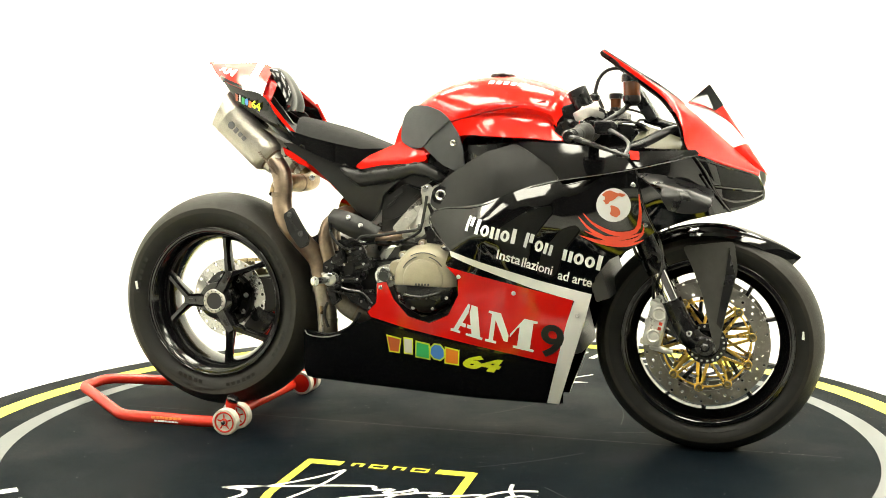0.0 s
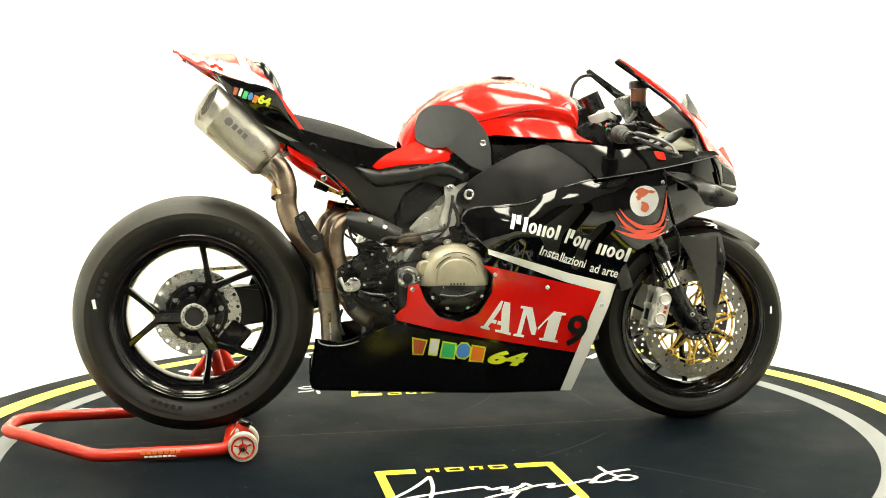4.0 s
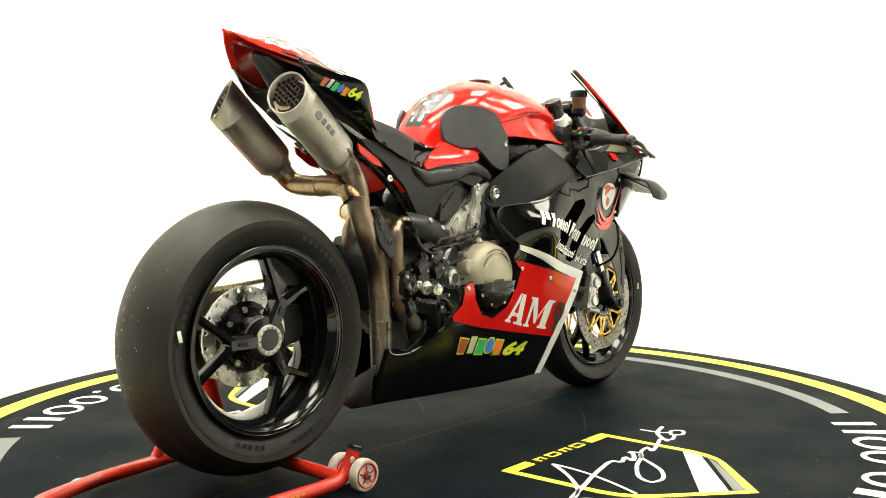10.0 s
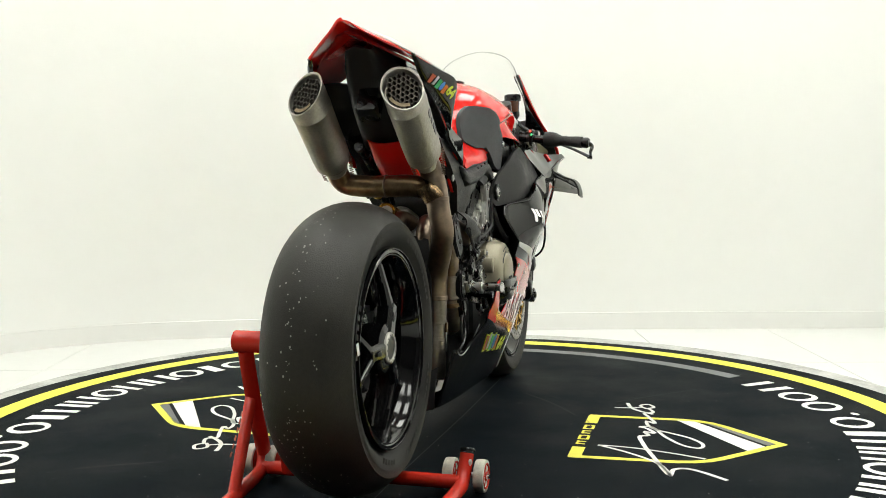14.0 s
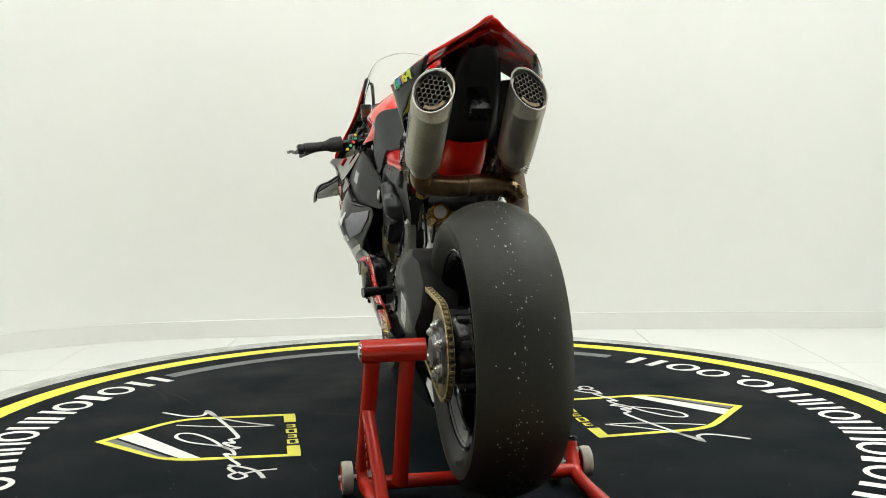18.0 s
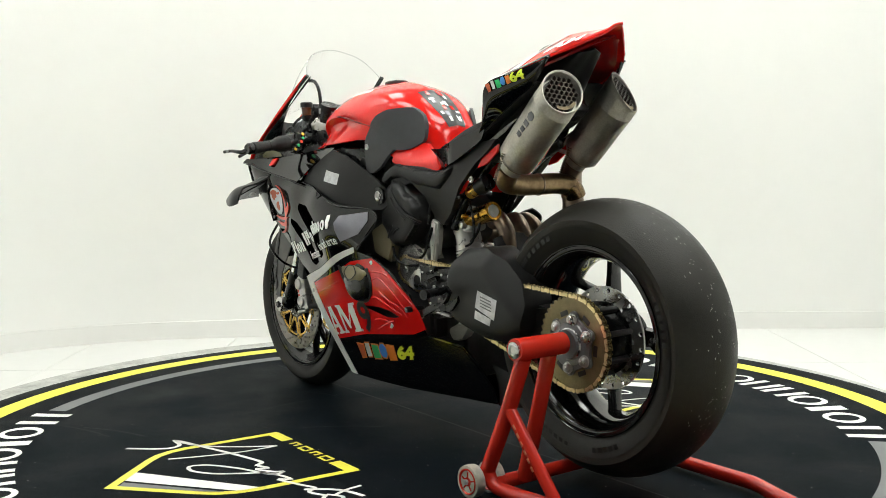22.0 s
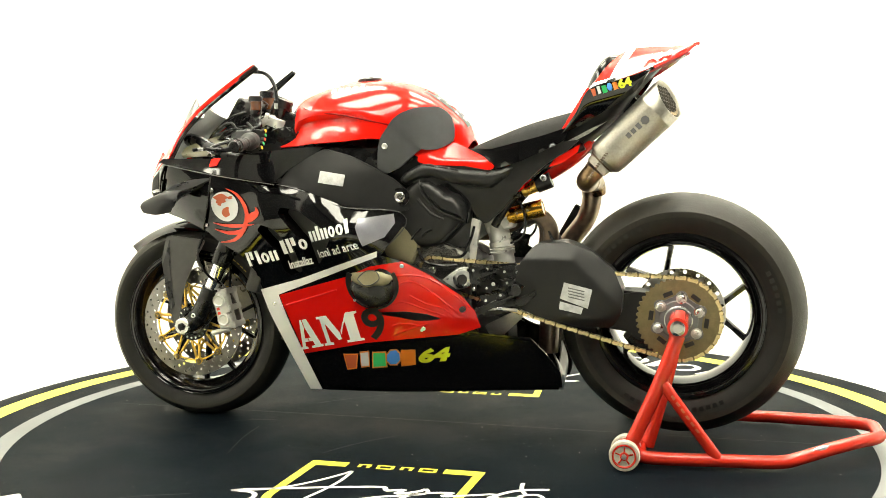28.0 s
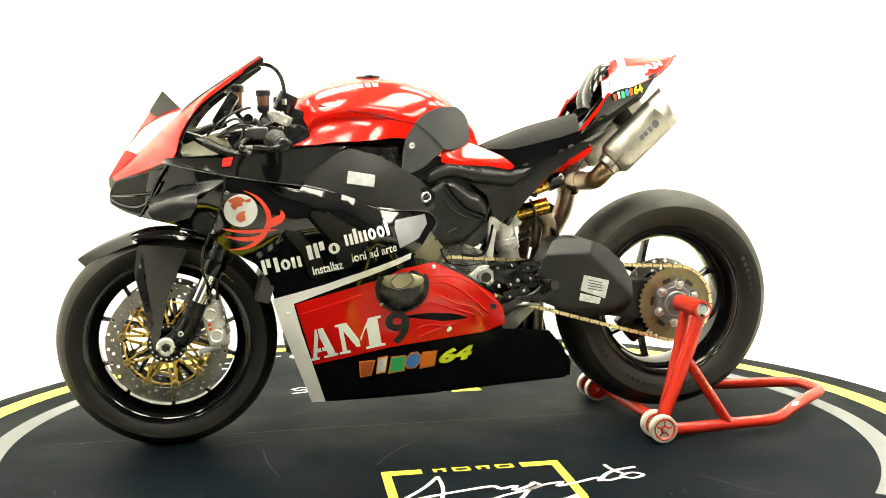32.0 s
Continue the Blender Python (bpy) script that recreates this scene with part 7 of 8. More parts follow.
belly = P("belly_pan", skin([((-0.371, 0, 0.126), (-0.129, 0, 0.111), (0.123, 0, 0.096), (0.377, 0, 0.092)), ((-0.364, 0.07, 0.14), (-0.128, 0.075, 0.127), (0.117, 0.075, 0.112), (0.365, 0.07, 0.107)), ((-0.371, 0.088, 0.147), (-0.128, 0.09, 0.133), (0.116, 0.088, 0.117), (0.364, 0.08, 0.111))], 20, 8, True, 0.004), BLACK, "gloss black belly pan floor")
part("pan_rear", skin([((-0.361, 0, 0.203), (-0.375, 0, 0.153), (-0.369, 0, 0.122)), ((-0.356, 0.09, 0.252), (-0.374, 0.085, 0.194), (-0.368, 0.08, 0.142))], 8, 8, True, 0.004), BLACKENED, belly, "dark inside edge of the pan")

# left side: cam cover, clutch of small castings, generator cover
CAM = rounded(((0.054, 0.714), (0.018, 0.740), (-0.014, 0.740), (-0.048, 0.721), (-0.067, 0.704), (-0.092, 0.697), (-0.116, 0.666), (-0.120, 0.634), (-0.104, 0.608), (-0.063, 0.566), (-0.039, 0.554), (0.014, 0.547), (0.042, 0.560), (0.059, 0.587), (0.078, 0.6), (0.078, 0.66)), 0.008)
cam_y = pillow(CAM, lambda x, z: 0.136, 0.021, 0.028)
camc = P("cam_cover", sheet(CAM, cam_y, 0.06, 1, 0.007), MATTE, "matte black cam cover with a stepped face")
LOBE = rounded(((0.012, 0.733), (-0.001, 0.711), (-0.015, 0.692), (-0.053, 0.654), (-0.100, 0.637), (-0.113, 0.628), (-0.113, 0.664), (-0.090, 0.692), (-0.064, 0.699), (-0.045, 0.716), (-0.014, 0.735)), 0.006)
part("cover_lobe", sheet(LOBE, pillow(LOBE, lambda x, z: cam_y(x, z) - 0.002, 0.015, 0.012), 0.012, 1, 0.006), MATTE, camc, "raised upper face")
for pts, r in ((((0.012, 0.736), (0.003, 0.709), (-0.012, 0.687), (-0.051, 0.649), (-0.099, 0.631), (-0.113, 0.621)), 0.0042), (((0.013, 0.687), (-0.022, 0.648), (-0.058, 0.630)), 0.0036), (((0.036, 0.572), (0.021, 0.590), (0.005, 0.606)), 0.0034), (((0.005, 0.583), (-0.009, 0.595), (-0.025, 0.602)), 0.003)):
    part("cover_rib", tube([(x, cam_y(x, z) + 0.0005, z) for x, z in pts], r, 30, 8), MATTE, camc)
for k in range(5):
    x, z = -0.058 - 0.010 * k, 0.572 + 0.0095 * k
    part("cover_fin", block((0.005, 0.02, 0.016), Matrix.Translation((x, 0.15, z)) @ pose(0, 0, 0, 0, -40, 0), 0.0015), MATTE, camc)
cast = P("left_casting", plate(rounded(((0.051, 0.554), (-0.045, 0.558), (-0.106, 0.537), (-0.125, 0.497), (-0.092, 0.448), (-0.012, 0.441), (0.043, 0.497)), 0.01), 0.06, 0.07, 0.008, 1), ALLOY, "rough alloy sprocket casting")
part("left_head", plate(rounded(((0.128, 0.588), (0.057, 0.619), (0.01, 0.556), (0.034, 0.5), (0.113, 0.524)), 0.008), 0.06, 0.095, 0.006, 1), COVER_DARK, cast)
(gx, gz), = ((0.138, 0.449),)
GEN = Vector((gx, 0, gz))
gen = P("generator_cover", turned([(0.15, 0.070), (0.195, 0.069), (0.207, 0.064), (0.214, 0.054), (0.216, 0.03), (0.216, 0.001)], GEN, (0, 1, 0), 48), SATIN, "black guarded generator cover with a pale bronze cap")
GCAP = rounded(((0.207, 0.488), (0.196, 0.497), (0.165, 0.501), (0.132, 0.499), (0.103, 0.492), (0.078, 0.480), (0.073, 0.464), (0.080, 0.448), (0.104, 0.438), (0.123, 0.440), (0.152, 0.433), (0.176, 0.441), (0.199, 0.453), (0.209, 0.471)), 0.005)
part("bronze_cap", sheet(GCAP, pillow(GCAP, lambda x, z: 0.196, 0.026, 0.022), 0.02, 1, 0.007), COVER_DARK, gen, "olive bronze upper cap")
GAP = [(GEN.x + 0.076 * math.cos(a), GEN.z + 0.0745 * math.sin(a)) for a in np.linspace(math.radians(150), math.radians(390), 30)]
# no opening is cut: a black strip paints the gap's shade
part("gap_shade", sheet(GAP + [(GEN.x + 0.060 * math.cos(a), GEN.z + 0.060 * math.sin(a)) for a in np.linspace(math.radians(390), math.radians(150), 24)], lambda x, z: fairing_y(x, z) + 0.0045, 0.003, 1, 0.02), INK["black"], gen, "black strip painted as shade in the gap round the cover")
rhomb = rounded([(0.176, 0.467), (0.150, 0.490), (0.118, 0.490), (0.108, 0.468), (0.135, 0.449), (0.158, 0.448)], 0.008)
part("cover_emblem", plate(rhomb, 0.2205, 0.003, 0.001, 1), COVER_DARK, gen)
part("emblem_edge", tube([(x, 0.2235, z) for x, z in rhomb + rhomb[:1]], 0.0016, 60, 6), ENGINE, gen)
for x, z in ((0.05, 0.503), (0.194, 0.402), (0.174, 0.427), (0.004, 0.318), (0.126, 0.463)):
    part("guard_bolt", bolt((x, fairing_y(x, z) + 0.003, z), (0, 1, 0), 0.0045, 0.003), STEEL, gen)
for pts in (((0.079, 0.475), (-0.008, 0.474), (-0.055, 0.455), (-0.14, 0.388)), ((0.069, 0.444), (0.032, 0.460), (-0.023, 0.437), (-0.108, 0.367)), ((0.032, 0.420), (-0.015, 0.397), (-0.069, 0.382), (-0.093, 0.357)), ((0.09, 0.391), (0.057, 0.400), (-0.006, 0.382), (-0.069, 0.363)),
            ((0.409, 0.380), (0.313, 0.410), (0.245, 0.432)), ((0.085, 0.300), (0.034, 0.322), (-0.014, 0.338)), ((0.09, 0.328), (0.050, 0.336), (-0.006, 0.326))):
    part("panel_fold", tube([(x, fairing_y(x, z) - 0.0002, z) for x, z in catmull([(x, z) for x, z in pts], 10)], 0.0032, 30, 8), RED_FILM, sides[1], "creased fold in the red film")

# swingarm, on the left only
loop = [(-0.262, 0.488), (-0.283, 0.524), (-0.313, 0.562), (-0.395, 0.569), (-0.469, 0.543), (-0.526, 0.493), (-0.552, 0.435), (-0.548, 0.38), (-0.522, 0.337), (-0.412, 0.34), (-0.313, 0.37), (-0.264, 0.392)]
ring = rounded(loop, 0.012)
mid = np.mean(np.array(loop), axis=0)
def arm_y(x, z):
    """The swingarm's outer face: a flat side, an upper facet and rounded lower and rear edges."""
    up = max(0, z - 0.522, -0.69 * (x + 0.41) + 0.72 * (z - 0.525))
    edge = min(1.2, math.hypot((x - mid[0]) / 0.155, (z - mid[1]) / 0.115))
    return 0.171 - 0.62 * up - 0.3 * max(0, 0.365 - z) - 0.005 * edge ** 8


sw = P("swingarm", sheet(ring, arm_y, 0.09, 1, 0.010), MATTE, "massive matte black single-sided swingarm")
part("swing_front", plate(rounded(((-0.077, 0.481), (-0.141, 0.504), (-0.268, 0.496), (-0.276, 0.375), (-0.172, 0.351), (-0.092, 0.4)), 0.012), -0.11, 0.22, 0.014, 1), MATTE, sw)
part("swing_rear", plate(rounded(((-0.492, 0.437), (-0.604, 0.431), (-0.683, 0.425), (-0.739, 0.387), (-0.748, 0.322), (-0.685, 0.298), (-0.589, 0.318), (-0.493, 0.328)), 0.014), 0.02, 0.09, 0.016, 1), MATTE, sw)
part("hub_carrier", turned([(0.0, 0.075), (0.03, 0.08), (0.095, 0.08), (0.11, 0.07), (0.112, 0.05)], REAR, (0, 1, 0), 40), SATIN, sw)
for k in range(8):
    a = math.radians(45 * k + 10)
    part("hub_bolt", bolt((REAR.x + 0.07 * math.cos(a), 0.0, REAR.z + 0.07 * math.sin(a)), (0, -1, 0), 0.008, 0.006), STEEL, sw)
    part("hub_rib", block((0.02, 0.08, 0.014), Matrix.Translation((REAR.x + 0.08 * math.cos(a + 0.3), 0.055, REAR.z + 0.08 * math.sin(a + 0.3))) @ pose(0, 0, 0, 0, -math.degrees(a + 0.3), 0), 0.004), BLACKENED, sw)
for pts, m in ((((-0.396, 0.462), (-0.472, 0.444), (-0.46, 0.392), (-0.385, 0.418)), LABEL), (((-0.385, 0.41), (-0.448, 0.394), (-0.442, 0.376), (-0.382, 0.389)), LABEL)):
    part("label_film", plate(list(pts), 0.1705, 0.0015, 0, 1), m, sw, "silver printed label")
for i in range(4):
    x, z = (((-0.399, 0.445),))[0]
    part("label_bar", block((0.045, 0.0006, 0.003), Matrix.Translation((x - 0.03, 0.1724, z - 0.002 - i * 0.008)) @ pose(0, 0, 0, 0, -12, 0), 0), INK["grey"], sw)
P("chain_guard", plate(rounded(((-0.14, 0.501), (-0.259, 0.508), (-0.275, 0.489), (-0.252, 0.471), (-0.148, 0.478)), 0.006), 0.128, 0.012, 0.003, 1), SATIN, "black chain guard")
P("tyre_hugger", skin([[(-0.33, 0, 0.60), (-0.36, 0, 0.52), (-0.355, 0, 0.40)], [(-0.345, 0.07, 0.585), (-0.37, 0.08, 0.51), (-0.365, 0.08, 0.40)]], 12, 8, True, 0.006), MATTE, "black splash guard before the rear tyre")

# chain of single links round both sprockets
FS = Vector(((((-0.017, 0.483),))[0][0], 0.124, (((-0.017, 0.483),))[0][1]))
part("front_sprocket", turned([(-0.003, 0.008), (-0.003, 0.036), (0.003, 0.036), (0.003, 0.008)], FS, (0, 1, 0), 30, True), STEEL, cast)
for k in range(6):
    a = math.radians(60 * k)
    # dark disc on the steel, painting the shade of a drilled hole
    part("hole_shade", turned([(0.0, 0.0045), (0.0036, 0.0045), (0.0036, 0.0005)], FS + Vector((0.022 * math.cos(a), 0, 0.022 * math.sin(a))), (0, 1, 0), 10), ENGINE, cast)
part("sprocket_nut", turned([(0, 0.011), (0.01, 0.011), (0.012, 0.008), (0.012, 0.001)], FS, (0, 1, 0), 6), STEEL, cast)


def chain_path(c0, r0, c1, r1, pitch):
    """Points a pitch apart round two sprockets, the lower run sagging a little."""
    d = math.atan2(c1.z - c0.z, c1.x - c0.x)
    L = math.hypot(c1.x - c0.x, c1.z - c0.z)
    k = math.acos((r0 - r1) / L)
    pts = []
    for a in np.linspace(d + k, d - k + 2 * math.pi, 40):
        pts.append((c0.x + r0 * math.cos(a), c0.z + r0 * math.sin(a)))
    for t in np.linspace(0, 1, 20)[1:-1]:
        a, b = np.array(pts[39]), np.array((c1.x + r1 * math.cos(d - k), c1.z + r1 * math.sin(d - k)))
        p = a + (b - a) * t
        pts.append((p[0], p[1] - (0.012 * math.sin(math.pi * t) if p[1] < c1.z else 0.004 * math.sin(math.pi * t))))
    for a in np.linspace(d - k, d + k, 60):
        pts.append((c1.x + r1 * math.cos(a), c1.z + r1 * math.sin(a)))
    p0, p1 = np.array(pts[-1]), np.array(pts[0])
    for t in np.linspace(0, 1, 20)[1:]:
        p = p0 + (p1 - p0) * t
        pts.append((p[0], p[1] - 0.004 * math.sin(math.pi * t)))
    A = np.array(pts)
    S = np.concatenate([[0], np.cumsum(np.linalg.norm(np.diff(A, axis=0), axis=1))])
    n = int(S[-1] / pitch)
    u = np.linspace(0, S[-1], n, endpoint=False)
    return np.stack([np.interp(u, S, A[:, 0]), np.interp(u, S, A[:, 1])], 1)


def link_mesh(w, pitch):
    bms = [turned([(-0.0045, 0.0045), (0.0045, 0.0045)], (k * pitch / 2, 0, 0), (0, 1, 0), 8) for k in (-1, 1)]
    for s in (-1, 1):
        pl = bmesh.new()
        out = [(math.cos(a) * 0.0066 + (pitch / 2 if math.cos(a) > 0 else -pitch / 2), math.sin(a) * 0.0066 * (0.5 if abs(math.cos(a)) < 0.3 else 1)) for a in np.linspace(0, 2 * math.pi, 12, endpoint=False)]
        lo, hi = [pl.verts.new((x, s * w, z)) for x, z in out], [pl.verts.new((x, s * (w + 0.0016), z)) for x, z in out]
        pl.faces.new(lo)
        pl.faces.new(hi[::-1])
        for i in range(12):
            pl.faces.new((lo[i], hi[i], hi[(i + 1) % 12], lo[(i + 1) % 12]))
        bms.append(pl)
    return join(*bms)


chain = P("drive_chain", rod((FS.x, 0.118, FS.z), (FS.x, 0.13, FS.z), 0.007, 10), STEEL, "gold drive chain")
pts = chain_path(FS, 0.037, Vector((REAR.x, 0, REAR.z)), 0.1115, 0.0159)
meshes = []
for w in (0.0045, 0.0062):
    ob = part("link", link_mesh(w, 0.0159), CHAIN if w > 0.005 else CHAIN_DARK, chain)
    meshes.append(ob)
for i in range(len(pts)):
    p, q = pts[i], pts[(i + 1) % len(pts)]
    ob = meshes[i] if i < 2 else new("link", meshes[i % 2].data)
    ob.parent = chain
    ob.matrix_basis = Matrix.Translation(((p[0] + q[0]) / 2, 0.124, (p[1] + q[1]) / 2)) @ Matrix.Rotation(-math.atan2(q[1] - p[1], q[0] - p[0]), 4, "Y")

# rear shock with its gold reservoir
(a, b, c), (d, e, f) = ((-0.221, 0.045, 0.637), (-0.319, 0.045, 0.648))
shock = P("rear_shock", rod((a - 0.05 + 0.09, 0.03, c - 0.03), (a + 0.012, 0.02, c - 0.12), 0.028, 20), STEEL, "silver rear shock with a gold reservoir")
part("reservoir", turned([(0, 0.0235), (0.004, 0.025), (0.098, 0.025), (0.104, 0.025), (0.104, 0.02), (0.101, 0.018), (0.101, 0.001)], (a, 0.052, c - 0.006), (d - a, 0, f - c + 0.014), 30), ORANGE_GOLD, shock, "orange gold anodised reservoir")
part("reservoir_cap", turned([(0.1005, 0.0175), (0.1025, 0.0175), (0.103, 0.015), (0.103, 0.001)], (a, 0.052, c - 0.006), (d - a, 0, f - c + 0.014), 24), SILVER, shock, "silver cap on the reservoir")
part("reservoir_head", turned([(-0.03, 0.024), (-0.026, 0.03), (0.0, 0.03), (0.003, 0.027)], (a, 0.045, c), (d - a, 0, f - c), 24), SILVER, shock)
for dz in (0.012, -0.016):
    part("adjuster", turned([(0, 0.011), (0.014, 0.011), (0.016, 0.008), (0.016, 0.001)], (a + 0.004, 0.068, c + dz - 0.006), (0.1, 1, 0), 18), GOLD if dz > 0 else STEEL, shock)
part("shock_top", block((0.085, 0.06, 0.062), Matrix.Translation((a + 0.026, 0.04, c - 0.018)) @ pose(0, 0, 0, 0, 16, 0), 0.014, 3), SILVER, shock)
part("shock_body", turned([(0, 0.026), (0.004, 0.031), (0.05, 0.031), (0.054, 0.034), (0.066, 0.034), (0.07, 0.03), (0.12, 0.03)], (a + 0.034, 0.045, c - 0.025), (-0.2, 0, -1), 28), SILVER, shock, "machined silver shock body")
for dz in (0.062, 0.07, 0.078):
    part("preload_ring", turned([(0, 0.031), (0.001, 0.036), (0.005, 0.036), (0.006, 0.031)], (a + 0.034 - 0.2 * dz, 0.045, c - 0.025 - dz), (-0.2, 0, -1), 28), SILVER, shock)
for i in range(4):
    part("lettering_bar", block((0.006, 0.001, 0.005), Matrix.Translation((a - 0.03 - i * 0.010, 0.0786, c + 0.004 + i * 0.003)) , 0.0003), INK["grey"], shock)
(a, b, c), (d, e, f) = ((-0.27, 0.09, 0.704), (-0.35, 0.09, 0.736))
servo = P("exhaust_servo", rod((a, .09, c), ((a + d) / 2, .09, (c + f) / 2), 0.017, 18), GOLD, "gold and black exhaust valve sensor")
part("servo_cap", rod(((a + d) / 2, .09, (c + f) / 2), (d, .09, f), 0.022, 18), SATIN, servo)
P("wire", tube(((-0.117, 0.12, 0.616), (-0.134, 0.12, 0.672), (-0.173, 0.12, 0.695), (-0.229, 0.12, 0.692), (-0.269, 0.12, 0.694)), 0.0045, 30, 8), SATIN, "black wire")
P("wire", tube(((-0.231, 0.06, 0.57), (-0.264, 0.06, 0.602), (-0.272, 0.06, 0.635)), 0.004, 20, 8), SATIN)
P("rear_strut", plate(((-0.13, 0.614), (-0.145, 0.622), (-0.151, 0.603), (-0.138, 0.529), (-0.127, 0.529)), 0.09, 0.02, 0.004, 1), ALLOY, "alloy shock mount")
for s in (-1, 1):
    P("subframe_tube", tube(((-0.187, 0.08, 0.605), (-0.218, 0.08, 0.654), (-0.281, 0.08, 0.727), (-0.344, 0.08, 0.78), (-0.439, 0.08, 0.828)), 0.012, 20, 12, s), SATIN)

# ---- exhaust ----
pipe = P("exhaust_pipe", tube(((-0.483, 0.108, 0.8), (-0.449, 0.112, 0.763), (-0.437, 0.12, 0.72), (-0.438, 0.126, 0.669), (-0.421, 0.13, 0.613), (-0.38, 0.112, 0.555), (-0.342, 0.09, 0.498), (-0.331, 0.083, 0.426)), 0.0285, 70, 24, -1), HOT,
         "heat-stained right exhaust pipe")
part("lower_pipe", tube(((-0.331, 0.083, 0.43), (-0.325, 0.078, 0.385), (-0.321, 0.074, 0.344), (-0.319, 0.072, 0.28), (-0.316, 0.07, 0.22)), 0.0292, 30, 24, -1), ALLOY_PIPE, pipe, "grey lower end of the pipe")
for (x, yy, z) in ((-0.4395, 0.123, 0.692), (-0.331, 0.083, 0.43), (-0.3225, 0.0755, 0.365), (-0.3195, 0.073, 0.32)):
    part("pipe_clamp", turned([(-0.006, 0.0292), (-0.005, 0.0306), (0.005, 0.0306), (0.006, 0.0292)], (x, -yy, z), (0.08, 0, 1), 28), HOT if z > 0.4 else ALLOY_PIPE, pipe)
part("pipe_tab", block((0.009, 0.006, 0.026), Matrix.Translation((-0.325, -0.107, 0.352)), 0.002), BRONZE, pipe)
part("pipe_spring", rod((-0.324, -0.106, 0.34), (-0.322, -0.102, 0.285), 0.0025, 8), STEEL, pipe)
cross = P("cross_pipe", tube([(-0.475, 0.125, 0.765), (-0.452, 0.115, 0.738), (-0.445, 0.07, 0.728), (-0.445, 0.0, 0.726), (-0.447, -0.06, 0.726), (-0.452, -0.105, 0.715), (-0.452, -0.122, 0.69)], 0.0275, 50, 24), BRONZE, "bronze cross pipe to the left silencer")
part("pipe_weld", turned([(-0.003, 0.0278), (0, 0.0292), (0.003, 0.0278)], (-0.445, 0.005, 0.726), (0, 1, 0), 28), HOT, cross)
hdr = P("header_pipe", tube(((-0.05, 0.09, 0.585), (-0.123, 0.12, 0.566), (-0.186, 0.125, 0.587), (-0.235, 0.112, 0.612), (-0.268, 0.106, 0.623), (-0.293, 0.115, 0.607), (-0.303, 0.12, 0.57), (-0.3, 0.118, 0.535), (-0.291, 0.114, 0.495), (-0.284, 0.112, 0.455)), 0.0205, 70, 20, -1), HOT,
        "curled header pipe")
part("header_sleeve", tube(((-0.289, 0.113, 0.487), (-0.282, 0.112, 0.447), (-0.278, 0.112, 0.425)), 0.0245, 12, 24, -1), ALLOY_PIPE, hdr, "grey slip joint")
part("header_clamp", turned([(-0.006, 0.024), (-0.005, 0.0275), (0.005, 0.0275), (0.006, 0.024)], (-0.2735, -0.111, 0.409), (-0.2, 0, 1), 26), BRONZE, hdr, "bronze clamp ring")
hdr2 = P("header_pipe", tube(((-0.278, 0.112, 0.425), (-0.268, 0.11, 0.396), (-0.25, 0.106, 0.368), (-0.22, 0.096, 0.345), (-0.175, 0.07, 0.327), (-0.1, 0.03, 0.312)), 0.0245, 40, 20, -1), ALLOY_PIPE, "olive grey lower header pipe")
part("pipe_weld", turned([(-0.002, 0.0247), (0, 0.0258), (0.002, 0.0247)], (-0.222, -0.0965, 0.346), (-0.85, -0.3, 0.5), 24), HOT, hdr2)
P("header_pipe", tube([(-0.26, 0.0, 0.62), (-0.30, 0.02, 0.635), (-0.335, 0.02, 0.60), (-0.33, 0.01, 0.53)], 0.022, 30, 18), HOT, "header pipe behind the shock")
P("header_pipe", tube([(-0.25, -0.05, 0.61), (-0.29, -0.05, 0.625), (-0.32, -0.05, 0.59), (-0.315, -0.05, 0.52)], 0.022, 30, 18), HOT)
sh = P("heat_shield", skin([((-0.27, 0.13, 0.653), (-0.2, 0.145, 0.637), (-0.122, 0.14, 0.599)), ((-0.278, 0.158, 0.628), (-0.203, 0.168, 0.606), (-0.129, 0.16, 0.577)), ((-0.276, 0.15, 0.603), (-0.209, 0.155, 0.571), (-0.142, 0.15, 0.554))], 12, 8, False, 0.004, -1), MATTE, "black pierced heat shield")
for x, yy, z in ((-0.212, 0.165, 0.628), (-0.172, 0.172, 0.606)):
    part("shield_bolt", bolt((x, -yy, z), (0, -1, 0.4), 0.007, 0.004), STEEL, sh)
sh2 = P("heat_shield", plate(rounded(((-0.423, 0.632), (-0.388, 0.657), (-0.337, 0.568), (-0.34, 0.546), (-0.367, 0.534), (-0.401, 0.581)), 0.008), 0.15, 0.01, 0.004, -1), MATTE, "black slotted heat shield on the pipe")
for x, z in ((-0.397, 0.634), (-0.363, 0.58)):
    part("shield_bolt", bolt((x, -0.16, z), (0, -1, 0), 0.008, 0.004), BLACKENED, sh2)
for x, z in ((-0.393, 0.616), (-0.3805, 0.5965), (-0.368, 0.577)):
    part("shield_slot", block((0.007, 0.002, 0.015), Matrix.Translation((x, -0.1605, z)) @ pose(0, 0, 0, 0, -32, 0), 0.002), INK["black"], sh2)


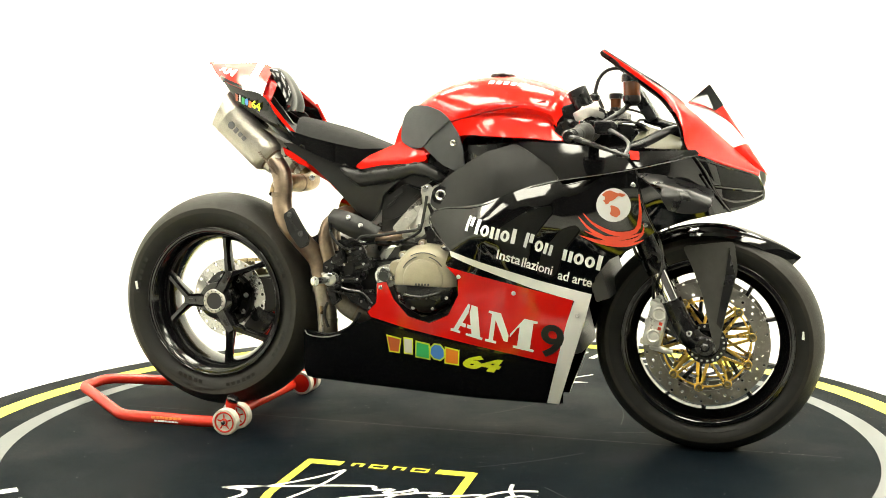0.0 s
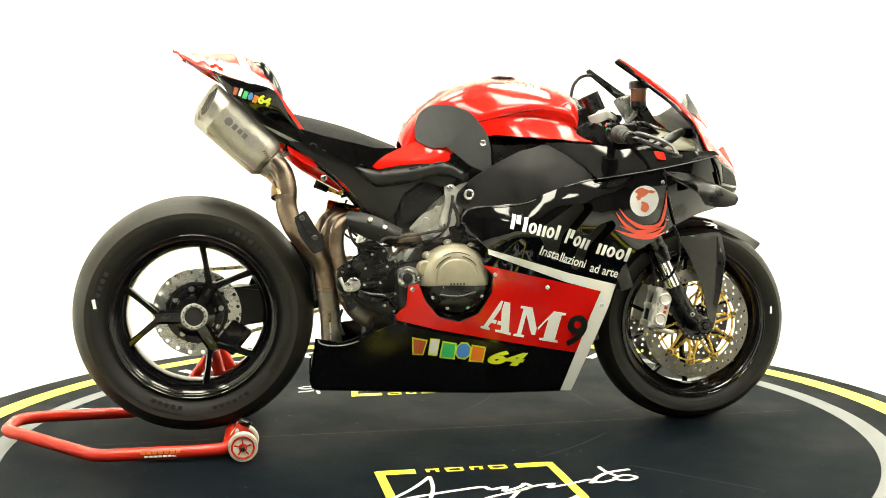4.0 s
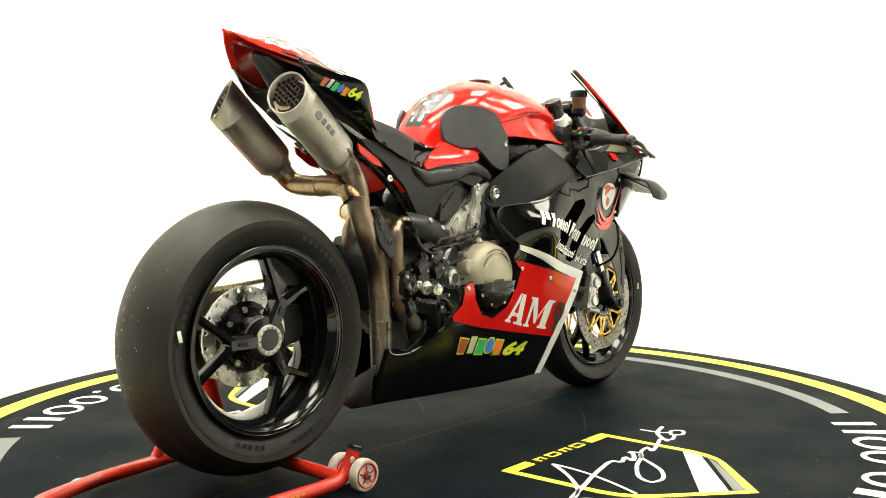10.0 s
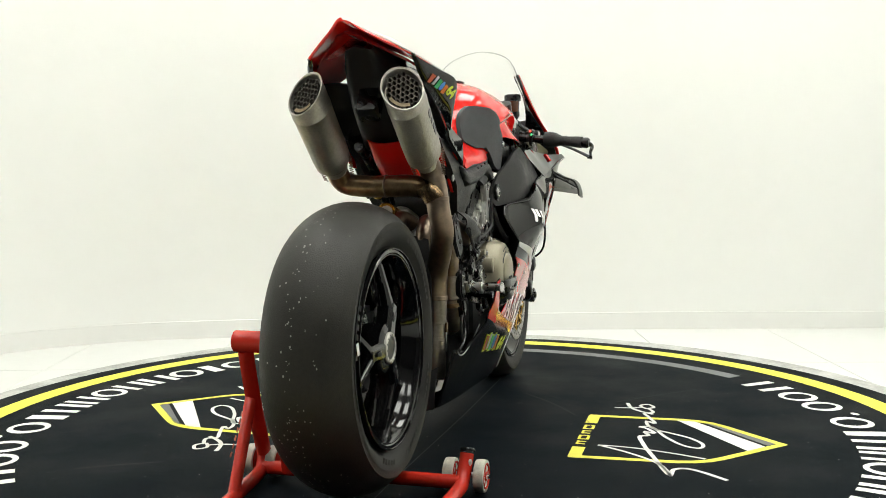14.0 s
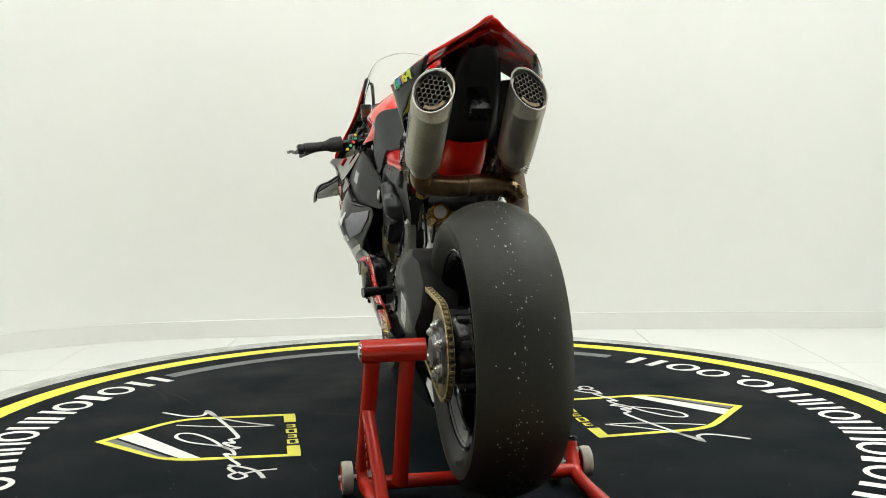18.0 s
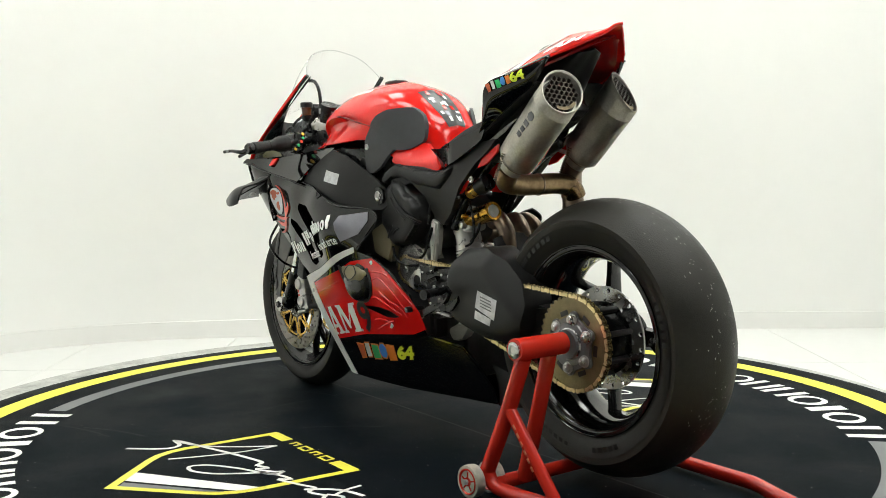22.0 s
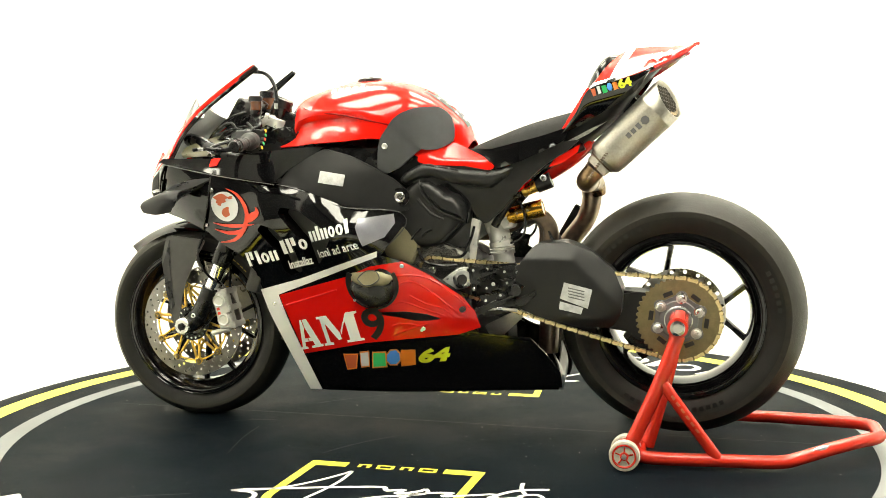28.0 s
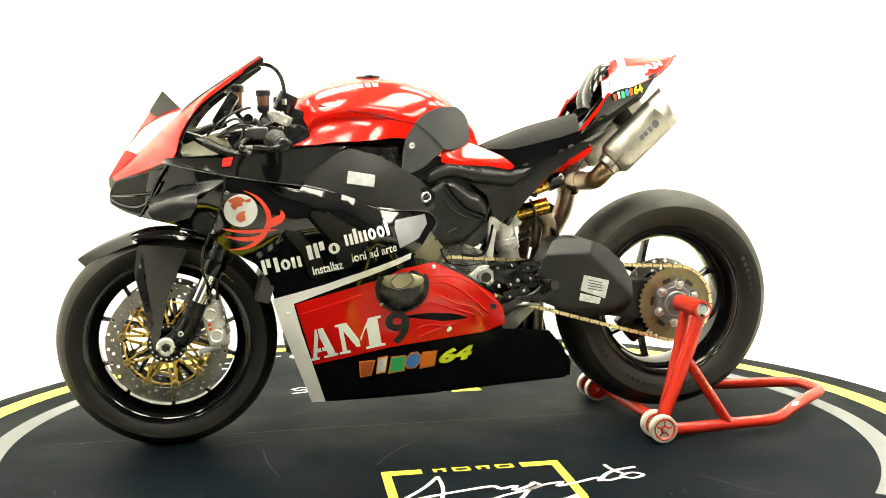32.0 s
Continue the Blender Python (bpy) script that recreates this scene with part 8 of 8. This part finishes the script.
def silencer(s, tip, low, skin_mat):
    tip, low = Vector(tip), Vector(low)
    ax = (tip - low).normalized()
    L = (tip - low).length
    g = 1.12
    prof = [(a, b * g) for a, b in [(-0.03, 0.029), (-0.012, 0.031), (0.0, 0.042), (0.006, 0.046), (0.03, 0.0475), (L - 0.05, 0.0495), (L - 0.048, 0.0505), (L - 0.044, 0.0505), (L - 0.042, 0.0495), (L - 0.004, 0.0495), (L, 0.0485),
            (L, 0.046), (L - 0.02, 0.045), (L - 0.02, 0.041)]]
    def squash(bm):
        # the can is a little narrower than it is tall
        for v in bm.verts:
            v.co.y = low.y + (v.co.y - low.y) * 0.84
        return bm

    def slash(bm):
        # the outlet is cut at a slant, its top reaching further back
        up = (Vector((0, 0, 1)) - ax * ax.z).normalized()
        for v in bm.verts:
            d = v.co - low
            if d.dot(ax) > L - 0.038:
                v.co += ax * (d.dot(up) * 0.24 - d.y * s * 0.34)
        return squash(bm)
    m = P("silencer", slash(turned(prof, low, ax, 48, caps=False)), skin_mat, "titanium silencer with a honeycomb outlet and dented skin")
    u = ax.orthogonal().normalized()
    if abs(u.y) > 0.5:
        u = ax.cross(u).normalized()
    w = ax.cross(u)
    rim = part("outlet_rim", slash(turned([(L - 0.002, 0.0465 * g), (L + 0.002, 0.048 * g), (L + 0.002, 0.0495 * g), (L, 0.050 * g), (L - 0.004, 0.0498 * g)], low, ax, 48, True)), skin_mat, m, "rolled outlet rim")
    # black disc painting the dark depth of the can behind the mesh
    bm = turned([(L - 0.02, 0.046), (L - 0.0201, 0.001)], low, ax, 32)
    part("outlet_shade", slash(bm), INK["black"], m)
    hexes = bmesh.new()
    pitch = 0.0132
    for i in range(-4, 5):
        for j in range(-4, 5):
            cx, cy = pitch * (i + j / 2), pitch * j * 0.866
            if math.hypot(cx, cy) > 0.0415:
                continue
            rings = []
            for d, r in ((L - 0.003, 0.00765), (L - 0.003, 0.0063), (L - 0.016, 0.0063)):
                rings.append([hexes.verts.new(low + ax * d + u * (cx + r * math.cos(k)) + w * (cy + r * math.sin(k))) for k in np.radians([30, 90, 150, 210, 270, 330])])
            for r1, r2 in zip(rings, rings[1:]):
                for k in range(6):
                    hexes.faces.new((r1[k], r1[(k + 1) % 6], r2[(k + 1) % 6], r2[k]))
    tagged(part("honeycomb", slash(hexes), MESH, m, "steel honeycomb outlet mesh", smooth=False), kind="stuff")
    out = Vector((0, s, 0))
    for i, (da, h) in enumerate(((0.10, 0.016), (0.118, 0.013), (0.135, 0.014))):
        part("emblem_bar", block((0.012, 0.0015, h), Matrix.Translation(low + ax * (L - da) + out * 0.0418 * g) @ ax.to_track_quat("X", "Z").to_matrix().to_4x4(), 0.0004), INK["grey"], m)
    part("emblem_star", turned([(0, 0.012), (0.0015, 0.011), (0.0015, 0.001)], low + ax * (L - 0.078) + out * 0.0412 * g, out, 7), INK["grey"], m)
    k = low + ax * 0.01
    for side_y in (-1, 1):
        c0, c1 = k + Vector((-0.004, side_y * 0.047, 0.012)), k + Vector((0.045, side_y * 0.036, -0.055))
        coil = [c0 + (c1 - c0) * q + Vector((0.0045 * math.cos(q * 75), 0.0045 * math.sin(q * 75), 0)) for q in np.linspace(0, 1, 120)]
        part("spring", tube(coil, 0.0012, 200, 5), HOT, m, "coil spring")

    soot = turned([(L - 0.0022, 0.0445), (L - 0.0022, 0.036)], low, ax, 32, caps=False)
    bmesh.ops.delete(soot, geom=[v for v in soot.verts if (v.co - low - ax * L).dot(Vector((0, 0, 1))) > -0.02], context="VERTS")
    part("soot_patch", slash(soot), SOOT, m, "tan soot in the outlet")
    part("base_collar", squash(turned([(-0.012, 0.0335), (-0.010, 0.0385), (0.002, 0.0445), (0.006, 0.0505)], low, ax, 40)), HOT, m)
    return m


silencer(-1, (-0.642, -0.106, 0.95), (-0.485, -0.108, 0.80), DENT)
silencer(1, (-0.664, 0.122, 0.946), (-0.498, 0.125, 0.79), TITAN)
P("hanger", tube([(-0.47, -0.1, 0.80), (-0.40, -0.08, 0.82)], 0.006, 6, 8), STEEL)

# ---- rearsets ----
rs = P("rearset_right", plate(rounded(((-0.262, 0.522), (-0.217, 0.546), (-0.173, 0.532), (-0.155, 0.497), (-0.168, 0.45), (-0.219, 0.443), (-0.247, 0.467)), 0.006), 0.135, 0.014, 0.003, -1), SATIN, "black milled rearset plate")
part("rearset_slot", plate(((-0.23, 0.511), (-0.183, 0.526), (-0.178, 0.517), (-0.224, 0.498)), 0.1485, 0.002, 0, -1), INK["black"], rs)
part("heel_guard", plate(rounded(((-0.251, 0.562), (-0.201, 0.57), (-0.167, 0.546), (-0.186, 0.527), (-0.241, 0.518)), 0.006), 0.15, 0.006, 0.002, -1), SATIN, rs)
part("foot_peg", tube([(-0.262, -0.15, 0.452), (-0.268, -0.2, 0.452), (-0.28, -0.245, 0.452)], [0.009, 0.009, 0.010], 14, 16), STEEL, rs, "knurled bare alloy foot peg")
part("peg_end", turned([(0, 0.013), (0.004, 0.014), (0.006, 0.01), (0.006, 0.001)], (-0.28, -0.245, 0.452), (-0.2, -1, 0), 16), STEEL, rs)
part("toe_peg", tube([(-0.24, -0.15, 0.43), (-0.243, -0.215, 0.428)], 0.009, 6, 12), SATIN, rs)
part("brake_pedal", tube(((-0.28, 0.17, 0.446), (-0.218, 0.17, 0.421), (-0.172, 0.17, 0.413), (-0.141, 0.17, 0.381)), [.007, .006, .006, .008], 16, 8, -1), SATIN, rs, "black brake pedal")
part("link_rod", tube(((-0.297, 0.155, 0.468), (-0.281, 0.155, 0.444), (-0.218, 0.155, 0.454)), 0.006, 10, 8, -1), STEEL, rs)
for x, z in ((-0.218, 0.527), (-0.183, 0.51), (-0.174, 0.466), (-0.219, 0.459), (-0.282, 0.42), (-0.141, 0.358)):
    part("plate_bolt", bolt((x, -0.150, z), (0, -1, 0), 0.0045, 0.004), BLACKENED, rs)
for i in range(5):
    x, z = (((-0.219, 0.431),))[0]
    part("plate_link", block((0.05 - i * 0.004, 0.012, 0.008), Matrix.Translation((x + 0.01 * i, -0.14, z - 0.013 * i + 0.03)) @ pose(0, 0, 0, 0, 12 + 9 * i, 0), 0.002), SATIN, rs)
ls = P("rearset_left", plate(rounded(((-0.121, 0.493), (-0.297, 0.5), (-0.31, 0.469), (-0.25, 0.453), (-0.274, 0.381), (-0.171, 0.358), (-0.143, 0.39), (-0.203, 0.429), (-0.124, 0.454)), 0.006), 0.135, 0.014, 0.003, 1), SATIN, "black milled rearset with a shift lever")
part("foot_peg", tube([(-0.262, 0.15, 0.452), (-0.268, 0.2, 0.45), (-0.28, 0.258, 0.448)], [0.011, 0.011, 0.0135], 14, 16), SATIN, ls, "black foot peg")
part("toe_peg", tube([(-0.12, 0.15, 0.385), (-0.12, 0.205, 0.385)], 0.008, 6, 12), SATIN, ls)
part("shift_lever", tube(((-0.152, 0.17, 0.377), (-0.21, 0.17, 0.398), (-0.258, 0.17, 0.421), (-0.281, 0.17, 0.453)), [.007, .006, .006, .009], 16, 8), SATIN, ls, "black gear lever")
part("shift_rod", tube(((-0.124, 0.16, 0.356), (-0.171, 0.16, 0.38), (-0.266, 0.16, 0.38)), 0.005, 10, 8), STEEL, ls)
for x, z in ((-0.143, 0.486), (-0.18, 0.461), (-0.26, 0.463), (-0.29, 0.402), (-0.181, 0.411), (-0.298, 0.501), (-0.294, 0.362), (-0.298, 0.442)):
    part("plate_bolt", bolt((x, 0.150, z), (0, 1, 0), 0.0045, 0.004), STEEL, ls)
for i in range(4):
    x, z = (((-0.14, 0.466),))[0]
    part("plate_link", block((0.09 - i * 0.008, 0.012, 0.009), Matrix.Translation((x - 0.06 - 0.006 * i, 0.143, z - 0.004 - 0.014 * i)) @ pose(0, 0, 0, 0, -4 + 6 * i, 0), 0.002), SATIN, ls)
part("heel_plate", plate(rounded(((-0.258, 0.496), (-0.305, 0.508), (-0.314, 0.465), (-0.306, 0.38), (-0.284, 0.38), (-0.288, 0.445), (-0.268, 0.472)), 0.005), 0.152, 0.012, 0.003, 1), SATIN, ls, "black heel plate")
for x, z in ((-0.299, 0.496), (-0.302, 0.452), (-0.296, 0.392), (-0.268, 0.486), (-0.2, 0.452), (-0.145, 0.437)):
    part("plate_bolt", bolt((x, 0.164, z), (0, 1, 0), 0.0052, 0.004), STEEL, ls)
part("lever_arm", plate(rounded(((-0.136, 0.362), (-0.15, 0.382), (-0.206, 0.408), (-0.285, 0.414), (-0.318, 0.442), (-0.322, 0.426), (-0.288, 0.396), (-0.208, 0.39), (-0.158, 0.366)), 0.004), 0.165, 0.012, 0.003, 1), SATIN, ls, "stout black gear lever")
part("shift_brace", plate(rounded(((-0.13, 0.497), (-0.262, 0.494), (-0.262, 0.484), (-0.2, 0.482), (-0.142, 0.462), (-0.262, 0.438), (-0.262, 0.426), (-0.132, 0.452)), 0.003), 0.152, 0.01, 0.003, 1), SATIN, ls)
piv = P("pivot_casting", plate(rounded(((-0.045, 0.455), (-0.093, 0.491), (-0.124, 0.496), (-0.124, 0.451), (-0.105, 0.432), (-0.068, 0.432)), 0.006), 0.11, 0.04, 0.006, 1), SILVER, "silver swingarm pivot casting")
x, z = (((-0.105, 0.467),))[0]
part("pivot_ring", turned([(0, 0.018), (0.006, 0.018), (0.007, 0.012), (-0.01, 0.011), (-0.01, 0.001)], (x, 0.15, z), (0, 1, 0), 24), SATIN, piv)
P("linkage", plate(rounded(((-0.156, 0.321), (-0.254, 0.37), (-0.278, 0.358), (-0.213, 0.296), (-0.173, 0.293)), 0.008), 0.06, 0.03, 0.005, 1), ALLOY, "alloy shock linkage")
P("rear_brake_calliper", block((0.07, 0.04, 0.09), Matrix.Translation((REAR.x + 0.10, 0.035, REAR.z - 0.075)) @ pose(0, 0, 0, 0, 40, 0), 0.01, 3), SATIN, "small black rear calliper")

# small machined pieces round the right rearset
for pts in (((-0.271, 0.512), (-0.23, 0.536), (-0.218, 0.498), (-0.256, 0.48)), ((-0.217, 0.539), (-0.173, 0.551), (-0.161, 0.529), (-0.202, 0.514)), ((-0.202, 0.498), (-0.142, 0.516), (-0.136, 0.488), (-0.193, 0.466)), ((-0.25, 0.459), (-0.181, 0.463), (-0.175, 0.442), (-0.241, 0.438)), ((-0.282, 0.433), (-0.207, 0.419), (-0.14, 0.424), (-0.137, 0.412), (-0.204, 0.4), (-0.276, 0.417)),
            ((-0.188, 0.406), (-0.134, 0.386), (-0.141, 0.361), (-0.182, 0.377))):
    part("milled_piece", plate(rounded(list(pts), 0.003), 0.152, 0.012, 0.003, -1), SATIN, rs)
for pts in (((-0.261, 0.5), (-0.236, 0.512), (-0.233, 0.506), (-0.258, 0.494)), ((-0.193, 0.487), (-0.152, 0.499), (-0.15, 0.492), (-0.19, 0.48)), ((-0.237, 0.454), (-0.193, 0.457), (-0.193, 0.452), (-0.237, 0.449))):
    part("milled_slot", plate(list(pts), 0.1645, 0.0015, 0, -1), INK["black"], rs)
for x, z in ((-0.251, 0.519), (-0.227, 0.493), (-0.208, 0.531), (-0.176, 0.54), (-0.167, 0.496), (-0.145, 0.511), (-0.187, 0.452), (-0.231, 0.448), (-0.272, 0.425), (-0.146, 0.42), (-0.175, 0.389), (-0.15, 0.372)):
    part("plate_bolt", bolt((x, -0.164, z), (0, -1, 0), 0.0036, 0.003), STEEL if x > -0.25 else BLACKENED, rs)
part("stand_spool", turned([(0, 0.018), (0.004, 0.018), (0.005, 0.012), (0.022, 0.012), (0.024, 0.019), (0.032, 0.019), (0.034, 0.016), (0.034, 0.001)], (-0.262, -0.16, 0.452), (0, -1, 0), 24), STEEL, rs)
for pts in (((-0.204, 0.16, 0.549), (-0.123, 0.16, 0.558), (-0.052, 0.15, 0.563), (0.001, 0.14, 0.598), (0.013, 0.135, 0.653), (0.018, 0.13, 0.692)), ((-0.271, 0.16, 0.61), (-0.26, 0.165, 0.571), (-0.235, 0.165, 0.547), (-0.193, 0.165, 0.537)), ((-0.139, 0.15, 0.497), (-0.092, 0.15, 0.509), (-0.029, 0.15, 0.52), (0.035, 0.15, 0.543), (0.113, 0.16, 0.542), (0.14, 0.18, 0.556)),
            ((-0.028, 0.15, 0.559), (0.035, 0.15, 0.546), (0.097, 0.17, 0.54)), ((-0.197, 0.12, 0.351), (-0.221, 0.13, 0.313), (-0.285, 0.13, 0.285), (-0.333, 0.13, 0.29)), ((-0.29, 0.14, 0.379), (-0.3, 0.14, 0.347), (-0.288, 0.14, 0.307))):
    P("hose", tube(pts, 0.0042, 36, 8, -1), SATIN, "thin black hose")
for x, y, z in ((-0.031, 0.14, 0.566), (0.007, 0.14, 0.542), (0.043, 0.14, 0.566), (0.067, 0.14, 0.589), (0.092, 0.15, 0.545)):
    P("hose_clip", block((0.022, 0.02, 0.014), Matrix.Translation((x, -y, z)) @ pose(0, 0, 0, 0, 30, 0), 0.003), BLACKENED)
P("coil_pack", plate(rounded(((0.008, 0.602), (0.055, 0.611), (0.065, 0.56), (0.02, 0.548)), 0.004), 0.12, 0.03, 0.004, -1), SATIN, "black coil pack")
P("oil_line", tube(((0.059, 0.15, 0.65), (0.069, 0.16, 0.606), (0.105, 0.17, 0.567), (0.137, 0.175, 0.543)), 0.007, 24, 10, -1), RUBBER, "black braided oil line")
part("valve_boss", plate(rounded(((-0.084, 0.603), (-0.055, 0.625), (-0.04, 0.609), (-0.046, 0.586), (-0.072, 0.584)), 0.004), 0.11, 0.02, 0.004, -1), ALLOY, head)
part("valve_boss", plate(rounded(((-0.017, 0.64), (0.005, 0.665), (0.024, 0.649), (0.014, 0.624), (-0.008, 0.618)), 0.004), 0.11, 0.02, 0.004, -1), ALLOY, head)
part("cast_block", plate(rounded(((-0.088, 0.529), (-0.051, 0.548), (0.001, 0.554), (0.004, 0.531), (-0.052, 0.506)), 0.005), 0.09, 0.03, 0.005, -1), ALLOY, head)
part("cast_block", plate(rounded(((0.038, 0.703), (0.057, 0.716), (0.047, 0.649), (0.021, 0.592), (0.005, 0.598), (0.025, 0.652)), 0.004), 0.12, 0.016, 0.003, -1), SILVER, head)
for pts in (((-0.303, 0.493), (-0.262, 0.518), (-0.246, 0.486), (-0.257, 0.445), (-0.282, 0.417), (-0.304, 0.439)), ((-0.295, 0.42), (-0.263, 0.426), (-0.248, 0.388), (-0.273, 0.369))):
    part("milled_piece", plate(rounded(list(pts), 0.004), 0.125, 0.02, 0.004, -1), SATIN, rs)
for x, z in ((-0.29, 0.483), (-0.271, 0.499), (-0.276, 0.436), (-0.294, 0.455)):
    part("plate_bolt", bolt((x, -0.145, z), (0, -1, 0), 0.0042, 0.004), STEEL, rs)
for pts in (((-0.127, 0.501), (-0.195, 0.507), (-0.203, 0.484), (-0.137, 0.475)), ((-0.211, 0.5), (-0.289, 0.509), (-0.3, 0.484), (-0.222, 0.475)), ((-0.164, 0.453), (-0.25, 0.471), (-0.263, 0.452), (-0.178, 0.427)), ((-0.25, 0.444), (-0.301, 0.458), (-0.31, 0.404), (-0.272, 0.388)), ((-0.159, 0.418), (-0.231, 0.433), (-0.241, 0.414), (-0.171, 0.392))):
    part("milled_piece", plate(rounded(list(pts), 0.003), 0.15, 0.012, 0.003, 1), SATIN, ls)
for x, z in ((-0.143, 0.488), (-0.184, 0.494), (-0.231, 0.487), (-0.282, 0.497), (-0.181, 0.44), (-0.238, 0.456), (-0.285, 0.433), (-0.279, 0.404), (-0.178, 0.405), (-0.219, 0.421)):
    part("plate_bolt", bolt((x, 0.162, z), (0, 1, 0), 0.0036, 0.003), STEEL, ls)
for pts in (((-0.138, 0.12, 0.608), (-0.125, 0.13, 0.561), (-0.106, 0.135, 0.526), (-0.045, 0.14, 0.527)), ((0.018, 0.15, 0.548), (0.002, 0.15, 0.512), (-0.045, 0.145, 0.499), (-0.093, 0.14, 0.501))):
    P("hose", tube(pts, 0.004, 30, 8), SATIN, "thin black hose")
arm = P("frame_arm", plate(rounded(((-0.001, 0.72), (0.024, 0.722), (0.034, 0.702), (0.058, 0.693), (0.05, 0.668), (0.024, 0.643), (0.012, 0.605), (-0.02, 0.596), (-0.013, 0.632), (0.01, 0.669), (0.0, 0.696)), 0.006), 0.128, 0.018, 0.005, -1), SILVER,
        "bare alloy frame arm beside the cylinders")
for x, z, r in ((0.013, 0.709, 0.009), (-0.004, 0.607, 0.006), (0.03, 0.672, 0.006)):
    part("arm_bolt", bolt((x, -0.146, z), (0, -1, 0), r, 0.004), STEEL, arm)
top = P("engine_top_casting", plate(rounded(((-0.135, 0.526), (-0.099, 0.542), (-0.032, 0.547), (-0.005, 0.534), (-0.026, 0.491), (-0.091, 0.49), (-0.135, 0.505)), 0.012), 0.09, 0.035, 0.012, -1), SILVER, "pale cast engine top")
for x, z in ((-0.118, 0.515), (-0.05, 0.54), (-0.02, 0.515)):
    part("casting_bolt", bolt((x, -0.125, z), (0, -1, 0), 0.005, 0.004), STEEL, top)
box = P("intake_box", sheet(rounded(((-0.119, 0.684), (-0.054, 0.723), (-0.03, 0.712), (0.017, 0.696), (0.008, 0.673), (-0.035, 0.651), (-0.094, 0.623), (-0.126, 0.62)), 0.008), lambda x, z: 0.12, 0.03, -1, 0.02), MATTE, "matte black intake box")
for x, z in ((-0.1, 0.665), (-0.075, 0.69), (-0.02, 0.69)):
    part("box_rib", block((0.03, 0.004, 0.006), Matrix.Translation((x, -0.1215, z)) @ pose(0, 0, 0, 0, -35, 0), 0.0015), MATTE, box)
P("hose", tube(((-0.185, 0.165, 0.561), (-0.175, 0.165, 0.573), (-0.129, 0.165, 0.577), (-0.047, 0.162, 0.589), (0.0, 0.16, 0.6), (0.012, 0.158, 0.64), (0.02, 0.156, 0.69)), 0.0042, 40, 8, -1), RUBBER, "black hose over the header")
P("belly_edge", tube(((-0.36, 0.145, 0.297), (-0.352, 0.147, 0.286), (-0.293, 0.146, 0.279), (-0.222, 0.15, 0.3), (-0.157, 0.155, 0.333)), 0.0016, 40, 6, -1), CARBON_PALE, "pale cut edge of the belly fairing")
# left side: cable loops and the strut beside the shock
for pts, r in ((((-0.277, 0.09, 0.687), (-0.209, 0.092, 0.696), (-0.15, 0.092, 0.687), (-0.132, 0.09, 0.636), (-0.149, 0.085, 0.606)), 0.005), (((-0.259, 0.085, 0.678), (-0.276, 0.085, 0.627), (-0.267, 0.082, 0.576), (-0.233, 0.08, 0.558)), 0.0035)):
    P("cable", tube(pts, r, 36, 8), SATIN, "black cable beside the shock")
P("frame_strut", plate(rounded(((-0.131, 0.632), (-0.158, 0.622), (-0.145, 0.571), (-0.14, 0.511), (-0.122, 0.513), (-0.125, 0.588)), 0.005), 0.105, 0.016, 0.005, 1), SILVER, "bare alloy strut")
# black disc on the alloy, painted as a shaded hole
part("casting_shade", turned([(0.1302, 0.012), (0.1304, 0.0005)], (0.0, 0, 0.555), (0, 1, 0), 16), INK["black"], cast)


# ---- movement: all that stands on the turntable turns with it ----
def turned_to(t):
    return pose(0, 0, 0, 0, 0, -17.23 + 6.517 * t - 0.001137 * (t - 16) ** 2)


def motions():
    for thing, base in ((turntable, Matrix()), (mat_thing, Matrix()), (stand, Matrix()), (bike, LEAN)):
        walk(thing, [(t, turned_to(t) @ base) for t in range(0, 33, 2)])


motions()
